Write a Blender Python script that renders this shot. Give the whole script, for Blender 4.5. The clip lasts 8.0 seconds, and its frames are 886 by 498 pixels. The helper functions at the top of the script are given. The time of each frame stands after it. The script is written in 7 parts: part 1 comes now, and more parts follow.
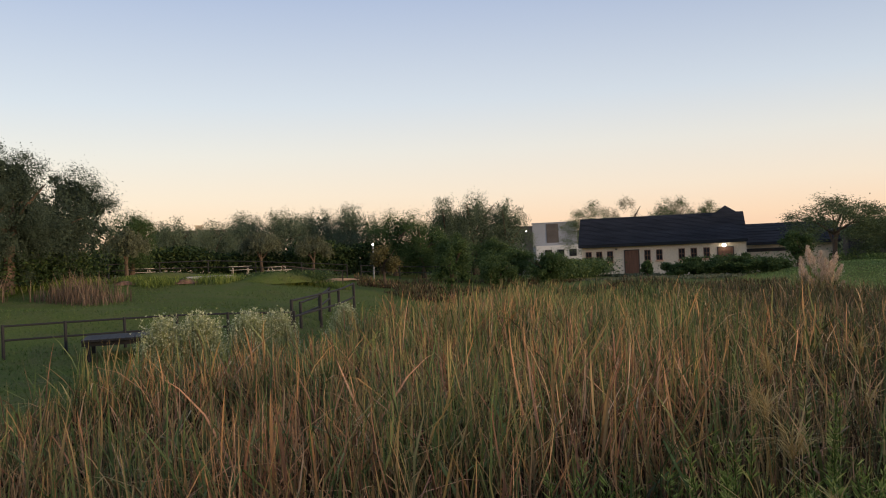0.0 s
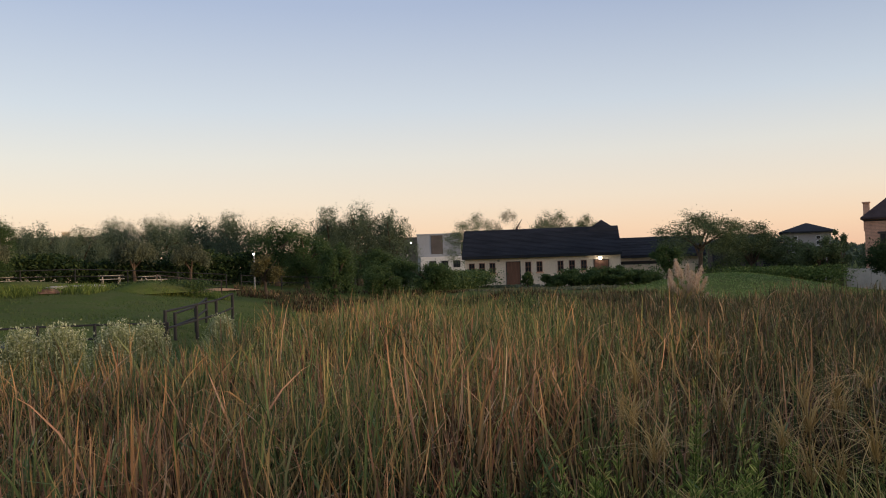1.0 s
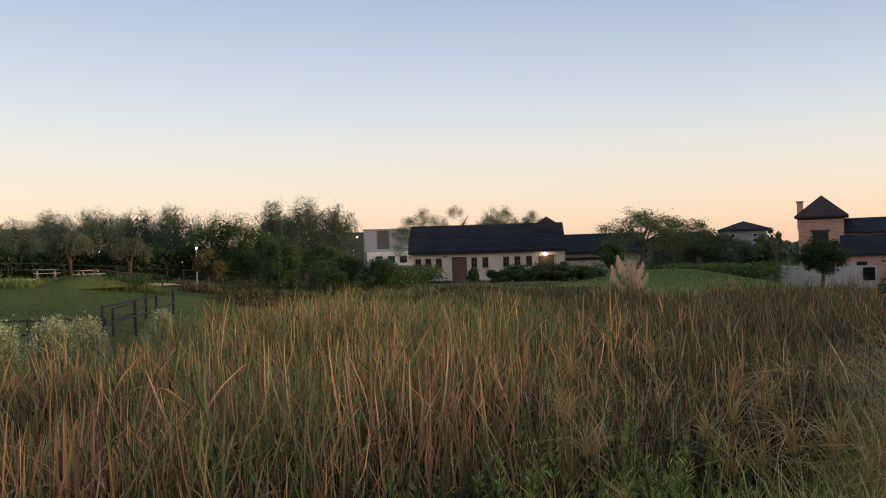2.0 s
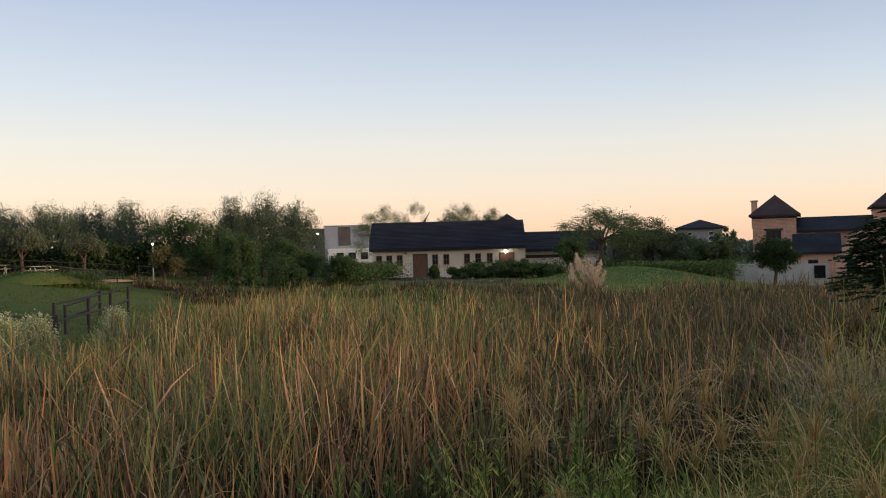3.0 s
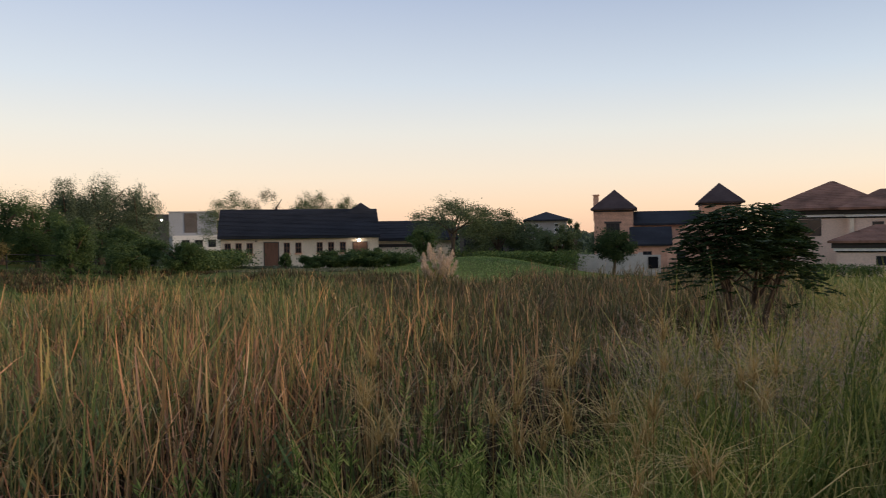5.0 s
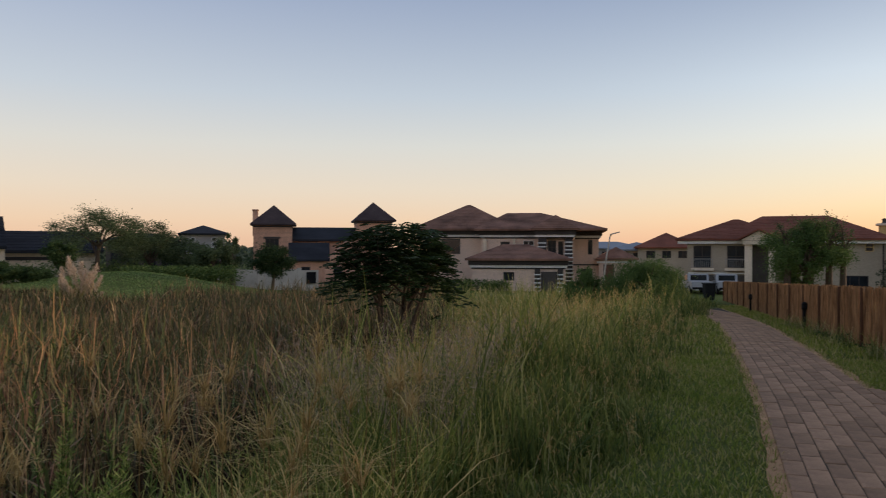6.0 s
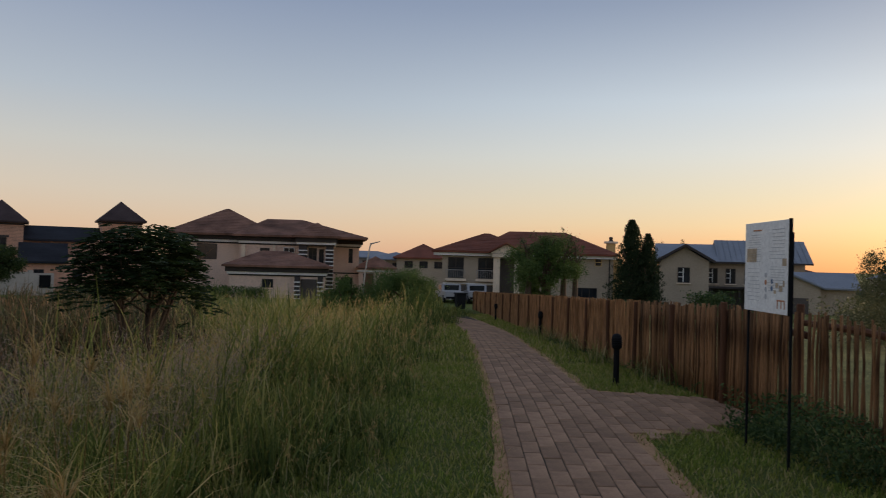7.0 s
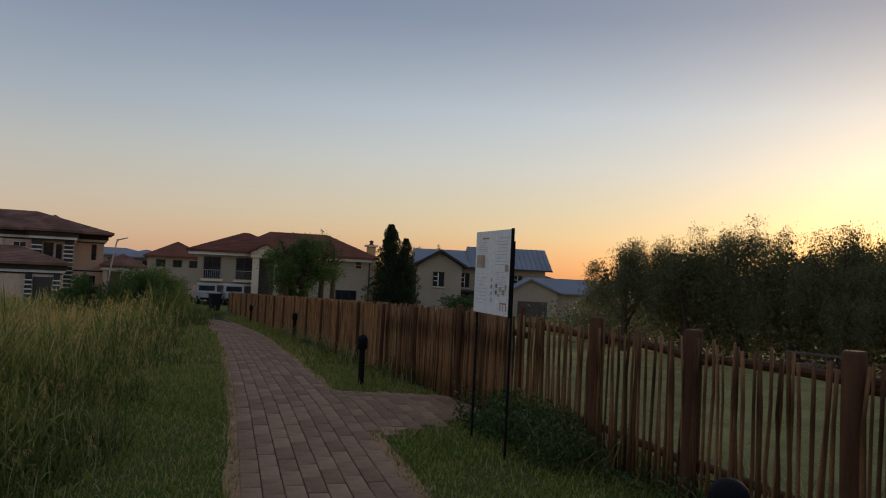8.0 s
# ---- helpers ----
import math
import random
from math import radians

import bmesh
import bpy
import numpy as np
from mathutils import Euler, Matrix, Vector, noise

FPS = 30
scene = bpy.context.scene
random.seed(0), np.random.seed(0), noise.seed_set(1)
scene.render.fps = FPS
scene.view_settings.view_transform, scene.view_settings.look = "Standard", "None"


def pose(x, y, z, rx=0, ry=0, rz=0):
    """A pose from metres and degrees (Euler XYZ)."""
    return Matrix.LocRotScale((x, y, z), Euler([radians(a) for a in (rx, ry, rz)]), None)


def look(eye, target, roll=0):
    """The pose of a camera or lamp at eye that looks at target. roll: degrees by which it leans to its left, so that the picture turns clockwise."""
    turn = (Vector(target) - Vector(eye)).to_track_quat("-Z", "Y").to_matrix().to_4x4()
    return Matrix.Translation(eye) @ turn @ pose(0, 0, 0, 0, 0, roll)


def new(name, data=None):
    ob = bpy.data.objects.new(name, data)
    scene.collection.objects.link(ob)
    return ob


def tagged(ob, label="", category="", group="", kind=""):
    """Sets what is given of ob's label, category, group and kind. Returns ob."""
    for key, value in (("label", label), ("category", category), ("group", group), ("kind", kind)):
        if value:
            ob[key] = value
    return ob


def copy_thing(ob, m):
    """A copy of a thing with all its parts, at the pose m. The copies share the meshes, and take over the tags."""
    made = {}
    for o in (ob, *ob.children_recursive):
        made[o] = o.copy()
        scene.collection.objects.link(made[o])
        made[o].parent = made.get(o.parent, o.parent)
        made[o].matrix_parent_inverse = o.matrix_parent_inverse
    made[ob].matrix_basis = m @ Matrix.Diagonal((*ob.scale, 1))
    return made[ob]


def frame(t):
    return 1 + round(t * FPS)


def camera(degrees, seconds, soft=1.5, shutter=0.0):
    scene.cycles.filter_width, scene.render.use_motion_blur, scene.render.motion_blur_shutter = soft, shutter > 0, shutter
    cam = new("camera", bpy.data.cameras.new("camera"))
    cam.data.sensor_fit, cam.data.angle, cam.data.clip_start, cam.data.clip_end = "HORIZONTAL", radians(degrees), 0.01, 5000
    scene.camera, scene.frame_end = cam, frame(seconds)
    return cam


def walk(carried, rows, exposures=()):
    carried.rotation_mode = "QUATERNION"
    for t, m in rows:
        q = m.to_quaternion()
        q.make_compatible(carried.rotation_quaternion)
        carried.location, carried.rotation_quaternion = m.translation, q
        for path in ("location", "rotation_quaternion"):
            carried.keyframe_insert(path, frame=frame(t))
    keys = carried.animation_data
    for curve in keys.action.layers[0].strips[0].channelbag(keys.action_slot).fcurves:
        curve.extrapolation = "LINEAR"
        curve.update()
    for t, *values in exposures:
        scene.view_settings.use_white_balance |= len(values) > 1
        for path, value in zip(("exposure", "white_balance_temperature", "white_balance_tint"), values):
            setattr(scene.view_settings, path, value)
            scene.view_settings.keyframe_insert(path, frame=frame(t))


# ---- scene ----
cam = camera(58.6, 8.0, soft=1.0, shutter=0.12)
ROWS = [
    (0.0, -0.034, 0.015, 1.587, -26.517, 0.396, 2.424),
    (0.5, -0.009, 0.023, 1.582, -30.821, 0.547, 1.821),
    (1.0, 0.042, 0.042, 1.574, -34.849, 0.864, 1.957),
    (1.5, 0.042, 0.031, 1.575, -37.237, 0.752, 1.836),
    (3.0, 0.091, -0.078, 1.602, -41.479, 0.088, 1.433),
    (3.5, 0.095, -0.082, 1.592, -43.511, 0.528, 1.672),
    (4.0, 0.130, -0.026, 1.597, -44.775, 0.492, 2.488),
    (4.2, 0.132, -0.010, 1.594, -44.640, 0.195, 2.626),
    (5.3, 0.143, -0.043, 1.590, -58.598, -1.072, 0.032),
    (5.5, 0.142, -0.049, 1.592, -64.042, -0.798, -0.050),
    (6.0, 0.135, -0.041, 1.589, -76.445, 0.063, -0.086),
    (6.5, 0.145, -0.061, 1.597, -85.861, 0.629, -0.317),
    (7.0, 0.103, -0.160, 1.595, -93.598, 0.882, -1.550),
    (7.5, 0.034, -0.274, 1.597, -103.723, 1.248, -2.722),
    (8.0, -0.018, -0.328, 1.599, -110.702, 1.686, -2.788),
]
walk(cam, [(t, pose(x, y, z, 90 + pitch, roll, yaw)) for t, x, y, z, yaw, pitch, roll in ROWS],
     exposures=[(0.0, -0.06), (0.5, 0.0), (1.0, -0.14), (1.5, -0.10), (3.0, 0.0), (4.2, 0.0), (5.5, -0.06), (6.5, -0.44), (7.0, -0.52), (8.0, -0.80)])

# ---- sky and sun: clear dawn, the sun still at the skyline in the south-east ----
SUN = Vector((0.574, -0.819, 0.085)).normalized()
world = bpy.data.worlds.new("dawn_sky")
scene.world = world
world.use_nodes = True
wn, wl = world.node_tree.nodes, world.node_tree.links
wn.clear()


def wnode(kind, **values):
    n = wn.new(kind)
    for key, value in values.items():
        n.inputs[key].default_value = value
    return n


coord = wnode("ShaderNodeTexCoord")
split = wnode("ShaderNodeSeparateXYZ")
wl.new(coord.outputs["Generated"], split.inputs[0])


def sky_ramp(stops):
    n = wn.new("ShaderNodeValToRGB")
    wl.new(split.outputs["Z"], n.inputs[0])
    el = n.color_ramp.elements
    while len(el) < len(stops):
        el.new(0.5)
    for e, (at, colour) in zip(el, stops):
        e.position, e.color = at, (*colour, 1)
    return n


away = sky_ramp([(0.0, (0.92, 0.58, 0.41)), (0.035, (0.95, 0.68, 0.50)), (0.075, (0.90, 0.74, 0.61)), (0.13, (0.80, 0.75, 0.70)),
                 (0.19, (0.65, 0.69, 0.76)), (0.31, (0.43, 0.50, 0.68)), (0.6, (0.38, 0.46, 0.66)), (1.0, (0.36, 0.44, 0.64))])
toward = sky_ramp([(0.0, (0.978, 0.40, 0.22)), (0.022, (1.04, 0.54, 0.30)), (0.050, (1.04, 0.74, 0.45)), (0.085, (1.0, 0.83, 0.61)), (0.14, (0.96, 0.92, 0.87)),
                   (0.20, (0.88, 0.93, 0.99)), (0.31, (0.47, 0.54, 0.71)), (0.6, (0.376, 0.470, 0.739)), (1.0, (0.338, 0.440, 0.717))])
dot = wnode("ShaderNodeVectorMath")
dot.operation = "DOT_PRODUCT"
dot.inputs[1].default_value = (SUN.x, SUN.y, 0)
wl.new(coord.outputs["Generated"], dot.inputs[0])
near_sun = wn.new("ShaderNodeMapRange")
near_sun.interpolation_type = "SMOOTHSTEP"
near_sun.inputs["From Min"].default_value = 0.42
near_sun.inputs["From Max"].default_value = 1.0
wl.new(dot.outputs["Value"], near_sun.inputs["Value"])
blend = wn.new("ShaderNodeMix")
blend.data_type = "RGBA"
wl.new(near_sun.outputs[0], blend.inputs["Factor"])
wl.new(away.outputs[0], blend.inputs["A"])
wl.new(toward.outputs[0], blend.inputs["B"])
high = sky_ramp([(0.0, (1.0, 0.98, 0.96)), (0.06, (0.95, 0.985, 1.02)), (0.13, (0.91, 0.965, 1.02)), (0.20, (0.83, 0.88, 0.94)), (0.33, (0.69, 0.72, 0.77)), (0.8, (0.80, 0.83, 0.88))])
sunward = wn.new("ShaderNodeMapRange")
sunward.interpolation_type = "SMOOTHSTEP"
sunward.inputs["From Min"].default_value = -0.55
sunward.inputs["From Max"].default_value = 0.80
wl.new(dot.outputs["Value"], sunward.inputs["Value"])
deeper = wn.new("ShaderNodeMix")
deeper.data_type, deeper.blend_type = "RGBA", "MULTIPLY"
wl.new(sunward.outputs[0], deeper.inputs["Factor"])
wl.new(blend.outputs["Result"], deeper.inputs["A"])
wl.new(high.outputs[0], deeper.inputs["B"])
nishita = wn.new("ShaderNodeTexSky")
nishita.sky_type = "NISHITA"
nishita.sun_disc = False
nishita.sun_elevation = math.asin(SUN.z)
nishita.sun_rotation = math.atan2(SUN.x, SUN.y)
bg_air = wnode("ShaderNodeBackground", Strength=0.05)
wl.new(nishita.outputs[0], bg_air.inputs[0])
bg_glow = wnode("ShaderNodeBackground", Strength=0.97)
wl.new(deeper.outputs["Result"], bg_glow.inputs[0])
both = wn.new("ShaderNodeAddShader")
wl.new(bg_air.outputs[0], both.inputs[0])
wl.new(bg_glow.outputs[0], both.inputs[1])
out = wn.new("ShaderNodeOutputWorld")
wl.new(both.outputs[0], out.inputs[0])

sun_data = bpy.data.lights.new("sun", "SUN")
sun_data.energy, sun_data.angle, sun_data.color = 3.6, radians(14), (1.0, 0.74, 0.50)
sun = new("sun", sun_data)
sun.matrix_world = look(SUN * 60, (0, 0, 0))


# ---- materials ----
def nodes_of(name):
    m = bpy.data.materials.new(name)
    m.use_nodes = True
    nt = m.node_tree
    return m, nt, nt.nodes["Principled BSDF"]


def ramp(nt, stops, source):
    n = nt.nodes.new("ShaderNodeValToRGB")
    el = n.color_ramp.elements
    while len(el) < len(stops):
        el.new(0.5)
    for e, (at, colour) in zip(el, stops):
        e.position, e.color = at, (*colour, 1)
    nt.links.new(source, n.inputs[0])
    return n


def noise_tex(nt, scale, detail=4.0, source=None, rough=0.55):
    n = nt.nodes.new("ShaderNodeTexNoise")
    n.inputs["Scale"].default_value = scale
    n.inputs["Detail"].default_value = detail
    n.inputs["Roughness"].default_value = rough
    if source is None:
        source = nt.nodes.new("ShaderNodeTexCoord").outputs["Object"]
    nt.links.new(source, n.inputs["Vector"])
    return n


def mix(nt, fac, a, b, how="MIX"):
    n = nt.nodes.new("ShaderNodeMix")
    n.data_type, n.blend_type = "RGBA", how
    for key, v in (("Factor", fac), ("A", a), ("B", b)):
        if isinstance(v, bpy.types.NodeSocket):
            nt.links.new(v, n.inputs[key])
        elif key == "Factor":
            n.inputs[key].default_value = v
        else:
            n.inputs[key].default_value = (*v, 1)
    return n.outputs["Result"]


def bumped(nt, bsdf, height, strength, distance=0.01):
    b = nt.nodes.new("ShaderNodeBump")
    b.inputs["Strength"].default_value, b.inputs["Distance"].default_value = strength, distance
    nt.links.new(height, b.inputs["Height"])
    nt.links.new(b.outputs[0], bsdf.inputs["Normal"])


def surface(name, colour, rough=0.7, vary=0.25, coarse=1.5, fine=30.0, bump=0.2, metal=0.0, piece=0.0, stretch=None, tint=None):
    """A solid with stains at a coarse scale, grain at a fine one and, for pieces, a shade of their own."""
    m, nt, b = nodes_of(name)
    src = nt.nodes.new("ShaderNodeTexCoord").outputs["Object"]
    if stretch:
        mp = nt.nodes.new("ShaderNodeMapping")
        mp.inputs["Scale"].default_value = stretch
        nt.links.new(src, mp.inputs[0])
        src = mp.outputs[0]
    n1, n2 = noise_tex(nt, coarse, 5, src), noise_tex(nt, fine, 6, src, 0.65)
    lo = [c * (1 - vary) for c in colour]
    hi = [min(1, c * (1 + vary)) for c in (tint or colour)]
    c1 = ramp(nt, [(0.3, lo), (0.7, hi)], n1.outputs["Fac"]).outputs[0]
    g = ramp(nt, [(0.25, (0.78, 0.78, 0.78)), (0.75, (1.15, 1.15, 1.15))], n2.outputs["Fac"]).outputs[0]
    c = mix(nt, 1.0, c1, g, "MULTIPLY")
    if piece:
        info = nt.nodes.new("ShaderNodeObjectInfo")
        p = ramp(nt, [(0.0, (1 - piece,) * 3), (1.0, (1 + piece * 0.7,) * 3)], info.outputs["Random"]).outputs[0]
        c = mix(nt, 1.0, c, p, "MULTIPLY")
    nt.links.new(c, b.inputs["Base Color"])
    b.inputs["Roughness"].default_value, b.inputs["Metallic"].default_value = rough, metal
    b.inputs["Specular IOR Level"].default_value = 0.12 if rough > 0.7 else 0.4
    bumped(nt, b, n2.outputs["Fac"], bump)
    return m


def foliage(name, stops, patches=(), scale=0.25, through_light=0.35, rough=0.6, sheath_shade=None):
    """Leaves: the shade runs with each leaf's own number (u), ends a little paler (v), patches at field scale."""
    m, nt, b = nodes_of(name)
    uv = nt.nodes.new("ShaderNodeUVMap")
    sp = nt.nodes.new("ShaderNodeSeparateXYZ")
    nt.links.new(uv.outputs[0], sp.inputs[0])
    c = ramp(nt, stops, sp.outputs["X"]).outputs[0]
    if patches:
        n = noise_tex(nt, scale, 3)
        other = ramp(nt, patches, sp.outputs["X"]).outputs[0]
        f = ramp(nt, [(0.30, (0, 0, 0)), (0.72, (0.85, 0.85, 0.85))], n.outputs["Fac"]).outputs[0]
        c = mix(nt, f, c, other)
    if sheath_shade:
        # dead brown sheaths on the lower stem, darkened to paint in the stand's shade
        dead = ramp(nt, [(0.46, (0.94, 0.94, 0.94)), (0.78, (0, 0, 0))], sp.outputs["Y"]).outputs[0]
        c = mix(nt, dead, c, sheath_shade)
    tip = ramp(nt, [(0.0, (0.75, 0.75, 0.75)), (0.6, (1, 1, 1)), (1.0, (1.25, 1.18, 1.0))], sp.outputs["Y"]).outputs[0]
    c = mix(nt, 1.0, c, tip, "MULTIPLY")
    nt.links.new(c, b.inputs["Base Color"])
    b.inputs["Roughness"].default_value = rough
    b.inputs["Specular IOR Level"].default_value = 0.12
    tl = nt.nodes.new("ShaderNodeBsdfTranslucent")
    nt.links.new(c, tl.inputs["Color"])
    ms = nt.nodes.new("ShaderNodeMixShader")
    ms.inputs[0].default_value = through_light
    nt.links.new(b.outputs[0], ms.inputs[1])
    nt.links.new(tl.outputs[0], ms.inputs[2])
    nt.links.new(ms.outputs[0], nt.nodes["Material Output"].inputs[0])
    return m


def lamp_glow(name, colour, strength):
    m, nt, b = nodes_of(name)
    b.inputs["Emission Color"].default_value = (*colour, 1)
    b.inputs["Emission Strength"].default_value = strength
    return m


def glass(name, tint=(0.02, 0.025, 0.03), rough=0.06):
    m, nt, b = nodes_of(name)
    n = noise_tex(nt, 0.8, 2)
    nt.links.new(ramp(nt, [(0.3, tint), (0.7, [c * 2 for c in tint])], n.outputs["Fac"]).outputs[0], b.inputs["Base Color"])
    b.inputs["Roughness"].default_value = rough
    return m


M = {}
M["plaster_cream"] = surface("plaster_cream", (0.74, 0.60, 0.45), 0.85, 0.08, 0.5, 8, 0.15)
M["plaster_pink"] = surface("plaster_pink", (0.74, 0.54, 0.42), 0.85, 0.08, 0.4, 8, 0.15)
M["plaster_tan"] = surface("plaster_tan", (0.41, 0.335, 0.25), 0.85, 0.10, 0.4, 8, 0.15)
M["plaster_grey"] = surface("plaster_grey", (0.36, 0.33, 0.31), 0.85, 0.10, 0.4, 8, 0.15)
M["plaster_white"] = surface("plaster_white", (0.64, 0.61, 0.57), 0.8, 0.06, 0.4, 8, 0.1)
M["plaster_blue"] = surface("plaster_blue", (0.31, 0.32, 0.335), 0.8, 0.06, 0.4, 8, 0.1)
M["plaster_taupe"] = surface("plaster_taupe", (0.16, 0.135, 0.12), 0.85, 0.1, 0.4, 8, 0.1)
M["plaster_yellow"] = surface("plaster_yellow", (0.62, 0.42, 0.18), 0.85, 0.08, 0.4, 8, 0.1)
M["wall_dark"] = surface("wall_dark", (0.10, 0.085, 0.075), 0.8, 0.2, 0.6, 9, 0.2)
M["trim_white"] = surface("trim_white", (0.80, 0.77, 0.72), 0.7, 0.05, 1.0, 20, 0.05)
M["trim_dark"] = surface("trim_dark", (0.045, 0.036, 0.032), 0.7, 0.15, 1.0, 20, 0.1)
M["roof_slate"] = surface("roof_slate", (0.026, 0.027, 0.032), 0.75, 0.35, 0.5, 6, 0.6, stretch=(0.7, 0.7, 4))
M["roof_brown"] = surface("roof_brown", (0.165, 0.088, 0.060), 0.8, 0.3, 0.5, 7, 0.5, tint=(0.24, 0.125, 0.085))
M["roof_dark"] = surface("roof_dark", (0.060, 0.042, 0.040), 0.85, 0.3, 0.5, 7, 0.5)
M["roof_red"] = surface("roof_red", (0.20, 0.072, 0.045), 0.8, 0.25, 0.5, 7, 0.5)
M["roof_grey"] = surface("roof_grey", (0.21, 0.225, 0.25), 0.6, 0.12, 0.5, 10, 0.2)
M["brick_wall"] = surface("brick_wall", (0.66, 0.370, 0.250), 0.85, 0.16, 1.2, 10, 0.3)
M["wood_door"] = surface("wood_door", (0.16, 0.072, 0.040), 0.6, 0.25, 1.2, 30, 0.2, stretch=(8, 8, 0.6))
M["glass"] = glass("glass", (0.012, 0.014, 0.018), 0.12)
M["frame_white"] = surface("frame_white", (0.72, 0.72, 0.70), 0.5, 0.04, 2, 30, 0.02)
M["metal_black"] = surface("metal_black", (0.009, 0.009, 0.010), 0.72, 0.2, 3, 60, 0.1)
M["metal_grey"] = surface("metal_grey", (0.30, 0.30, 0.30), 0.45, 0.1, 3, 60, 0.05, metal=0.5)
M["pole_wood"] = surface("pole_wood", (0.140, 0.064, 0.028), 0.8, 0.45, 2.5, 40, 0.6, piece=0.65, stretch=(7, 7, 0.7), tint=(0.29, 0.15, 0.066))
M["post_wood"] = surface("post_wood", (0.110, 0.050, 0.026), 0.8, 0.3, 2.5, 40, 0.5, piece=0.2, stretch=(6, 6, 0.7))
M["timber_grey"] = surface("timber_grey", (0.13, 0.09, 0.07), 0.8, 0.25, 2, 30, 0.3, piece=0.2)
M["timber_pale"] = surface("timber_pale", (0.55, 0.48, 0.40), 0.8, 0.2, 2, 30, 0.3)
M["timber_dark"] = surface("timber_dark", (0.020, 0.018, 0.017), 0.7, 0.25, 2, 30, 0.3)
M["paver"] = surface("paver", (0.32, 0.190, 0.120), 0.95, 0.22, 3, 90, 0.5, piece=0.25, tint=(0.41, 0.245, 0.14))
M["soil"] = surface("soil", (0.42, 0.24, 0.125), 0.95, 0.3, 2, 30, 0.6)
M["dirt_red"] = surface("dirt_red", (0.20, 0.115, 0.075), 0.95, 0.5, 4, 14, 0.8)
M["concrete"] = surface("concrete", (0.48, 0.43, 0.37), 0.9, 0.15, 1, 20, 0.3)
M["bark"] = surface("bark", (0.11, 0.078, 0.055), 0.9, 0.3, 2, 25, 0.8, stretch=(5, 5, 1))
M["sign_face"] = surface("sign_face", (0.84, 0.84, 0.82), 0.45, 0.04, 2, 30, 0.02)
M["ink"] = surface("ink", (0.47, 0.48, 0.50), 0.6, 0.1, 5, 40, 0.0)
M["ink_orange"] = surface("ink_orange", (0.50, 0.20, 0.08), 0.6, 0.2, 12, 40, 0.0)
M["ink_blue"] = surface("ink_blue", (0.10, 0.16, 0.26), 0.6, 0.2, 12, 40, 0.0)
M["ink_sand"] = surface("ink_sand", (0.50, 0.38, 0.25), 0.6, 0.3, 8, 40, 0.0)
M["car_white"] = surface("car_white", (0.36, 0.36, 0.37), 0.3, 0.03, 1, 20, 0.0)
M["rubber"] = surface("rubber", (0.02, 0.02, 0.02), 0.8, 0.1, 3, 30, 0.1)
M["lamp_on"] = lamp_glow("lamp_on", (1.0, 0.93, 0.80), 20.0)
M["lamp_dim"] = lamp_glow("lamp_dim", (1.0, 0.80, 0.50), 9.0)

ORANGE = [(0.0, (0.051, 0.082, 0.031)), (0.20, (0.116, 0.158, 0.054)), (0.34, (0.284, 0.273, 0.103)), (0.42, (0.441, 0.183, 0.090)),
          (0.60, (0.693, 0.326, 0.174)), (0.68, (0.089, 0.048, 0.034)), (0.78, (0.294, 0.136, 0.084)), (0.88, (0.672, 0.389, 0.231)), (1.0, (0.712, 0.578, 0.399))]
GREENISH = [(0.0, (0.066, 0.106, 0.042)), (0.38, (0.172, 0.228, 0.079)), (0.60, (0.356, 0.376, 0.147)), (0.74, (0.198, 0.117, 0.071)),
            (0.86, (0.687, 0.310, 0.162)), (1.0, (0.800, 0.648, 0.409))]
M["reed"] = foliage("reed", ORANGE, GREENISH, 0.45, 0.12, sheath_shade=(0.056, 0.027, 0.018))
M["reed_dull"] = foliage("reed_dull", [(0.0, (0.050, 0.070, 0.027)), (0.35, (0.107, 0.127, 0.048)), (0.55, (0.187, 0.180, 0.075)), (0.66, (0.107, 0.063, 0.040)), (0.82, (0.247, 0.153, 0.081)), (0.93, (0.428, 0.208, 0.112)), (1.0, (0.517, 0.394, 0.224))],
                         [(0.0, (0.040, 0.052, 0.023)), (0.5, (0.101, 0.089, 0.045)), (0.85, (0.213, 0.153, 0.081)), (1.0, (0.428, 0.293, 0.164))], 0.6, 0.1, sheath_shade=(0.050, 0.031, 0.019))
M["straw"] = foliage("straw", [(0.0, (0.20, 0.15, 0.06)), (0.5, (0.36, 0.25, 0.115)), (1.0, (0.54, 0.40, 0.21))], (), 1, 0.25)
M["haze_panicle"] = foliage("haze_panicle", [(0.0, (0.24, 0.17, 0.125)), (0.6, (0.40, 0.29, 0.22)), (1.0, (0.52, 0.40, 0.32))], (), 1, 0.35)
M["meadow_blade"] = foliage("meadow_blade", [(0.0, (0.075, 0.125, 0.036)), (0.6, (0.125, 0.180, 0.052)), (1.0, (0.165, 0.205, 0.070))],
                            [(0.0, (0.055, 0.092, 0.030)), (0.6, (0.095, 0.130, 0.044)), (1.0, (0.140, 0.155, 0.058))], 0.35, 0.35)
M["lawn_far"] = foliage("lawn_far", [(0.0, (0.13, 0.20, 0.062)), (0.6, (0.20, 0.28, 0.092)), (1.0, (0.28, 0.33, 0.13))], (), 1, 0.35)
# dead stems, coloured nearly black to supply the shade of the gaps
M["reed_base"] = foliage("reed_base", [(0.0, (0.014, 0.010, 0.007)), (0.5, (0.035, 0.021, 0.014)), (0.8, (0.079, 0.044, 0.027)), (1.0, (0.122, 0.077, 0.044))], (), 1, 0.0)
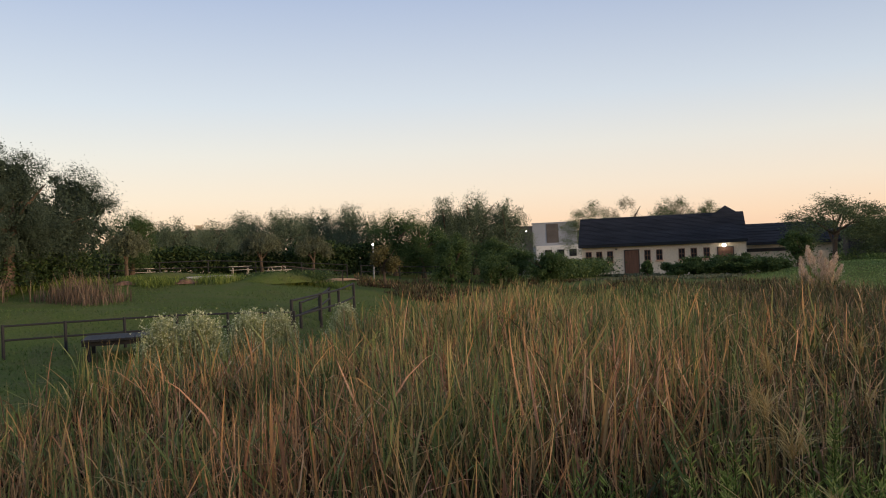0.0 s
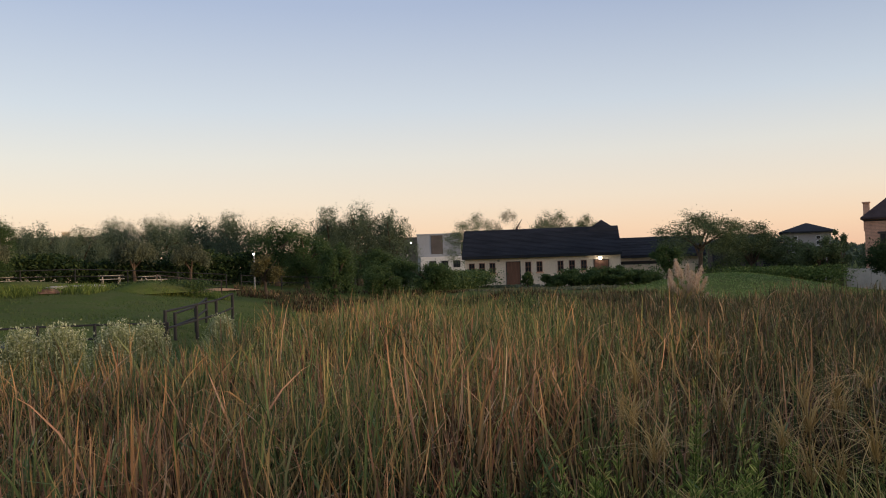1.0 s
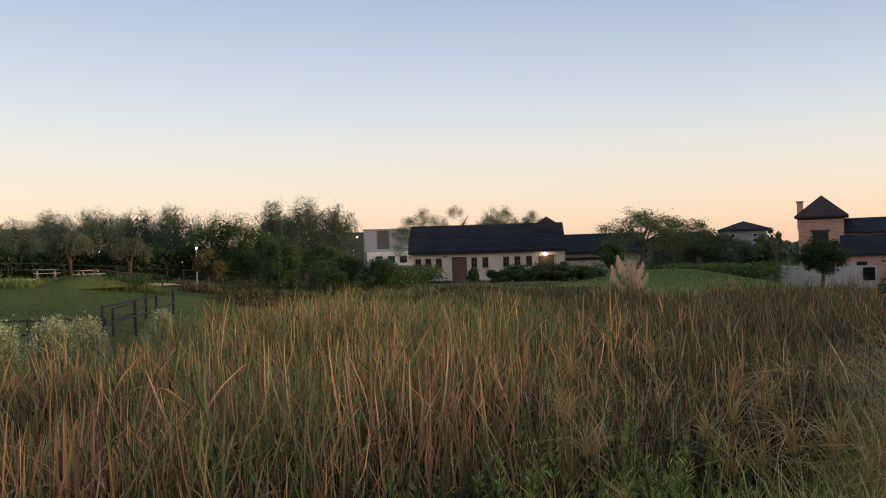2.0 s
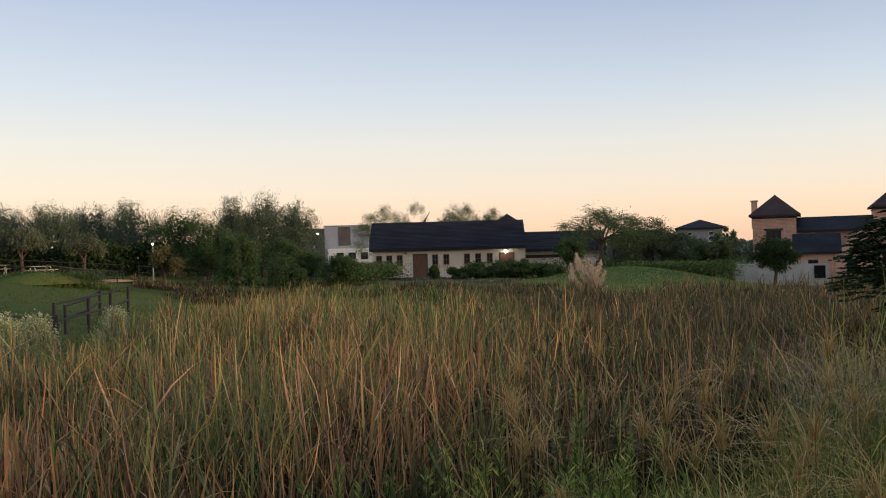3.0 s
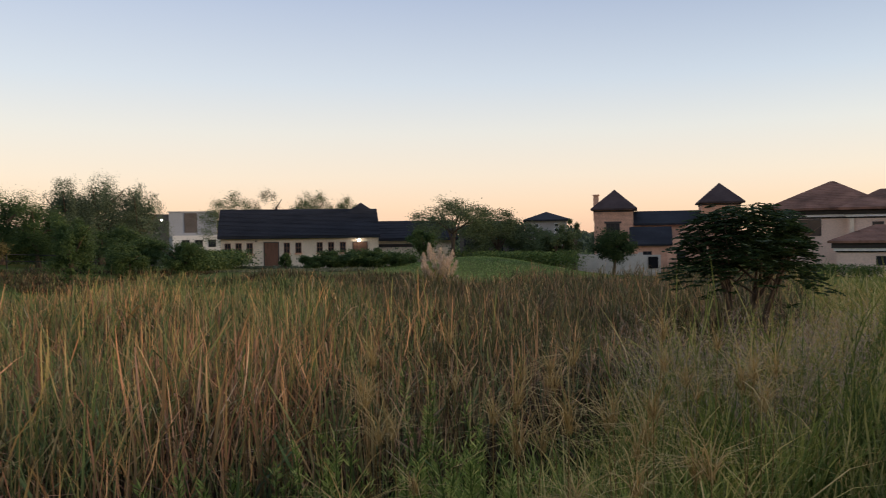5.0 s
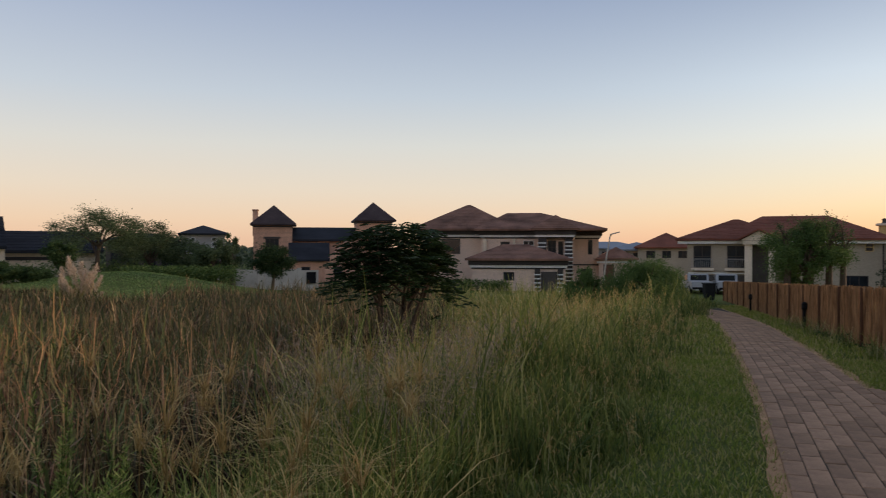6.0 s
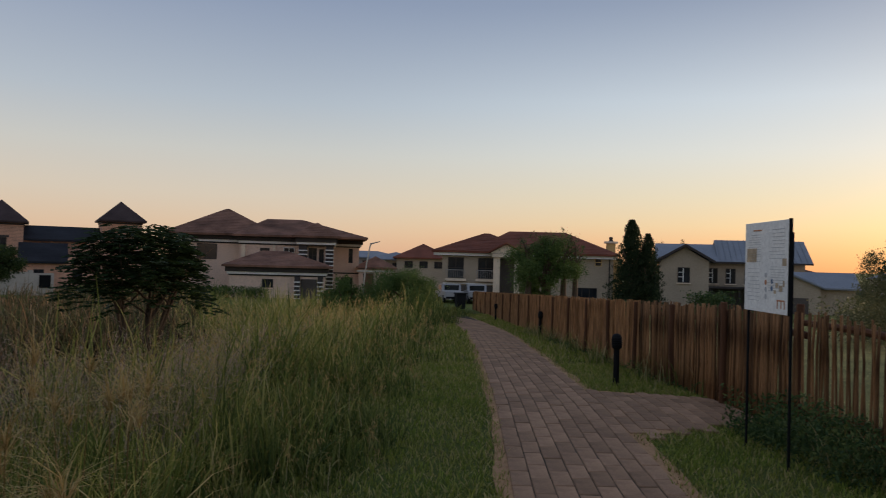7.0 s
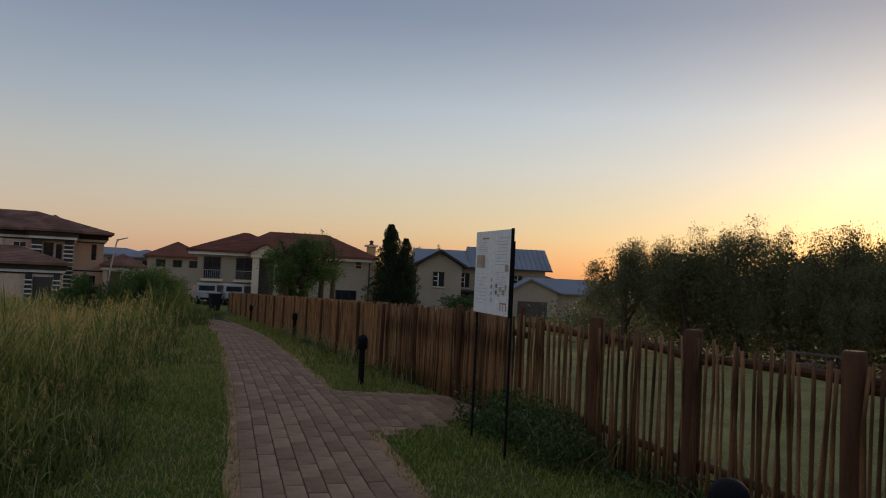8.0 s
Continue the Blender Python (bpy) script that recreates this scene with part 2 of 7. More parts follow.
M["dry_reed"] = foliage("dry_reed", [(0.0, (0.09, 0.062, 0.042)), (0.6, (0.16, 0.112, 0.078)), (1.0, (0.24, 0.17, 0.115))], (), 1, 0.15)
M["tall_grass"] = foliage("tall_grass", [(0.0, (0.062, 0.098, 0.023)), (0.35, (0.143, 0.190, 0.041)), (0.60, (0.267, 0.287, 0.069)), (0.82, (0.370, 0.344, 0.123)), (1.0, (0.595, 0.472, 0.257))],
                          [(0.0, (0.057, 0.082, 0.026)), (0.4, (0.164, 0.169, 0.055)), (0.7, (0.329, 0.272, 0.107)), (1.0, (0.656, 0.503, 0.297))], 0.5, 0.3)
M["undergrowth"] = foliage("undergrowth", [(0.0, (0.090, 0.134, 0.032)), (0.5, (0.270, 0.316, 0.074)), (0.8, (0.480, 0.406, 0.127)), (1.0, (0.750, 0.540, 0.240))], (), 1, 0.35)
M["lawn_blade"] = foliage("lawn_blade", [(0.0, (0.110, 0.165, 0.026)), (0.6, (0.242, 0.303, 0.048)), (0.85, (0.396, 0.352, 0.099)), (1.0, (0.506, 0.385, 0.187))],
                          [(0.0, (0.127, 0.149, 0.026)), (0.5, (0.319, 0.297, 0.061)), (0.8, (0.396, 0.319, 0.143)), (1.0, (0.528, 0.396, 0.198))], 1.6, 0.35)
M["dew_lawn"] = foliage("dew_lawn", [(0.0, (0.36, 0.31, 0.115)), (0.6, (0.48, 0.41, 0.165)), (1.0, (0.60, 0.52, 0.26))], (), 1, 0.4)
M["seed_head"] = foliage("seed_head", [(0.0, (0.323, 0.211, 0.076)), (0.6, (0.502, 0.341, 0.130)), (1.0, (0.574, 0.421, 0.188))], (), 1, 0.3)
M["plume"] = foliage("plume", [(0.0, (0.52, 0.38, 0.27)), (0.6, (0.70, 0.55, 0.41)), (1.0, (0.79, 0.66, 0.52))], (), 1, 0.4)
M["weed_leaf"] = foliage("weed_leaf", [(0.0, (0.106, 0.163, 0.037)), (0.6, (0.263, 0.325, 0.077)), (1.0, (0.525, 0.525, 0.163))], (), 1, 0.4)
M["white_bloom"] = foliage("white_bloom", [(0.0, (0.15, 0.18, 0.07)), (0.4, (0.36, 0.38, 0.19)), (1.0, (0.68, 0.66, 0.44))], (), 1, 0.35)
LEAF = {
    "gum": [(0.0, (0.038, 0.057, 0.038)), (0.7, (0.084, 0.111, 0.073)), (1.0, (0.155, 0.182, 0.124))],
    "willow": [(0.0, (0.066, 0.094, 0.056)), (0.7, (0.145, 0.180, 0.108)), (1.0, (0.23, 0.26, 0.165))],
    "round": [(0.0, (0.039, 0.072, 0.027)), (0.7, (0.090, 0.135, 0.045)), (1.0, (0.180, 0.210, 0.068))],
    "pale": [(0.0, (0.085, 0.095, 0.055)), (0.7, (0.17, 0.18, 0.105)), (1.0, (0.27, 0.27, 0.165))],
    "yellow": [(0.0, (0.084, 0.082, 0.034)), (0.7, (0.168, 0.138, 0.054)), (1.0, (0.288, 0.204, 0.078))],
    "acacia": [(0.0, (0.061, 0.086, 0.041)), (0.7, (0.129, 0.164, 0.072)), (1.0, (0.224, 0.259, 0.113))],
    "sparse": [(0.0, (0.144, 0.132, 0.084)), (0.7, (0.240, 0.216, 0.132)), (1.0, (0.324, 0.288, 0.180))],
    "bush": [(0.0, (0.060, 0.102, 0.031)), (0.7, (0.132, 0.192, 0.054)), (1.0, (0.216, 0.264, 0.084))],
    "cypress": [(0.0, (0.024, 0.041, 0.022)), (0.7, (0.054, 0.074, 0.034)), (1.0, (0.096, 0.120, 0.048))],
    "dark": [(0.0, (0.021, 0.039, 0.016)), (0.7, (0.046, 0.076, 0.025)), (1.0, (0.098, 0.127, 0.040))],
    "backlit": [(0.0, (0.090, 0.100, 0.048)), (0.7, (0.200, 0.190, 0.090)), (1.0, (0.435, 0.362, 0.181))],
}
for key, stops in LEAF.items():
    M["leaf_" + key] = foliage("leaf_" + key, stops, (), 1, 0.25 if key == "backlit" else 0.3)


def ground_material():
    m, nt, b = nodes_of("turf")
    n1, n2, n3 = noise_tex(nt, 0.06, 4), noise_tex(nt, 0.9, 6), noise_tex(nt, 14, 6, None, 0.7)
    a = ramp(nt, [(0.35, (0.070, 0.098, 0.020)), (0.65, (0.120, 0.145, 0.032))], n1.outputs["Fac"]).outputs[0]
    d = ramp(nt, [(0.4, (0, 0, 0)), (0.75, (0.6, 0.6, 0.6))], n2.outputs["Fac"]).outputs[0]
    c = mix(nt, d, a, (0.13, 0.115, 0.05))
    g = ramp(nt, [(0.3, (0.6, 0.6, 0.6)), (0.7, (1.25, 1.25, 1.25))], n3.outputs["Fac"]).outputs[0]
    nt.links.new(mix(nt, 1.0, c, g, "MULTIPLY"), b.inputs["Base Color"])
    b.inputs["Roughness"].default_value = 0.95
    b.inputs["Specular IOR Level"].default_value = 0.08
    bumped(nt, b, n3.outputs["Fac"], 0.8, 0.05)
    return m


for key in ("paver", "soil", "pole_wood", "post_wood"):
    M[key].node_tree.nodes["Principled BSDF"].inputs["Specular IOR Level"].default_value = 0.15
M["turf"] = ground_material()
M["mud"] = surface("mud", (0.060, 0.045, 0.030), 0.9, 0.3, 1, 12, 0.6)


# ---- helpers for building ----
def thing(name, m=Matrix(), label="", category="", group="", kind=""):
    ob = new(name)
    ob.matrix_world = m
    return tagged(ob, label, category, group, kind)


def part(name, bm, material, parent=None, label=""):
    me = bpy.data.meshes.new(name)
    bm.to_mesh(me)
    bm.free()
    me.materials.append(material)
    ob = new(name, me)
    ob.parent = parent
    if label:
        ob["label"] = label
    return ob


def box(x0, y0, z0, x1, y1, z1, bevel=0.0, bm=None):
    fresh = bm is None
    bm = bm or bmesh.new()
    r = bmesh.ops.create_cube(bm, size=1, matrix=Matrix.LocRotScale(((x0 + x1) / 2, (y0 + y1) / 2, (z0 + z1) / 2), None, (x1 - x0, y1 - y0, z1 - z0)))
    if bevel and fresh:
        bmesh.ops.bevel(bm, geom=bm.edges[:], offset=bevel, segments=2, affect="EDGES", profile=0.6)
    return bm


def prism(outline, y0, y1, bm=None):
    """An outline in x and z, drawn out from y0 to y1."""
    bm = bm or bmesh.new()
    a = [bm.verts.new((x, y0, z)) for x, z in outline]
    b = [bm.verts.new((x, y1, z)) for x, z in outline]
    n = len(a)
    bm.faces.new(a[::-1])
    bm.faces.new(b)
    for i in range(n):
        bm.faces.new((a[i], a[(i + 1) % n], b[(i + 1) % n], b[i]))
    bmesh.ops.recalc_face_normals(bm, faces=bm.faces[:])
    return bm


def hip_roof(x0, y0, x1, y1, z0, z1, thick=0.18, ridge=None):
    """A hipped roof over a rectangle; a pyramid where ridge is 0."""
    bm = bmesh.new()
    w, d = x1 - x0, y1 - y0
    if ridge is None:
        ridge = abs(w - d)
    cx, cy = (x0 + x1) / 2, (y0 + y1) / 2
    ends = ((cx - ridge / 2, cy), (cx + ridge / 2, cy)) if w >= d else ((cx, cy - ridge / 2), (cx, cy + ridge / 2))
    low = [bm.verts.new((x, y, z0 - thick)) for x, y in ((x0, y0), (x1, y0), (x1, y1), (x0, y1))]
    eave = [bm.verts.new((x, y, z0)) for x, y in ((x0, y0), (x1, y0), (x1, y1), (x0, y1))]
    bm.faces.new(low[::-1])
    for i in range(4):
        bm.faces.new((low[i], low[(i + 1) % 4], eave[(i + 1) % 4], eave[i]))
    if ridge < 0.01:
        top = bm.verts.new((cx, cy, z1))
        for i in range(4):
            bm.faces.new((eave[i], eave[(i + 1) % 4], top))
    else:
        a, b = [bm.verts.new((x, y, z1)) for x, y in ends]
        if w >= d:
            bm.faces.new((eave[0], eave[1], b, a)), bm.faces.new((eave[2], eave[3], a, b))
            bm.faces.new((eave[1], eave[2], b)), bm.faces.new((eave[3], eave[0], a))
        else:
            bm.faces.new((eave[1], eave[2], b, a)), bm.faces.new((eave[3], eave[0], a, b))
            bm.faces.new((eave[0], eave[1], a)), bm.faces.new((eave[2], eave[3], b))
    bmesh.ops.recalc_face_normals(bm, faces=bm.faces[:])
    return bm


def hip_at(x0, y0, x1, y1, z0, z1, ra, rb, ry, thick=0.16):
    """A hipped roof whose ridge runs from ra to rb at depth ry, anywhere over its rectangle."""
    bm = bmesh.new()
    spots = ((x0, y0), (x1, y0), (x1, y1), (x0, y1))
    low = [bm.verts.new((x, y, z0 - thick)) for x, y in spots]
    eave = [bm.verts.new((x, y, z0)) for x, y in spots]
    a, b = bm.verts.new((ra, ry, z1)), bm.verts.new((rb, ry, z1))
    bm.faces.new(low[::-1])
    for i in range(4):
        bm.faces.new((low[i], low[(i + 1) % 4], eave[(i + 1) % 4], eave[i]))
    bm.faces.new((eave[0], eave[1], b, a)), bm.faces.new((eave[2], eave[3], a, b))
    bm.faces.new((eave[1], eave[2], b)), bm.faces.new((eave[3], eave[0], a))
    bmesh.ops.recalc_face_normals(bm, faces=bm.faces[:])
    return bm


def gable_roof(x0, y0, x1, y1, z0, z1, along="x", thick=0.16):
    """Two sloping slabs that meet at a ridge along x or y."""
    if along == "x":
        c = (y0 + y1) / 2
        o = [(y0, z0), (c, z1), (y1, z0), (y1, z0 - thick), (c, z1 - thick * 1.2), (y0, z0 - thick)]
        bm = prism(o, x0, x1)
        for v in bm.verts:
            v.co = (v.co.y, v.co.x, v.co.z)
    else:
        c = (x0 + x1) / 2
        o = [(x0, z0), (c, z1), (x1, z0), (x1, z0 - thick), (c, z1 - thick * 1.2), (x0, z0 - thick)]
        bm = prism(o, y0, y1)
    bmesh.ops.recalc_face_normals(bm, faces=bm.faces[:])
    return bm


def tube(points, radii, sides=8, bm=None):
    """A round limb through the points."""
    bm = bm or bmesh.new()
    rings = []
    pts = [Vector(p) for p in points]
    for i, p in enumerate(pts):
        d = (pts[min(i + 1, len(pts) - 1)] - pts[max(i - 1, 0)]).normalized()
        side = d.cross(Vector((0.31, 0.95, 0.05))).normalized()
        up = d.cross(side)
        rings.append([bm.verts.new(p + (side * math.cos(a) + up * math.sin(a)) * radii[i]) for a in (2 * math.pi * k / sides for k in range(sides))])
    for a, b in zip(rings, rings[1:]):
        for k in range(sides):
            bm.faces.new((a[k], a[(k + 1) % sides], b[(k + 1) % sides], b[k]))
    bm.faces.new(rings[0][::-1])
    bm.faces.new(rings[-1])
    return bm


def quads_mesh(name, verts, quads, uv=None):
    """A mesh straight from arrays, for what comes in thousands."""
    me = bpy.data.meshes.new(name)
    me.vertices.add(len(verts))
    me.vertices.foreach_set("co", np.ascontiguousarray(verts, dtype=np.float32).ravel())
    me.loops.add(len(quads) * 4)
    me.loops.foreach_set("vertex_index", np.ascontiguousarray(quads, dtype=np.int32).ravel())
    me.polygons.add(len(quads))
    me.polygons.foreach_set("loop_start", np.arange(0, len(quads) * 4, 4, dtype=np.int32))
    me.update(calc_edges=True)
    if uv is not None:
        lay = me.uv_layers.new(name="own")
        lay.data.foreach_set("uv", np.ascontiguousarray(uv[quads.ravel()], dtype=np.float32).ravel())
    return me


PROFILE = {"reed": (1.0, 1.0, 0.72, 0.06), "grass": (0.9, 1.0, 0.6, 0.06), "leaf": (0.25, 1.0, 0.75, 0.04)}


def blade_mesh(name, base, h, w, lean, az, shade, profile="reed", droop=0.0, turn=None):
    """Ribbons that rise from base, bend over towards az by lean and taper to a point."""
    n = len(base)
    s = np.array([0.0, 0.38, 0.74, 1.0])
    side_az = az + math.pi / 2 + (np.random.uniform(-0.9, 0.9, n) if turn is None else turn)
    out_ = (lean * h)[:, None] * s[None] ** 2
    up = h[:, None] * (s[None] - (droop + 0.30 * lean[:, None] ** 2) * s[None] ** 2.5)
    cx = base[:, 0, None] + np.cos(az)[:, None] * out_
    cy = base[:, 1, None] + np.sin(az)[:, None] * out_
    cz = base[:, 2, None] + up
    half = 0.5 * w[:, None] * np.array(PROFILE[profile])[None]
    v = np.empty((n, 4, 2, 3))
    for k, sg in enumerate((-1, 1)):
        v[:, :, k, 0] = cx + sg * half * np.cos(side_az)[:, None]
        v[:, :, k, 1] = cy + sg * half * np.sin(side_az)[:, None]
        v[:, :, k, 2] = cz
    q = np.array([[0, 1, 3, 2], [2, 3, 5, 4], [4, 5, 7, 6]])
    quads = (np.arange(n)[:, None, None] * 8 + q[None]).reshape(-1, 4)
    uv = np.empty((n, 4, 2, 2))
    uv[..., 0] = shade[:, None, None]
    uv[..., 1] = s[None, :, None]
    return quads_mesh(name, v.reshape(-1, 3), quads, uv.reshape(-1, 2))


def bent_mesh(name, base, length, w, tilt, curl, kink_at, kink, az, shade, profile="reed"):
    """Ribbons that leave the ground at a tilt, curl over and may be broken at one place along them."""
    n = len(base)
    s = np.array([0.0, 0.34, 0.60, 0.79, 0.92, 1.0])
    mid, ds = (s[1:] + s[:-1]) / 2, np.diff(s)
    ang = tilt[:, None] + curl[:, None] * mid[None] ** 2 + np.where(mid[None] > kink_at[:, None], kink[:, None], 0)
    zero = np.zeros((n, 1))
    out_ = np.concatenate([zero, np.cumsum(np.sin(ang) * ds, 1)], 1) * length[:, None]
    up = np.concatenate([zero, np.cumsum(np.cos(ang) * ds, 1)], 1) * length[:, None]
    sway = np.random.normal(0, 0.05, n)[:, None] * length[:, None] * np.sin(s * 5)[None]
    cx = base[:, 0, None] + np.cos(az)[:, None] * out_ - np.sin(az)[:, None] * sway
    cy = base[:, 1, None] + np.sin(az)[:, None] * out_ + np.cos(az)[:, None] * sway
    cz = base[:, 2, None] + up
    twist = (az + math.pi / 2 + np.random.uniform(-1.0, 1.0, n))[:, None] + np.random.normal(0, 0.8, n)[:, None] * s[None]
    half = 0.5 * w[:, None] * np.array([0.8, 1.0, 0.95, 0.75, 0.45, 0.05])[None]
    v = np.empty((n, 6, 2, 3))
    for k, sg in enumerate((-1, 1)):
        v[:, :, k, 0] = cx + sg * half * np.cos(twist)
        v[:, :, k, 1] = cy + sg * half * np.sin(twist)
        v[:, :, k, 2] = cz
    q = np.array([[2 * i, 2 * i + 1, 2 * i + 3, 2 * i + 2] for i in range(5)])
    quads = (np.arange(n)[:, None, None] * 12 + q[None]).reshape(-1, 4)
    uv = np.empty((n, 6, 2, 2))
    uv[..., 0] = shade[:, None, None]
    uv[..., 1] = s[None, :, None]
    return quads_mesh(name, v.reshape(-1, 3), quads, uv.reshape(-1, 2))


def leaf_mesh(name, centre, length, width, way, shade, normal=None):
    """Small pointed leaves at the centres; way is the direction of each, normal what they face."""
    n = len(centre)
    way = way / np.linalg.norm(way, axis=1)[:, None]
    side = np.cross(way, np.random.normal(size=(n, 3)) if normal is None else normal + np.random.normal(size=(n, 3)) * 0.35)
    side /= np.linalg.norm(side, axis=1)[:, None] + 1e-9
    L, W = (length / 2)[:, None], (width / 2)[:, None]
    v = np.stack([centre - way * L, centre + side * W, centre + way * L, centre - side * W], 1)
    quads = np.arange(n * 4).reshape(-1, 4)
    uv = np.empty((n, 4, 2))
    uv[..., 0] = shade[:, None]
    uv[..., 1] = np.array([0.0, 0.5, 1.0, 0.5])[None]
    return quads_mesh(name, v.reshape(-1, 3), quads, uv.reshape(-1, 2))


# ---- the lie of the land ----
def smooth(a, b, x):
    t = np.clip((np.asarray(x, dtype=float) - a) / (b - a), 0, 1)
    return t * t * (3 - 2 * t)


def land(x, y):
    """Height of the ground: a level path, a reed hollow north of it, a bank in the north-west, a lawn knoll by the barn, a fall to the east."""
    x, y = np.asarray(x, dtype=float), np.asarray(y, dtype=float)
    r = np.hypot(x, y)
    fall = -0.035 * np.clip(x - 9, 0, 58)
    hollow = smooth(0.9, 4.5, y)
    close = fall * (1 - 0.8 * hollow) - 1.1 * hollow
    e = smooth(2, 25, x)
    far = 0.75 - 2.75 * smooth(8, 68, x)
    lo, hi = 14 + 21 * e, 46 + 16 * e
    w = smooth(0, 1, (r - lo) / (hi - lo)) * smooth(-5, 5, y)
    knoll = 1.4 * np.exp(-((x - 51) / 7.5) ** 2 - ((y - 35.5) / 6.5) ** 2)
    bank = 0.22 * smooth(38.5, 41.5, y + 0.12 * x) * smooth(14, 8, x) * smooth(60, 48, y)
    terrace = 0.22 * np.exp(-((y - 31 + 0.25 * x + 0.6 * np.sin(0.5 * x)) / 1.6) ** 2) * smooth(14, 9, x)
    return close + (far - close) * w + knoll + bank + terrace


def land1(x, y):
    return float(land(x, y))


def path_mid(x):
    """Middle line of the paved path."""
    return -1.05 - 0.112 * x + 0.0012 * x * x if x < 24 else -3.05 - 0.004 * (x - 24)


def make_ground():
    k = np.linspace(-1, 1, 261)
    g = np.sinh(k * 6.2) / math.sinh(6.2) * 3000
    X, Y = np.meshgrid(g + 12, g + 8, indexing="ij")
    Z = land(X, Y)
    n = len(g)
    r = np.hypot(X, Y)
    Z = Z + 0.05 * np.sin(X * 0.9 + np.sin(Y * 0.7)) * np.cos(Y * 0.8) * smooth(8, 20, np.abs(Y + 2))
    Z = np.where(r > 130, Z + (-2.4 - Z) * smooth(130, 260, r), Z)
    i = np.arange(n * n).reshape(n, n)
    quads = np.stack([i[:-1, :-1], i[1:, :-1], i[1:, 1:], i[:-1, 1:]], -1).reshape(-1, 4)
    me = quads_mesh("ground", np.stack([X, Y, Z], -1).reshape(-1, 3), quads)
    me.materials.append(M["turf"])
    for p in me.polygons:
        p.use_smooth = True
    tagged(new("ground", me), "green rough turf falling away to the houses", "ground", kind="structure")


make_ground()


# ---- trees ----
def puff(rng, shape):
    """Scatter round a clump that stays within it."""
    d = rng.normal(size=shape)
    ball = d / np.linalg.norm(d, axis=1)[:, None] * (1.9 * rng.uniform(0, 1, shape[0]) ** 0.6)[:, None]
    return np.where(rng.uniform(size=shape[0])[:, None] < 0.80, ball, np.clip(d, -2.4, 2.4) * 1.15)


def crown_points(kind, n, h, r, rng):
    """Leaf places and directions of a crown that is h high over its lowest leaf and r in radius, base at z 0."""
    if kind in ("willow", "backlit", "pale"):
        clumps = max(20, int(32 * r))
        th, rr = rng.uniform(0, 2 * math.pi, clumps), r * np.sqrt(rng.uniform(0.0, 1.0, clumps)) * 0.92
        top = h * (1.0 - 0.50 * (rr / r) ** 2 - rng.uniform(0, 0.28, clumps))
        c = np.stack([rr * np.cos(th), rr * np.sin(th), top], 1)
        strands = n // 14
        k = rng.integers(0, clumps, strands)
        s0 = c[k] + puff(rng, (strands, 3)) * np.array([0.125, 0.125, 0.08]) * r
        drop = rng.uniform(0.15, 0.65, strands) * h * (0.75 if kind != "pale" else 0.5)
        t = rng.uniform(0, 1, (strands, 14))
        p = s0[:, None, :] + np.stack([rng.normal(size=(strands, 14)) * 0.03 * r + (s0[:, 0:1]) * 0.12 * t, rng.normal(size=(strands, 14)) * 0.03 * r + (s0[:, 1:2]) * 0.12 * t, -drop[:, None] * t ** 1.3], -1)
        way = rng.normal(size=p.shape) * 0.35 + np.array([0, 0, -1.0])
        p, way = p.reshape(-1, 3), way.reshape(-1, 3)
        keep = p[:, 2] > 0.02 * h
        return p[keep], way[keep]
    if kind in ("acacia", "sparse"):
        clumps = 130 if kind == "acacia" else 34
        th, rr = rng.uniform(0, 2 * math.pi, clumps), r * np.sqrt(rng.uniform(0, 1, clumps))
        z = h * (0.98 - 0.38 * (rr / r) ** 1.5 - rng.uniform(0.0, 0.62, clumps) ** 1.3)
        c = np.stack([rr * np.cos(th), rr * np.sin(th), z], 1)
        k = rng.integers(0, clumps, n)
        p = c[k] + puff(rng, (n, 3)) * np.array([0.12 * r, 0.12 * r, 0.05 * h])
        return p, rng.normal(size=(n, 3)) * np.array([1, 1, 0.4])
    if kind == "cypress":
        z = rng.uniform(0, 1, n) ** 1.1
        th = rng.uniform(0, 2 * math.pi, n)
        rr = r * (0.10 + 0.90 * (1 - z) ** 0.8) * np.sqrt(rng.uniform(0.25, 1, n)) * (1 + 0.25 * np.sin(3 * th + 17 * z) + 0.25 * np.sin(5 * th - 41 * z))
        p = np.stack([rr * np.cos(th), rr * np.sin(th), z * h], 1)
        return p, np.stack([np.cos(th) * 0.5, np.sin(th) * 0.5, np.ones(n)], 1) + rng.normal(size=(n, 3)) * 0.35
    clumps = max(20, int((34 if kind == "gum" else 22) * r))
    d = rng.normal(size=(clumps, 3))
    d /= np.linalg.norm(d, axis=1)[:, None]
    q = rng.uniform(0.25, 1, clumps) ** 0.45
    lift = 0.52 if kind != "gum" else 0.5
    c = d * q[:, None] * np.array([0.86 * r, 0.86 * r, 0.44 * h]) + np.array([0, 0, lift * h])
    c[:, 2] += rng.uniform(-0.06, 0.06, clumps) * h
    k = rng.integers(0, clumps, n)
    size = rng.uniform(0.07, 0.15, clumps) if kind == "gum" else rng.uniform(0.10, 0.20, clumps)
    p = c[k] + puff(rng, (n, 3)) * size[k][:, None] * np.array([r, r, 0.5 * h if h < 2 * r else r])
    way = rng.normal(size=(n, 3)) + (p - np.array([0, 0, lift * h])) / max(r, 0.1) * 0.8
    return p, way


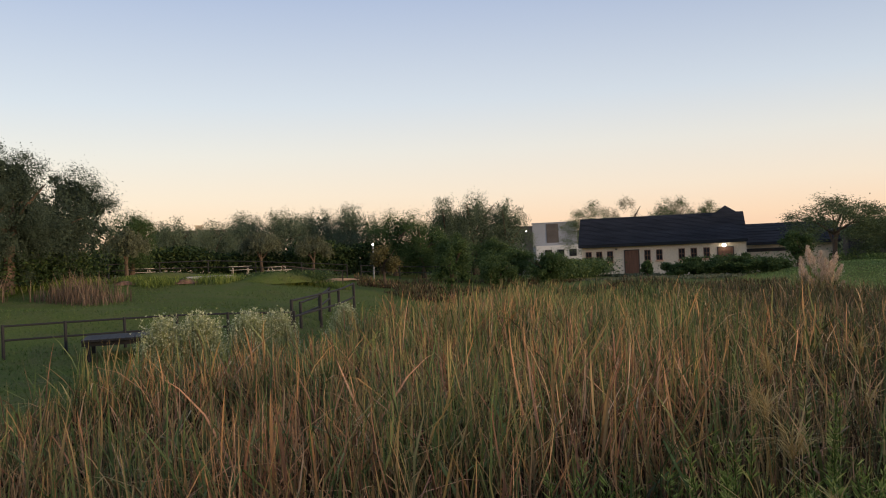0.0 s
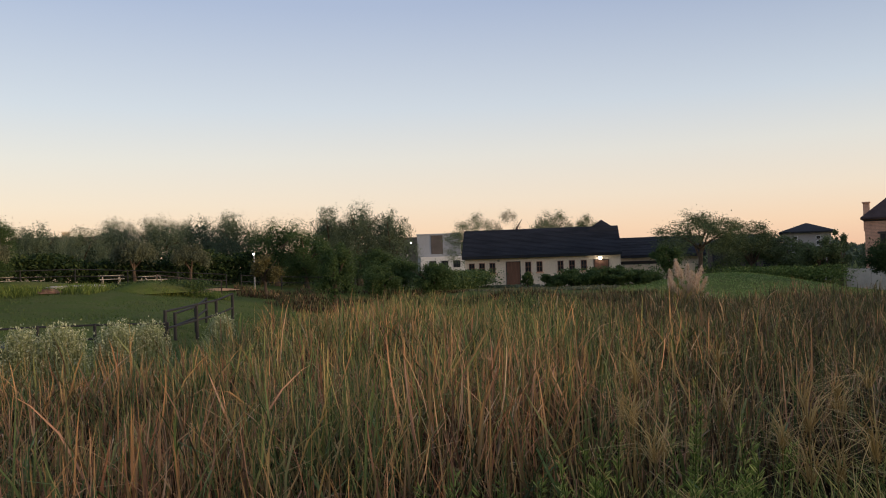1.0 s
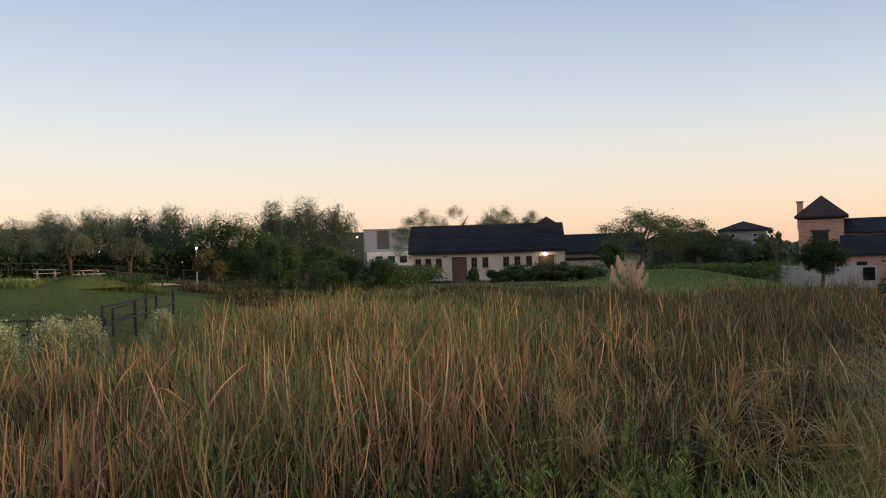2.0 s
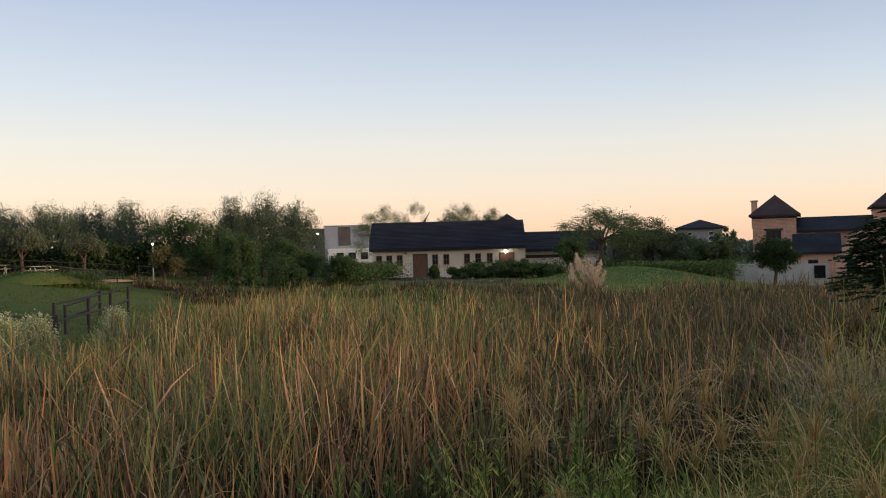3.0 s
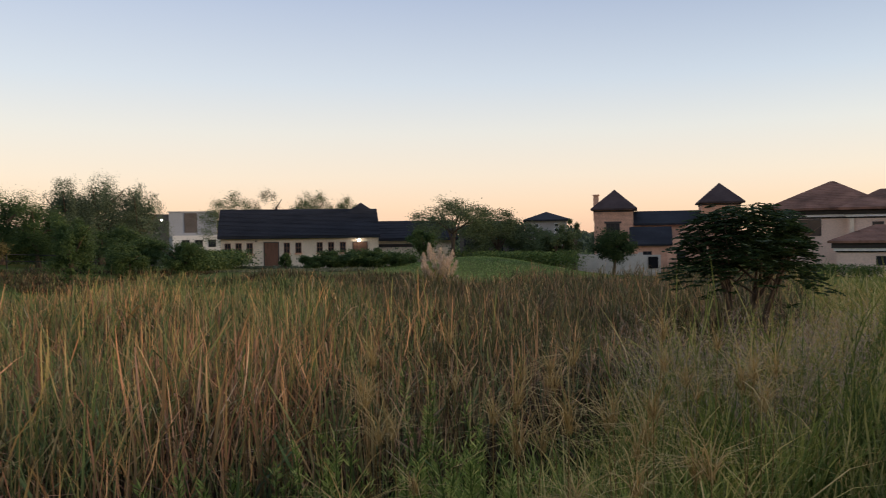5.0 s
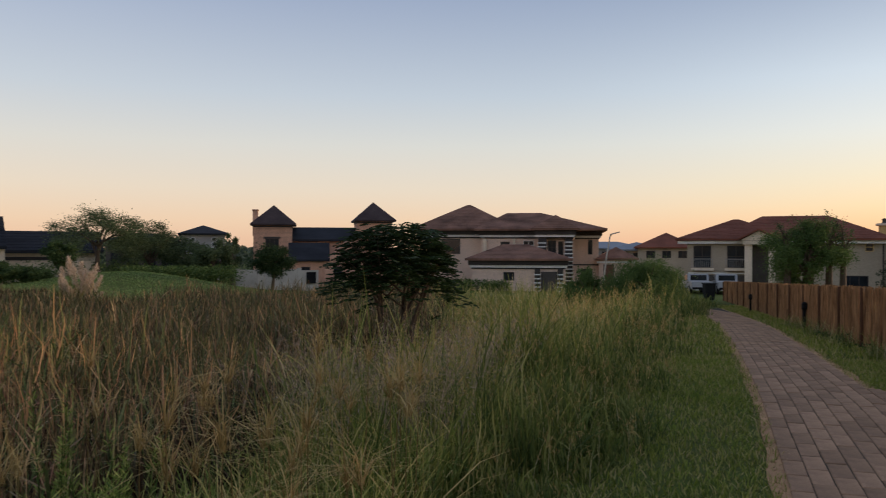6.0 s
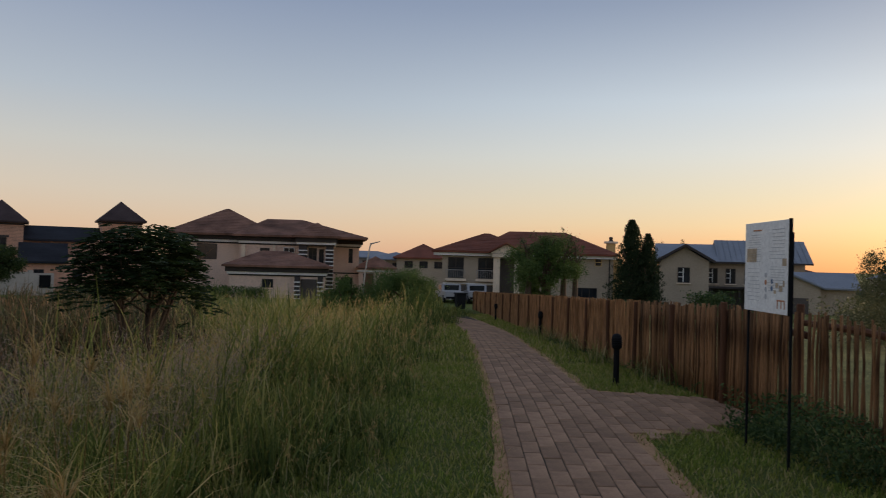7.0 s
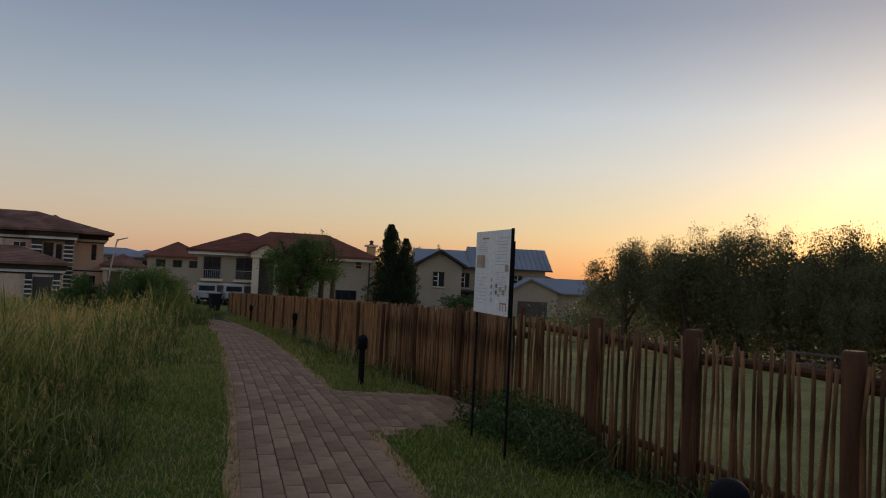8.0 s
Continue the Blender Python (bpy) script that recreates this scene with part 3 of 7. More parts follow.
def sprays(n, h, r, rng):
    """Flat feathery fronds in tiers, each reaching outwards and drooping at its tip, as of a pinnate-leaved tree."""
    fronds, per = n // 44, 44
    th = rng.uniform(0, 2 * math.pi, fronds)
    tier = rng.uniform(0, 1, fronds) ** 0.8
    q = np.sqrt(rng.uniform(0.0, 1.0, fronds)) * np.sqrt(1 - (0.86 * tier) ** 2)
    lop = 1 + 0.10 * np.sin(th * 2 + 0.6) + 0.10 * np.sin(th * 3 + 2)
    foot = np.stack([0.84 * r * q * lop * np.cos(th), 0.84 * r * q * lop * np.sin(th), h * (0.40 + 0.56 * tier - 0.26 * q ** 2.4 + rng.normal(0, 0.04, fronds))], 1)
    az = th + rng.normal(0, 0.8, fronds)
    rise, size = rng.uniform(-0.20, 0.30, fronds), rng.uniform(0.10, 0.20, fronds) * r
    u, v = rng.uniform(0, 1, (fronds, per)), rng.uniform(-1, 1, (fronds, per))
    reach, half = u * size[:, None], v * size[:, None] * 0.5 * np.sin(np.pi * np.clip(0.12 + 0.83 * u, 0, 1))
    ca, sa = np.cos(az)[:, None], np.sin(az)[:, None]
    p = np.stack([foot[:, 0:1] + ca * reach - sa * half, foot[:, 1:2] + sa * reach + ca * half,
                  foot[:, 2:3] + rise[:, None] * reach - 0.22 * u ** 2 * size[:, None] - np.abs(half) * 0.15], -1).reshape(-1, 3)
    way = np.stack([ca * 0.6 - sa * np.sign(v), sa * 0.6 + ca * np.sign(v), -0.25 + 0 * v], -1).reshape(-1, 3)
    normal = np.repeat(np.stack([-0.4 * np.cos(az), -0.4 * np.sin(az), np.ones(fronds)], 1), per, 0)
    return p, way, normal


def tree(kind, x, y, top, r, leaf, n, seed, label, clear=0.25, bark="bark", name="tree", stems=1, tone=None, group="", sink=0.05, category="tree"):
    rng = np.random.default_rng(seed)
    z0 = land1(x, y) - sink
    h = top - z0
    t = thing(name, pose(x, y, z0), label, category, group)
    np.random.seed(seed)
    normal = None
    if kind == "umbrella":
        p, way, normal = sprays(n, h * (1 - clear), r, rng)
    else:
        p, way = crown_points(kind, n, h * (1 - clear), r, rng)
    p[:, 2] += h * clear
    over = p[:, 2].max() - h
    if over > 0:
        p[:, 2] -= np.clip(p[:, 2] - h * 0.6, 0, None) * over / (p[:, 2].max() - h * 0.6)
    long = leaf * rng.uniform(0.7, 1.5, len(p))
    wide, shade = long * rng.uniform(0.28, 0.5, len(p)), rng.uniform(0.05, 0.80, len(p))
    if kind == "umbrella":
        wide = long * rng.uniform(0.42, 0.62, len(p))
    if kind not in ("umbrella", "acacia", "sparse"):
        # the thick inner foliage that closes the crown, its tones darkened like inner shade
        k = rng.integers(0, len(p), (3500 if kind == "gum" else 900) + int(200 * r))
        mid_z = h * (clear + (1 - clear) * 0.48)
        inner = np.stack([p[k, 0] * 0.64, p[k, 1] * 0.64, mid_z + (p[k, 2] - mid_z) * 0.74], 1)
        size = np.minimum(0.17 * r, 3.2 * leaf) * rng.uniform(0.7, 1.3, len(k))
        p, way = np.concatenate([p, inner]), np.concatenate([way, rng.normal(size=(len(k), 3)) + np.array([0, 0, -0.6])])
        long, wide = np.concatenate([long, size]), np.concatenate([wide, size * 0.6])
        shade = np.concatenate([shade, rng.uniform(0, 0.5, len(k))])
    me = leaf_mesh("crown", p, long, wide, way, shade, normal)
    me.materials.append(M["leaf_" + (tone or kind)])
    new("crown", me).parent = t
    bm = bmesh.new()
    base_r = max(0.035, 0.035 * h)
    for s in range(stems):
        a = rng.uniform(0, 6.28)
        spread = (0.12 if stems == 1 else 0.45) * r
        off = Vector((math.cos(a), math.sin(a), 0))
        fork = Vector((0, 0, 0)) + off * spread * 0.5 + Vector((0, 0, h * max(clear, 0.18)))
        head = off * spread + Vector((0, 0, h * (clear + (1 - clear) * 0.6)))
        rr = base_r / math.sqrt(stems)
        tube([off * rr * 1.2 * (stems > 1), fork * 0.55, fork, (fork + head) / 2 + Vector((0.05 * r, 0, 0)), head], [rr * 1.25, rr, rr * 0.85, rr * 0.6, rr * 0.2], 7, bm)
        for b in range(5 if stems == 1 else 3):
            aa = a + rng.uniform(-2.2, 2.2) if stems > 1 else b * 1.26 + rng.uniform(-0.4, 0.4)
            st = fork.lerp(head, rng.uniform(0.0, 0.6))
            en = Vector((math.cos(aa) * r * 0.75, math.sin(aa) * r * 0.75, h * (clear + (1 - clear) * rng.uniform(0.45, 0.8))))
            tube([st, st.lerp(en, 0.5) + Vector((0, 0, 0.05 * h)), en], [rr * 0.5, rr * 0.3, rr * 0.08], 5, bm)
    part("trunk", bm, M[bark], t)
    return t


TREES_WEST = [
    ("gum", -1.75, 40.0, 8.3, 2.4), ("gum", 0.9, 44.0, 7.2, 3.0), ("gum", -0.4, 41.8, 5.6, 2.5), ("gum", -3.2, 39.0, 6.0, 2.2), ("round", 4.3, 49.8, 5.0, 1.6), ("willow", 7.2, 54.5, 4.8, 1.9),
    ("willow", 10.7, 59.0, 4.8, 2.3), ("willow", 13.3, 60.5, 5.5, 2.6), ("willow", 15.7, 57.9, 5.6, 2.5), ("willow", 18.7, 59.1, 5.9, 2.5),
    ("willow", 20.6, 56.4, 5.8, 2.3), ("round", 21.9, 51.5, 5.2, 2.5), ("round", 22.9, 48.9, 4.2, 2.0),
    ("willow", 26.1, 51.6, 5.95, 1.9), ("willow", 28.0, 50.8, 6.4, 2.2), ("willow", 30.0, 49.7, 5.65, 1.9),
]
WORDS = {
    "gum": "tall grey-green gum tree with a dense dark crown", "round": "leafy dark green round-headed tree on the turf",
    "willow": "grey-green weeping willow with hanging strands", "pale": "small pale olive willow with a soft round crown",
    "yellow": "small yellowing tree with thin foliage", "acacia": "flat-topped thorn tree with feathery layered foliage",
    "sparse": "thin half-bare tree with open twiggy crown",
}
for i, (kind, x, y, top, r) in enumerate(TREES_WEST):
    tree(kind, x, y, top + 0.15, r, 0.072, 22000 if kind == "round" else 30000, 11 + i, WORDS[kind], 0.03, group="trees behind the west lawn")
for i, (x, y, top, r) in enumerate([(3.7, 45.9, 3.9, 1.1), (12.2, 50.5, 3.65, 1.2), (15.3, 49.7, 3.3, 1.05)]):
    tree("pale", x, y, top, r * 1.1, 0.10, 9000, 41 + i, WORDS["pale"], 0.32, "bark", group="small pale willows")
tree("round", 17.0, 41.6, 2.4, 0.95, 0.13, 2200, 51, WORDS["yellow"], 0.25, tone="yellow")
for i, (x, y, top, r) in enumerate([(18.2, 35.6, 3.1, 1.25), (25.0, 43.3, 2.8, 1.6), (26.1, 42.6, 2.2, 1.9), (26.9, 39.9, 1.7, 1.6), (23.5, 40.0, 1.6, 1.3)]):
    tree("round", x, y, top, r, 0.09, 9000, 61 + i, "dense dark green shrub at the edge of the reeds", 0.03, group="shrubs beside the reeds", category="shrub", name="shrub")
for i, (kind, x, y, top, r) in enumerate([("acacia", 57.5, 75.6, 7.1, 3.5), ("sparse", 60.7, 73.0, 7.3, 2.2), ("acacia", 64.5, 69.8, 7.0, 2.5), ("acacia", 67.3, 67.1, 6.5, 2.1),
                                          ("acacia", 54.2, 41.0, 5.3, 3.2), ("acacia", 59.7, 40.2, 4.3, 2.5), ("acacia", 63.0, 38.9, 2.9, 2.3)]):
    tree(kind, x, y, top + (0.5 if x > 56 and y > 60 else 0.1), r * 1.1, 0.125, 22000 if kind == "acacia" else 6000, 71 + i, WORDS[kind], 0.22, "bark", group="thorn trees round the barn")
for i, (x, y, top, r, c) in enumerate([(84.1, 70.9, 4.1, 2.0, 0.3), (47.9, 39.3, 2.25, 1.2, 0.2), (59.2, 33.6, 2.8, 1.8, 0.1), (63.3, 34.3, 3.4, 0.8, 0.1), (54.1, 26.0, 2.1, 1.75, 0.25), (62.0, 37.0, 1.6, 2.2, 0.05)]):
    tree("round", x, y, top, r, 0.15, 7000, 81 + i, WORDS["round"], c, group="garden trees", tone="acacia" if i in (2, 3, 5) else "dark" if i == 4 else "round")
tree("pale", 29.6, -0.45, 1.55, 1.5, 0.050, 24000, 91, "pale green wispy bush in the tall grass", 0.04, tone="bush", name="shrub", category="shrub")
tree("pale", 28.6, 1.5, 1.05, 0.9, 0.055, 7000, 92, "pale green wispy bush in the tall grass", 0.04, tone="bush", name="shrub", category="shrub")
tree("round", 35.4, -6.9, 3.15, 1.8, 0.070, 34000, 93, "feathery green tree leaning over the fence", 0.08, tone="bush")
for i, (x, y, top) in enumerate([(35.0, -6.2, 3.25), (35.2, -7.1, 3.35), (35.7, -7.9, 3.30), (35.5, -8.4, 3.0)]):
    tree("sparse", x, y, top, 0.55, 0.075, 900, 193 + i, "thin leafy shoot rising out of the feathery tree", 0.45, tone="round", name="sapling", category="sapling", group="shoots over the fence")
tree("cypress", 57.0, -18.8, 4.0, 1.35, 0.13, 9000, 294, "dark conical cypress beside a taller one", 0.02, tone="cypress")
tree("cypress", 57.4, -17.7, 5.0, 1.75, 0.13, 18000, 94, "tall dark conical cypress beside a house", 0.02, tone="cypress")
for i, (x, y, top) in enumerate([(66.5, -22.6, 4.3), (67.5, -24.0, 4.6), (68.5, -26.4, 4.5)]):
    tree("sparse", x + 8, y - 2.2, top, 0.9, 0.16, 1500, 95 + 3 * i, WORDS["sparse"], 0.15, tone="yellow", group="thin trees behind the cypress")
for i, (x, y, top, r) in enumerate([(18.9, -13.0, 2.65, 1.35), (17.4, -13.8, 2.95, 1.3), (16.4, -14.9, 3.25, 1.45), (14.8, -15.1, 3.05, 1.35), (13.3, -15.1, 2.95, 1.3), (11.8, -15.0, 2.75, 1.3)]):
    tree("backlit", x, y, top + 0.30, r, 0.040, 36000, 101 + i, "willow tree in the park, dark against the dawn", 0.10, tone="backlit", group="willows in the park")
tree("umbrella", 15.40, 4.60, 2.16, 1.74, 0.066, 48000, 111, "small spreading tree with feathery dark green leaves and many stems", 0.42, stems=7, tone="dark", sink=0.1)


# ---- paved path, verge and lawn ----
def paver_bm():
    bm = bmesh.new()
    a, b, h, e = 0.193, 0.0722, 0.06, 0.006
    low = [bm.verts.new((x, y, -0.02)) for x, y in ((-a, -b), (a, -b), (a, b), (-a, b))]
    mid = [bm.verts.new((x, y, h - e)) for x, y in ((-a, -b), (a, -b), (a, b), (-a, b))]
    top = [bm.verts.new((x, y, h)) for x, y in ((-a + e, -b + e), (a - e, -b + e), (a - e, b - e), (-a + e, b - e))]
    for r0, r1 in ((low, mid), (mid, top)):
        for i in range(4):
            bm.faces.new((r0[i], r0[(i + 1) % 4], r1[(i + 1) % 4], r1[i]))
    bm.faces.new(top)
    return bm


def strip(name, xs, left, right, lift, material, label, category="path", parent=None):
    bm = bmesh.new()
    row = []
    for x in xs:
        y0, y1 = left(x), right(x)
        row.append([bm.verts.new((x, y0 + (y1 - y0) * k / 4, land1(x, y0 + (y1 - y0) * k / 4) + lift)) for k in range(5)])
    for a, b in zip(row, row[1:]):
        for k in range(4):
            bm.faces.new((a[k], a[k + 1], b[k + 1], b[k]))
    ob = part(name, bm, material, parent)
    return tagged(ob, label, category, kind="structure")


def jag(x, s):
    return 0.022 * math.sin(x * 1.3 + s) + 0.012 * math.sin(x * 4.3 + 2 * s)


XS = [-6 + 0.15 * i for i in range(287)]
strip("path_bed", XS, lambda x: path_mid(x) + 0.70 + jag(x, 0.4), lambda x: path_mid(x) - 0.72 + jag(x, 2.1), 0.012, M["soil"], "bare orange soil along the edges of the paved path")

strip("joint_sand", XS, lambda x: path_mid(x) + 0.605, lambda x: path_mid(x) - 0.605, 0.017, M["mud"], "dark sand in the joints of the paving")


def make_pavers():
    walk_ = new("pavement")
    tagged(walk_, "reddish-brown brick pavers laid lengthwise in running bond", "path", kind="structure")
    me = bpy.data.meshes.new("paver")
    bm = paver_bm()
    bm.to_mesh(me)
    bm.free()
    me.materials.append(M["paver"])
    rng = random.Random(5)
    rest_v, rest_q = [], []
    bv = np.array([v.co[:] for v in me.vertices])
    bq = np.array([list(p.vertices) for p in me.polygons])

    def lay(x, y, az, near):
        z = land1(x, y) + rng.uniform(-0.004, 0.004)
        slope = math.degrees(math.atan2(land1(x + 0.2, y) - land1(x - 0.2, y), 0.4))
        m = pose(x, y, z - 0.035, rng.uniform(-0.7, 0.7), -slope + rng.uniform(-0.5, 0.5), az + rng.uniform(-0.5, 0.5))
        if near:
            o = new("paver", me)
            o.parent = walk_
            o.matrix_world = m
        else:
            mm = np.array(m)
            rest_q.append(bq + lay.count)
            rest_v.append(bv @ mm[:3, :3].T + mm[:3, 3])
            lay.count += len(bv)

    lay.count = 0
    x = -5.8
    row = 0
    while x < 35.5:
        slope = math.degrees(math.atan((path_mid(x + 0.2) - path_mid(x - 0.2)) / 0.4))
        if x > 30:
            slope += (x - 30) * 1.5
        for c in range(8):
            px = x + (0.2 if c % 2 else 0.0) + rng.uniform(-0.006, 0.006)
            py = path_mid(px) + (c - 3.5) * 0.1525 + max(0, px - 30) ** 2 * 0.02
            lay(px, py, slope, 4.2 < px < 16.0)
        x += 0.395
        row += 1
    for c in range(-1, 11):
        yb = -2.80 - 0.1525 * c
        lo, hi = 7.45 + 0.2 * (c > 0) + 0.33 * (c > 3) * (c - 3) * 0.35, 10.15 - 0.09 * c
        px = lo + 0.2 * (c % 2)
        while px < hi:
            lay(px, yb - 0.10 * (px - 9) * 0.9, -5.5, True)
            px += 0.395
    v = np.concatenate(rest_v)
    me2 = quads_mesh("paving", v, np.concatenate(rest_q))
    me2.materials.append(M["paver"])
    o = new("paving", me2)
    o.parent = walk_
    o["kind"] = "stuff"


def branch_bed():
    bm = bmesh.new()
    pts = [(7.1, -2.1), (7.3, -2.5), (7.7, -3.1), (8.2, -3.7), (8.7, -4.4), (9.5, -4.4), (9.8, -3.8), (10.1, -3.2), (10.4, -2.6), (10.6, -2.3)]
    bm.faces.new([bm.verts.new((x, y, land1(x, y) + 0.010)) for x, y in pts])
    bmesh.ops.recalc_face_normals(bm, faces=bm.faces[:])
    if bm.faces[:][0].normal.z < 0:
        bmesh.ops.reverse_faces(bm, faces=bm.faces[:])
    tagged(part("side_path_bed", bm, M["soil"]), "bare soil under the paved branch to the gate", "path", kind="structure")


branch_bed()


def patch(x, y, s):
    return 0.5 + 0.25 * (np.sin(x * s + 1.3 * np.sin(y * s * 0.7)) + np.sin(y * s * 1.3 + 1.7 * np.sin(x * s * 0.6)))


def scatter(n, x0, x1, y0, y1, keep, seed):
    rng = np.random.default_rng(seed)
    x, y = rng.uniform(x0, x1, n), rng.uniform(y0, y1, n)
    ok = keep(x, y)
    return x[ok], y[ok], rng


def mid_of(x):
    return np.where(x < 24, -1.05 - 0.112 * x + 0.0012 * x * x, -3.05 - 0.004 * (x - 24))


def on_branch(x, y):
    return (y < -2.3) & (y > -4.3) & (x > 7.45 + 0.62 * np.clip(-2.75 - y, 0, 2)) & (x < 10.3 - 0.5 * np.clip(-2.6 - y, 0, 2))


def field(name, material, x, y, rng, h, w, lean, label, category, profile="grass", shade=None, droop=0.0, lift=0.0):
    n = len(x)
    base = np.stack([x, y, land(x, y) - 0.02 + lift], 1)
    np.random.seed(int(rng.integers(1, 9999)))
    me = blade_mesh(name, base, h, w, lean, rng.uniform(0, 2 * math.pi, n), rng.uniform(0, 1, n) if shade is None else shade, profile, droop)
    me.materials.append(M[material])
    return tagged(new(name, me), label, category, kind="stuff")


def off_path(x, y):
    d = y - mid_of(x)
    edge = 0.62 + 0.03 * np.sin(x * 3.1) + 0.02 * np.sin(x * 9.3 + 1)
    return (np.abs(d) > edge) & ~on_branch(x, y) & (np.random.default_rng(3).uniform(size=len(x)) < smooth(0.55, 0.95, np.abs(d)) + 0.25)


x, y, rng = scatter(90000, 2.5, 14, -4.6, 0.9, off_path, 21)
field("lawn", "lawn_blade", x, y, rng, rng.uniform(0.03, 0.095, len(x)), rng.uniform(0.006, 0.013, len(x)), rng.uniform(0.1, 0.9, len(x)), "short green mown grass beside the path", "grass")
x, y, rng = scatter(40000, 14, 40, -5.5, 0.2, off_path, 22)
field("lawn", "lawn_blade", x, y, rng, rng.uniform(0.06, 0.15, len(x)), rng.uniform(0.012, 0.022, len(x)), rng.uniform(0.1, 0.9, len(x)), "short green mown grass beside the path", "grass")
park_turf = surface("park_turf", (0.240, 0.205, 0.070), 0.95, 0.30, 0.8, 22, 0.8)
strip("park_lawn", [0.5 + 0.75 * i for i in range(36)], lambda x: -4.75, lambda x: -17.0, 0.006, park_turf, "pale dewy turf of the park beyond the fence", "lawn")
x, y, rng = scatter(64000, 2, 24, -16, -4.6, lambda x, y: x > -y * 0.35, 23)
field("lawn", "dew_lawn", x, y, rng, rng.uniform(0.02, 0.05, len(x)), rng.uniform(0.008, 0.016, len(x)), rng.uniform(0.1, 0.9, len(x)), "dewy park lawn beyond the fence", "grass")
x, y, rng = scatter(5200, 3, 24, -4.75, -3.45, lambda x, y: ~on_branch(x, y) & (y < -3.7 - 0.02 * x + 0.25 * np.sin(x * 2.3)), 24)
field("fence_weeds", "tall_grass", x, y, rng, rng.uniform(0.15, 0.5, len(x)), rng.uniform(0.006, 0.014, len(x)), rng.uniform(0.2, 0.9, len(x)), "ragged green weeds along the foot of the fence", "weeds")


def tufted(x, y):
    return off_path(x, y) & (patch(x, y, 3.1) > 0.55)


x, y, rng = scatter(26000, 2.5, 13, -4.3, 0.9, tufted, 25)
field("lawn_tufts", "lawn_blade", x, y, rng, rng.uniform(0.06, 0.17, len(x)) * patch(x, y, 3.1), rng.uniform(0.005, 0.010, len(x)), rng.uniform(0.3, 1.3, len(x)), "uneven thicker tufts of grass in the mown strip", "grass", "grass", rng.uniform(0, 0.55, len(x)))


# ---- reed bed ----
def polar(n, r0, r1, a0, a1, keep, seed):
    """Places spread evenly over distance and bearing (degrees east of north) from the path's bend."""
    rng = np.random.default_rng(seed)
    r, a = rng.uniform(r0, r1, n), np.radians(rng.uniform(a0, a1, n))
    x, y = r * np.sin(a), r * np.cos(a)
    ok = keep(x, y)
    return x[ok], y[ok], rng


def in_reeds(x, y):
    wob = 0.5 * np.sin(x * 0.9) + 0.35 * np.sin(x * 2.1 + 1)
    near_edge = 3.5 - 0.10 * np.clip(x - 2, 0, 4) + 0.06 * np.clip(x - 6, 0, 10) + 0.22 * np.clip(x - 16, 0, 40) - 0.5 * smooth(4, 8, x) + 0.35 * wob
    thin = np.random.default_rng(5).uniform(size=len(x)) < smooth(-0.2, 1.6, y - near_edge) * 0.9 + 0.1
    return (y > near_edge) & thin & (y < 11.0 + 1.15 * np.clip(x - 0.5, 0, 40) + wob) & (np.hypot(x, y) < 41 + 4 * wob)


def shaded_by_tree(x, y):
    """The growth stays low in the shade of the small tree."""
    shade = 1 - 0.70 * np.exp(-((x - 14.1) ** 2 / 4.0 + (y - 4.35) ** 2 / 1.3))
    return shade * (1 - 0.42 * np.exp(-((x - 12.8) ** 2 / 9.0 + (y - 3.9) ** 2 / 2.2)))


def reed_height(x, y, rng):
    """Stands of uneven height whose tops keep to a gentle plain over the hollow."""
    r = np.hypot(x, y)
    top = 0.76 + 0.34 * smooth(0.5, 4.5, x - 0.12 * y) - 0.009 * r - 0.20 * smooth(5, 12, x - y * 0.2) * smooth(3, 9, r)
    top = top - 0.36 * smooth(12, 30, r) * (1 - 0.5 * smooth(0, 14, x - 1.3 * y))
    h = top - land(x, y) - 0.55 * (1 - patch(x, y, 0.9)) + (0.16 + 0.35 * smooth(25, 38, r)) * (patch(x, y, 2.7) - 0.5)
    h = h * (1 - np.abs(rng.normal(0, 0.15, len(x)))) + np.where(rng.uniform(size=len(x)) < 0.03, rng.uniform(0, 0.4, len(x)), 0)
    return np.clip(h, 0.35, 2.4) * shaded_by_tree(x, y)


def eastern(x, y):
    """How far a place lies in the dull, fallen eastern part of the bed."""
    return smooth(-0.5, 4.5, x - 0.85 * y + 0.8 * np.sin(0.9 * x + 1.3 * y))


def reeds(name, material, n, r0, r1, seed, share, width, far, broken, curl, label, shade_of=None, upright=0.085):
    """Reed leaves from their own feet; most stand straight, some curl over, some are broken and hang."""
    x, y, rng = polar(n, r0, r1, -9, 86, in_reeds, seed)
    if material != "reed_base":
        east = rng.uniform(size=len(x)) < eastern(x, y)
        east = east if material == "reed_dull" else ~east
        x, y = x[east], y[east]
    m, r = len(x), np.hypot(x, y)
    h = reed_height(x, y, rng) * rng.uniform(*share, m)
    bend = np.abs(rng.normal(0, 1, m)) ** 1.6 * curl
    kink = np.where(rng.uniform(size=m) < broken, rng.uniform(0.7, 2.3, m), 0)
    shade = rng.uniform(0, 1, m) if shade_of is None else shade_of(x, y, rng)
    np.random.seed(seed)
    me = bent_mesh(name, np.stack([x, y, land(x, y) - 0.02], 1), h * (1 + 0.10 * bend), (width[0] + (width[1] - width[0]) * rng.uniform(0, 1, m) ** 1.6) * (0.85 + r / far), rng.normal(0.0, upright, m), bend,
                   rng.uniform(0.5, 0.93, m), kink, rng.uniform(0, 6.28, m), shade)
    me.materials.append(M[material])
    tagged(new(name, me), label, "reeds", kind="stuff")


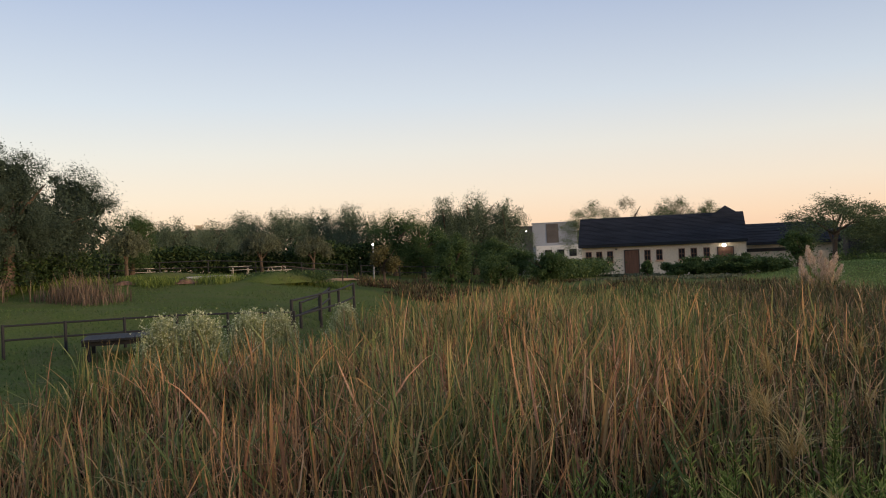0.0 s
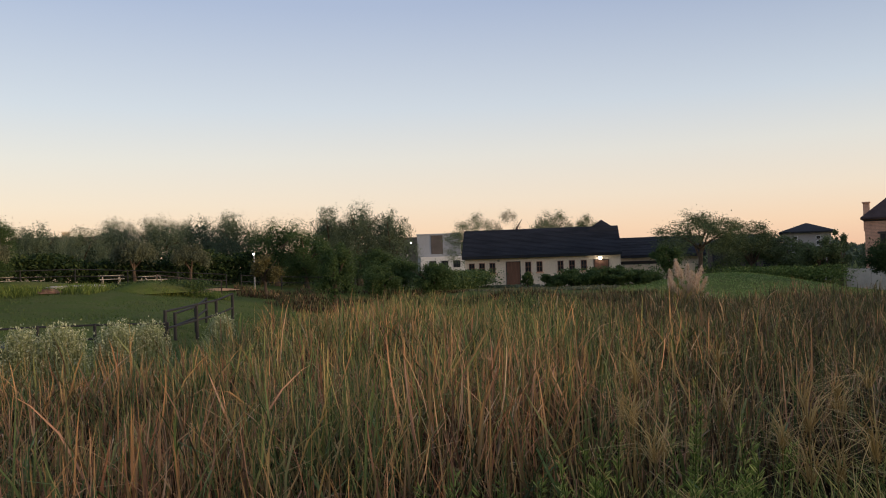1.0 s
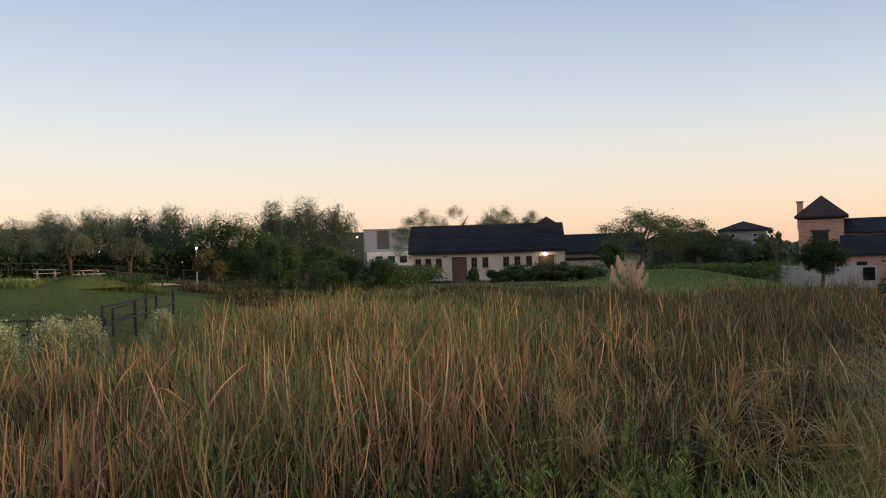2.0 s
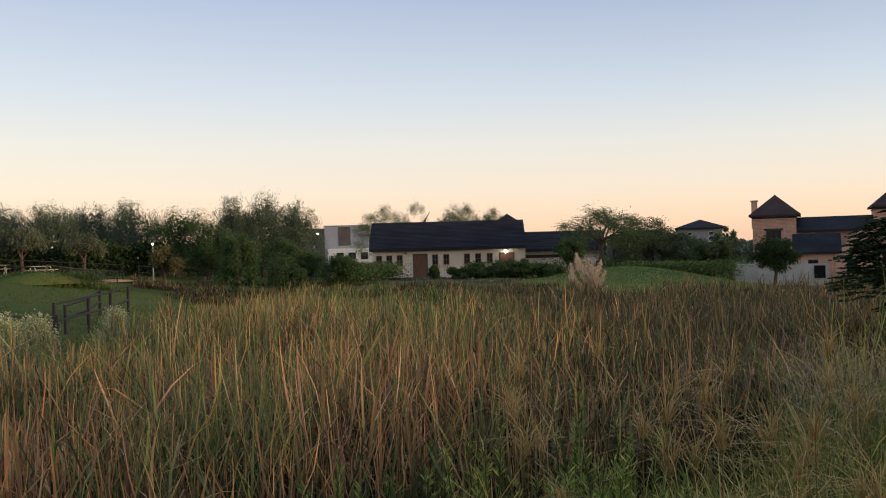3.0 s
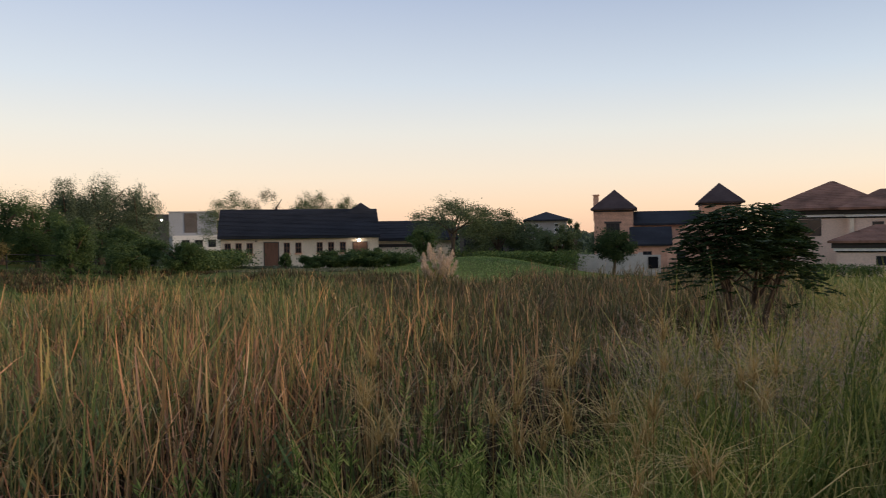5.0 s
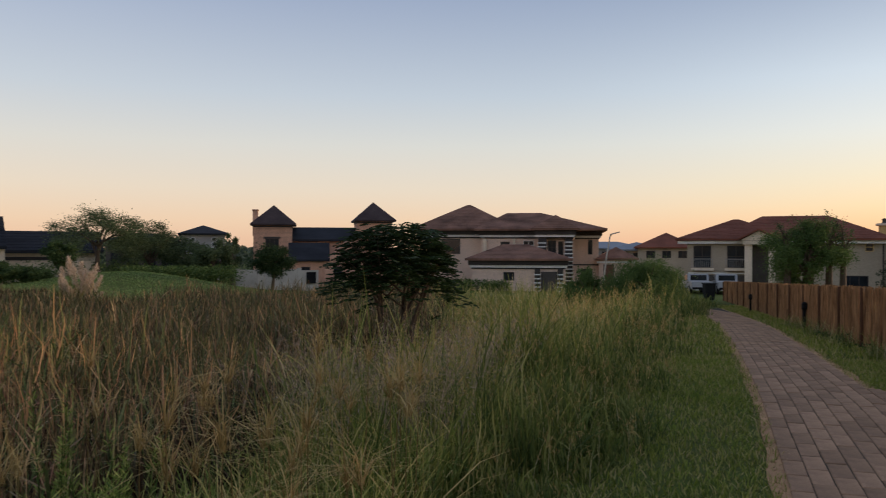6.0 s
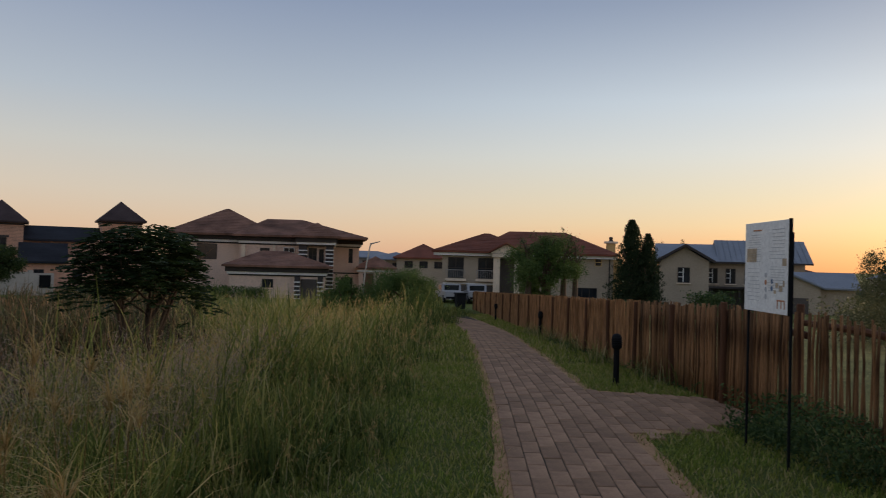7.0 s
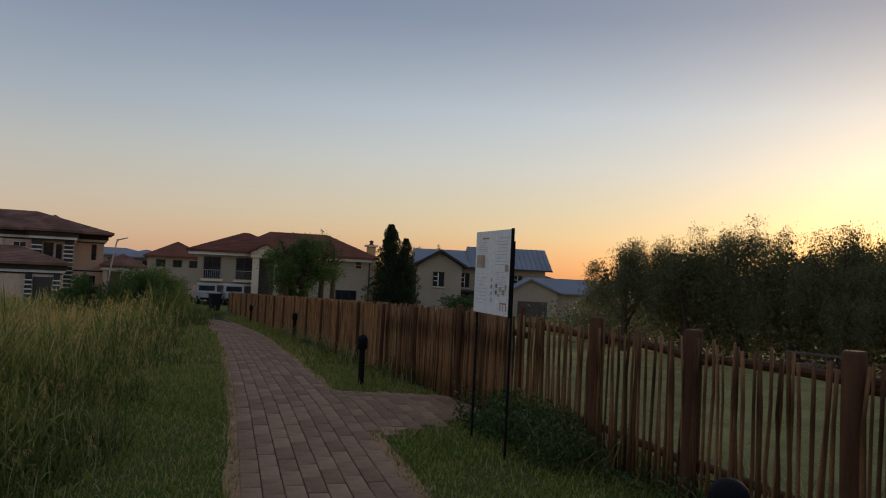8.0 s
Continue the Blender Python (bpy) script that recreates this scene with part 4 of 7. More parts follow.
def stand_shade(x, y, rng):
    """Stands of like colour, greener towards the east."""
    return np.clip(rng.uniform(0, 1, len(x)) * 0.74 + 0.30 * np.clip(patch(x + 40, y, 2.3), 0, 1) - 0.22 * smooth(3, 12, x - 0.35 * y) - 0.06 - 0.10 * smooth(7, 16, np.hypot(x, y)), 0, 1)


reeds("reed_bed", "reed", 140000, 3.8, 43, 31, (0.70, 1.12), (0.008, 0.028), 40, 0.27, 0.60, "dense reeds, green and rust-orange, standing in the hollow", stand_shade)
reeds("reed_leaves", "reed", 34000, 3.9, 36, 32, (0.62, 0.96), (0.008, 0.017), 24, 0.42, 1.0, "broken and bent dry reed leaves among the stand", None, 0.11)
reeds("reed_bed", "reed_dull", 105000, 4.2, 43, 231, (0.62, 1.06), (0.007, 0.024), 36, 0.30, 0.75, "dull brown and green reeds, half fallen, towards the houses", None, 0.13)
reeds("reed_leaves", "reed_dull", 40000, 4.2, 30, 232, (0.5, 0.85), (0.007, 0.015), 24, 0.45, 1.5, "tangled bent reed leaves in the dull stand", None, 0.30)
reeds("reed_stems", "reed_base", 52000, 3.6, 11, 138, (0.38, 0.78), (0.010, 0.022), 22, 0.12, 0.20, "dead brown reed stems under the leaves, coloured darker for the shade there")
reeds("reed_stems", "reed_base", 46000, 9, 26, 38, (0.32, 0.72), (0.014, 0.030), 22, 0.10, 0.25, "dead brown reed stems under the leaves, coloured darker for the shade there")


def in_grass(x, y):
    return (y > 0.75 - 0.115 * x + 0.18 * np.sin(x * 1.7)) & (y < 2.4 + 0.30 * np.sin(x * 1.1) + 0.13 * np.clip(x - 5, 0, 9) + 0.24 * np.clip(x - 14, 0, 60)) & (np.hypot(x - 15.35, y - 4.75) > 0.25)


def verge(x, y):
    """How far into the tall grass a place lies, from its edge along the mown strip."""
    return y - 0.75 + 0.115 * x - 0.18 * np.sin(x * 1.7)


def meadow_height(x, y, rng):
    r = np.hypot(x, y)
    top = 0.70 - 0.022 * np.clip(r - 8, 0, 30) + 0.46 * (patch(x, y, 1.1) - 0.35) + 0.45 * (1 - smooth(0.2, 3.2, y + 0.08 * x)) * smooth(3, 9, r)
    return np.clip((top - land(x, y)) * (1 - np.abs(rng.normal(0, 0.24, len(x)))), 0.2, 1.9) * (0.62 + 0.38 * smooth(2.5, 5.5, r)) * shaded_by_tree(x, y) * (0.28 + 0.72 * smooth(0.0, 1.5, verge(x, y)))


def tussocks(name, count, blades, r0, r1, seed, label, wide=1.0):
    """Grass in tufts: each spreads from its own foot, with its own height and tint."""
    cx, cy, rng = polar(count, r0, r1, 26, 99, in_grass, seed)
    tuft_h = rng.uniform(0.42, 1.15, len(cx)) * (0.75 + 0.5 * patch(cx + 9, cy, 2.1))
    tuft_s = np.clip(rng.uniform(0, 1, len(cx)) ** 1.5 * 0.75 + 0.5 * np.clip(patch(cx, cy + 20, 1.7) - 0.45, 0, 1) + 0.20 * smooth(2.0, 4.0, verge(cx, cy)), 0, 1)
    tuft_s = np.clip(tuft_s - 0.42 * (1 - smooth(0.5, 2.6, verge(cx, cy))), 0, 1)
    lean_az, tuft_l = rng.uniform(0, 6.28, len(cx)), rng.uniform(0.2, 1.0, len(cx))
    k = np.repeat(np.arange(len(cx)), blades)
    r = np.hypot(cx, cy)[k]
    foot = (0.045 + 0.004 * r)
    x, y = cx[k] + rng.normal(0, 1, len(k)) * foot, cy[k] + rng.normal(0, 1, len(k)) * foot
    h = meadow_height(x, y, rng) * tuft_h[k] * rng.uniform(0.55, 1.2, len(k))
    az = np.where(rng.uniform(size=len(k)) < 0.5, lean_az[k] + rng.normal(0, 0.6, len(k)), rng.uniform(0, 6.28, len(k)))
    base = np.stack([x, y, land(x, y) - 0.02], 1)
    np.random.seed(seed)
    me = bent_mesh(name, base, h, rng.uniform(0.005, 0.013, len(k)) * (0.8 + r / 15) * wide, rng.normal(0.0, 0.30, len(k)), rng.uniform(0.1, 2.4, len(k)) * (0.3 + 0.7 * tuft_l[k]),
                   rng.uniform(0.4, 0.9, len(k)), np.where(rng.uniform(size=len(k)) < 0.14, rng.uniform(0.6, 2.0, len(k)), 0), az,
                   np.clip(0.55 * tuft_s[k] + 0.62 * rng.uniform(0, 1, len(k)) ** 1.3, 0, 1))
    me.materials.append(M["tall_grass"])
    tagged(new(name, me), label, "grass", kind="stuff")


tussocks("tall_grass", 3000, 26, 2.4, 42, 33, "tall tussocky meadow grass, green and straw-coloured")
tussocks("tall_grass", 1100, 30, 2.4, 10, 133, "tall tussocky meadow grass, green and straw-coloured")
x, y, rng = polar(3000, 2.6, 22, 40, 98, in_grass, 35)
h = meadow_height(x, y, rng) * 1.12
lean, az = rng.uniform(0.05, 0.5, len(x)), rng.uniform(0, 6.28, len(x))
base = np.stack([x, y, land(x, y)], 1)
np.random.seed(35)
far_ = 0.8 + np.hypot(x, y) / 12
me = blade_mesh("grass_stalks", base, h, 0.0035 * far_, lean, az, rng.uniform(0.6, 1, len(x)), "grass", 0.05)
me.materials.append(M["tall_grass"])
tagged(new("grass_stalks", me), "thin straw-coloured flowering grass stalks", "grass", kind="stuff")
k = np.repeat(np.arange(len(x)), 9)
s = rng.uniform(0.72, 1.0, len(k))
o = (lean * h)[k] * s ** 2
tip = np.stack([x[k] + np.cos(az[k]) * o, y[k] + np.sin(az[k]) * o, base[k, 2] + h[k] * (s - (0.05 + 0.3 * lean[k] ** 2) * s ** 2.5)], 1)
tip += rng.normal(size=tip.shape) * 0.022
me = leaf_mesh("grass_panicles", tip, rng.uniform(0.02, 0.05, len(k)) * far_[k], 0.0045 * far_[k], rng.normal(size=tip.shape) * 0.5 + np.array([0, 0, 1.0]), rng.uniform(0, 1, len(k)))
me.materials.append(M["seed_head"])
tagged(new("grass_panicles", me), "fine straw-coloured seed panicles on the tall grass", "grass", kind="stuff")
x, y, rng = polar(30000, 2.5, 14, 2, 82, lambda x, y: (y > 1.0) & (y < 3.1 + 0.1 * np.sin(3 * x)), 34)
field("undergrowth", "undergrowth", x, y, rng, rng.uniform(0.3, 0.95, len(x)) * (0.8 + 0.5 * smooth(1.0, 3.5, y)), rng.uniform(0.005, 0.013, len(x)), rng.uniform(0.15, 1.0, len(x)), "low tangled green grass under the reeds", "grass", "grass", None, 0.15)
x, y, rng = scatter(52000, -6, 24, 15, 48, lambda x, y: (y > 13 + 1.15 * np.clip(x - 0.5, 0, 40)), 36)
field("meadow", "meadow_blade", x, y, rng, rng.uniform(0.04, 0.11, len(x)), rng.uniform(0.016, 0.034, len(x)), rng.uniform(0.2, 1.0, len(x)), "rough green meadow on the west side", "grass", "grass")
x, y, rng = scatter(9000, -6, 8, 30, 40, lambda x, y: (np.abs(y - 36 + 0.3 * x) < 1.0 + np.sin(x * 1.3)) & (x < 3), 37)
field("dry_reeds", "dry_reed", x, y, rng, rng.uniform(0.5, 1.35, len(x)) * (0.35 + 0.9 * patch(x, y, 2.2)), rng.uniform(0.015, 0.035, len(x)), rng.uniform(0.05, 0.5, len(x)), "dry pinkish-brown reeds along the ditch", "reeds", "reed")
x, y, rng = scatter(16000, -3, 14, 37.5, 43.5, lambda x, y: np.abs(y - 40.6 - 0.6 * np.sin(x * 0.8)) < 0.7 + 0.6 * np.sin(x * 1.9), 39)
field("bank_weeds", "undergrowth", x, y, rng, rng.uniform(0.15, 0.5, len(x)), rng.uniform(0.02, 0.04, len(x)), rng.uniform(0.2, 0.9, len(x)), "ragged green weeds along the ditch bank", "weeds", "grass", rng.uniform(0, 0.45, len(x)))


# ragged tall weeds and grass where the reeds end
x, y, rng = polar(16000, 38, 52, 20, 50, lambda x, y: (patch(x, y, 0.8) > 0.42) & (x > 15.5), 49)
field("rough_growth", "reed_dull", x, y, rng, rng.uniform(0.20, 0.60, len(x)) * (0.4 + 0.7 * patch(x, y, 1.6)), rng.uniform(0.02, 0.05, len(x)), rng.uniform(0.1, 0.7, len(x)), "ragged tall grass and weeds at the far edge of the reeds", "grass", "grass")

# the mown lawn on the knoll by the barn
x, y, rng = scatter(26000, 36, 57, 24, 43, lambda x, y: (np.hypot(x, y) > 42) & (np.hypot(x, y) < 62) & (x > 1.08 * y), 40)
field("lawn", "lawn_far", x, y, rng, rng.uniform(0.06, 0.12, len(x)), rng.uniform(0.05, 0.09, len(x)), rng.uniform(0.1, 0.9, len(x)), "smooth green mown lawn beside the barn", "grass")

# straw and runners that creep over the edges of the paving
x, y, rng = scatter(120000, 2.5, 20, -4.5, 0.9, lambda x, y: (np.abs(np.abs(y - mid_of(x)) - 0.67) < 0.10 * patch(3 * x, y, 2.0)) & ~on_branch(x, y), 47)
field("edge_straw", "straw", x, y, rng, rng.uniform(0.03, 0.09, len(x)), rng.uniform(0.005, 0.010, len(x)), rng.uniform(0.5, 1.2, len(x)), "dry straw-coloured runners along the edge of the paving", "grass")

# pale flowering grass that stands like haze before the small tree
cx, cy, rng = polar(330, 5.5, 15, 66, 84, lambda x, y: (y > 1.2) & (np.hypot(x - 15.35, y - 4.75) > 0.8), 48)
k = np.repeat(np.arange(len(cx)), 5)
x, y = cx[k] + rng.normal(0, 0.06, len(k)), cy[k] + rng.normal(0, 0.06, len(k))
h = np.clip(meadow_height(x, y, rng) * rng.uniform(0.85, 1.2, len(k)), 0.3, 2.0)
lean, az = rng.uniform(0.1, 0.6, len(k)), rng.uniform(0, 6.28, len(k))
base, far_ = np.stack([x, y, land(x, y)], 1), 0.7 + np.hypot(x, y) / 14
np.random.seed(48)
me = blade_mesh("pale_stalks", base, h, 0.0035 * far_, lean, az, rng.uniform(0, 1, len(k)), "grass", 0.05)
me.materials.append(M["haze_panicle"])
tagged(new("pale_stalks", me), "thin pale stalks of flowering grass", "grass", kind="stuff")
k = np.repeat(np.arange(len(x)), 16)
q = rng.uniform(0.66, 1.0, len(k))
o = (lean * h)[k] * q ** 2
tip = np.stack([x[k] + np.cos(az[k]) * o, y[k] + np.sin(az[k]) * o, base[k, 2] + h[k] * (q - (0.05 + 0.3 * lean[k] ** 2) * q ** 2.5)], 1)
tip += rng.normal(size=tip.shape) * 0.045 * (1.05 - q)[:, None] * 4 * 0.6
me = leaf_mesh("pale_panicles", tip, rng.uniform(0.025, 0.06, len(k)) * far_[k], 0.0035 * far_[k], rng.normal(size=tip.shape) * 0.8 + np.array([0, 0, 0.8]), rng.uniform(0, 1, len(k)))
me.materials.append(M["haze_panicle"])
tagged(new("pale_panicles", me), "hazy pinkish-grey seed panicles above the grass", "grass", kind="stuff")


# ---- building parts ----
def window(parent, x, z0, w, h, y, bars=1, cross=0, frame="trim_dark", sill=None, depth=0.10):
    """A framed window on a front wall whose face is at y; the pane stands back in its frame."""
    f = 0.06 if w > 0.5 else 0.045
    bm = box(x, y - 0.05, z0, x + f, y + depth, z0 + h)
    box(x + w - f, y - 0.05, z0, x + w, y + depth, z0 + h, bm=bm)
    box(x + f, y - 0.05, z0, x + w - f, y + depth, z0 + f, bm=bm)
    box(x + f, y - 0.05, z0 + h - f, x + w - f, y + depth, z0 + h, bm=bm)
    win = part("window", bm, M[frame], parent)
    for i in range(bars):
        c = x + w * (i + 1) / (bars + 1)
        part("glazing_bar", box(c - f / 2.5, y - 0.04, z0 + f, c + f / 2.5, y + depth, z0 + h - f), M[frame], win)
    for i in range(cross):
        c = z0 + h * (i + 1) / (cross + 1)
        part("glazing_bar", box(x + f, y - 0.035, c - f / 2.5, x + w - f, y + depth, c + f / 2.5), M[frame], win)
    part("pane", box(x + f, y - 0.015, z0 + f, x + w - f, y - 0.005, z0 + h - f), M["glass"], win)
    if sill:
        part("sill", box(x - 0.08, y - 0.12, z0 - 0.10, x + w + 0.08, y, z0, 0.01), M[sill], win)
    return win


def door(parent, x, z0, w, h, y, material="wood_door", planks=5, name="door"):
    d = part(name, box(x, y - 0.02, z0, x + w, y - 0.006, z0 + h), M[material], parent)
    for i in range(planks):
        part("plank", box(x + w * i / planks + 0.008, y - 0.035, z0, x + w * (i + 1) / planks - 0.008, y - 0.0205, z0 + h), M[material], d)
    bm = box(x - 0.07, y - 0.06, z0, x, y + 0.02, z0 + h + 0.07)
    box(x + w, y - 0.06, z0, x + w + 0.07, y + 0.02, z0 + h + 0.07, bm=bm)
    box(x, y - 0.06, z0 + h, x + w, y + 0.02, z0 + h + 0.07, bm=bm)
    part("door_frame", bm, M["trim_dark"], d)
    return d


def band(parent, name, x0, x1, y, z0, z1, material, out=0.06, label=""):
    return part(name, box(x0, y - out, z0, x1, y + 0.02, z1), M[material], parent, label)


def striped_pillar(parent, x, z0, z1, y, w=0.55):
    """A dark stone pillar with white bands between its courses."""
    p = part("pillar", box(x, y - w, z0, x + w, y, z1), M["trim_dark"], parent, "dark stone pillar with white bands")
    n = int((z1 - z0) / 0.36)
    for i in range(n):
        z = z0 + 0.16 + i * 0.36
        part("band", box(x - 0.05, y - w - 0.05, z, x + w + 0.05, y - 0.0, z + 0.10), M["trim_white"], p)


def shingle_rows(parent, corners, rows, cols, material, seed):
    """Courses of shingles on a roof slope given by its four corners, eave first."""
    rng = random.Random(seed)
    a, b, c, d = [Vector(v) for v in corners]
    n = (b - a).cross(d - a).normalized()
    if n.z < 0:
        n = -n
    bm = bmesh.new()
    for r in range(rows):
        l0, r0 = a.lerp(d, r / rows), b.lerp(c, r / rows)
        l1, r1 = a.lerp(d, min(1, (r + 1.12) / rows)), b.lerp(c, min(1, (r + 1.12) / rows))
        off = 0.5 * (r % 2)
        for k in range(-1, cols):
            s, e = max(0, (k + off + 0.03) / cols), min(1, (k + 1 + off - 0.03) / cols)
            if e - s < 0.2 / cols:
                continue
            lift = 0.024 + rng.uniform(0, 0.016)
            q = [l0.lerp(r0, s) + n * lift, l0.lerp(r0, e) + n * lift, l1.lerp(r1, e) + n * 0.012, l1.lerp(r1, s) + n * 0.012]
            v = [bm.verts.new(p) for p in q] + [bm.verts.new(q[0] - n * lift), bm.verts.new(q[1] - n * lift)]
            bm.faces.new(v[:4])
            bm.faces.new((v[4], v[5], v[1], v[0]))
    ob = part("shingles", bm, M[material], parent)
    ob["kind"] = "stuff"
    return ob


# ---- the long barn with its back wing ----
def build_barn():
    t = thing("barn", pose(41.6, 56.3, 0, 0, 0, -41.7), "long cream plastered barn with a steep black roof and small windows", "house")
    part("wall", box(0, 0, -1.4, 13.5, 5.0, 1.95), M["plaster_cream"], t)
    part("plinth", box(-0.04, -0.06, -1.4, 13.54, 5.04, -0.9), M["plaster_tan"], t)
    part("roof", gable_roof(-0.25, -0.45, 13.6, 5.45, 1.82, 4.2, "x", 0.2), M["roof_slate"], t, "steep black shingle roof")
    shingle_rows(t, [(-0.25, -0.45, 1.84), (13.6, -0.45, 1.84), (13.6, 2.5, 4.22), (-0.25, 2.5, 4.22)], 20, 70, "roof_slate", 3)
    bm = prism([(0, 1.8), (0, 1.82), (2.5, 4.05), (5.0, 1.82), (5.0, 1.8)], 0, 0.12)
    for v in bm.verts:
        v.co = (v.co.y + 13.35, v.co.x, v.co.z)
    part("gable", bm, M["plaster_cream"], t)
    part("cap", hip_roof(10.7, 1.90, 13.62, 3.10, 3.78, 4.80, 0.1, 0.0), M["roof_slate"], t, "small raised cap at the end of the ridge")
    part("eave_board", box(-0.2, -0.40, 1.60, 13.55, -0.30, 1.80), M["trim_dark"], t)
    for zx in (171, 216, 262, 418, 467, 558, 607, 658):
        window(t, (zx - 155) * 0.02006, 0.33, 0.52, 0.92, 0, 1, 1, "wood_door", "brick_wall")
    for zx in (171, 216, 262):
        band(t, "vent", (zx - 155) * 0.02006 + 0.05, (zx - 155) * 0.02006 + 0.45, 0, -0.50, -0.05, "plaster_tan", 0.02)
    door(t, 3.65, -0.95, 1.15, 2.2, 0)
    door(t, 11.25, -0.95, 1.2, 2.15, 0)
    lamp = part("wall_lamp", box(11.62, -0.30, 1.42, 11.86, -0.02, 1.52, 0.02), M["metal_black"], t, "lit floodlight over the door")
    bm = bmesh.new()
    bmesh.ops.create_icosphere(bm, subdivisions=2, radius=0.14, matrix=pose(11.74, -0.34, 1.38))
    part("bulb", bm, M["lamp_on"], lamp)
    bm = box(2.86, -0.22, 1.36, 3.04, -0.02, 1.46, 0.02)
    part("wall_lamp", bm, M["metal_black"], t)
    return t


build_barn()


def build_wing():
    t = thing("stable_wing", pose(54.6, 51.6, 0, 0, 0, -44), "low white outbuilding with a long black roof behind the barn", "house")
    part("wall", box(-1, 0, -1.5, 8.2, 4, 1.7), M["plaster_cream"], t)
    part("roof", gable_roof(-1.4, -0.5, 8.8, 4.5, 1.45, 3.15, "x", 0.2), M["roof_slate"], t)
    shingle_rows(t, [(-1.4, -0.5, 1.47), (8.8, -0.5, 1.47), (8.8, 2.0, 3.17), (-1.4, 2.0, 3.17)], 7, 36, "roof_slate", 4)
    band(t, "dark_band", 0.2, 4.6, 0, 0.65, 0.95, "trim_dark", 0.03)
    window(t, 5.4, 0.1, 0.8, 0.9, 0, 1, 1)
    w = thing("garden_wall", pose(53.2, 44.3, 0, 0, 0, -46), "low cream garden wall with stepped top", "wall")
    part("panel", box(0, 0, -1.3, 1.4, 0.3, 0.95, 0.02), M["plaster_cream"], w)
    part("panel", box(1.4, 0.02, -1.3, 2.8, 0.28, 0.62, 0.02), M["plaster_cream"], w)
    part("coping", box(-0.05, -0.05, 0.95, 1.45, 0.35, 1.05, 0.01), M["plaster_white"], w)


build_wing()


# ---- brick house with two towers ----
def build_tower_house():
    t = thing("tower_house", pose(66.85, 34.05, 0, 0, 0, -66) @ Matrix.Diagonal((0.84, 1, 0.95, 1)), "orange brick house with two square towers and dark pointed roofs", "house")
    for x0, x1, zt, za in ((0.0, 4.2, 4.2, 6.15), (11.4, 15.3, 4.65, 6.55)):
        tw = part("tower", box(x0, 0, -2.2, x1, 4.2, zt), M["brick_wall"], t, "square orange brick tower")
        part("roof", hip_roof(x0 - 0.35, -0.35, x1 + 0.45, 4.6, zt, za, 0.16, 0.0), M["roof_dark"], tw, "dark brown pyramid roof")
        part("eave", box(x0 - 0.06, -0.06, zt - 0.34, x1 + 0.06, 4.26, zt - 0.20), M["trim_dark"], tw)
        bm = bmesh.new()
        for k in range(44):
            z = -1.4 + k * 0.125
            box(x0 - 0.006, -0.008, z, x1 + 0.006, 0.0, z + 0.012, bm=bm)
        o = part("brick_course", bm, M["trim_dark"], tw)
        o["kind"] = "stuff"
    ch = part("chimney", box(-0.12, 0.6, 3.0, 0.45, 1.2, 5.5, 0.02), M["brick_wall"], t)
    part("cap", box(-0.2, 0.5, 5.5, 0.53, 1.3, 5.62, 0.02), M["brick_wall"], ch)
    window(t, 1.3, 1.6, 1.45, 1.15, 0, 2, 0, "trim_dark")
    band(t, "lintel", 1.1, 2.95, 0, 2.75, 2.92, "trim_dark", 0.09)
    band(t, "lintel", 12.4, 13.8, 0, 2.75, 2.92, "trim_dark", 0.09)
    window(t, 12.6, 1.6, 1.0, 1.15, 0, 1, 0, "trim_dark")
    part("wall", box(4.2, 0.8, -2.2, 11.4, 4.0, 2.75), M["brick_wall"], t)
    part("roof", gable_roof(4.2, 0.3, 11.4, 5.3, 2.7, 3.95, "x", 0.18), M["roof_slate"], t, "long black roof between the towers")
    part("roof", gable_roof(3.8, -3.2, 8.2, 0.9, 0.75, 2.35, "x", 0.18), M["roof_slate"], t, "lower black lean roof")
    part("wall", box(4.2, -2.8, -2.2, 8.0, 0.7, 0.75), M["brick_wall"], t)
    part("gable", prism([(7.6, -2.2), (12.6, -2.2), (12.6, 1.3), (10.6, 3.0), (7.6, 0.5)], -3.0, -0.4), M["brick_wall"], t)
    window(t, 8.6, -0.6, 0.9, 0.7, -3.0, 1, 0)
    window(t, 5.2, -0.3, 0.9, 0.35, -2.8, 1, 0)
    w = thing("boundary_wall", pose(60.0, 32.0, 0, 0, 0, -50), "white plastered boundary wall with a gate and piers", "wall")
    for i in range(4):
        part("panel", box(0.2 + i * 1.75, 0, -2.0, 1.75 + i * 1.75, 0.22, -0.10 - 0.10 * (i % 2)), M["concrete"], w)
        part("pier", box(-0.1 + i * 1.75, -0.06, -2.0, 0.2 + i * 1.75, 0.28, 0.02), M["concrete"], w)
    g = part("gate", box(5.9, -0.09, -1.35, 6.75, -0.064, -0.35), M["metal_black"], w, "dark slatted gate")
    lamp = thing("gate_lamp", pose(61.2, 34.6, 0.0), "small lit lantern on a gate pier", "lamp")
    part("pier", box(-0.2, -0.2, -1.9, 0.2, 0.2, 0.25), M["plaster_white"], lamp)
    bm = bmesh.new()
    bmesh.ops.create_icosphere(bm, subdivisions=2, radius=0.07, matrix=pose(-0.1, -0.1, 0.42))
    part("bulb", bm, M["lamp_dim"], lamp)
    part("stem", box(-0.04, -0.04, 0.25, 0.04, 0.04, 0.4), M["metal_black"], lamp)


build_tower_house()


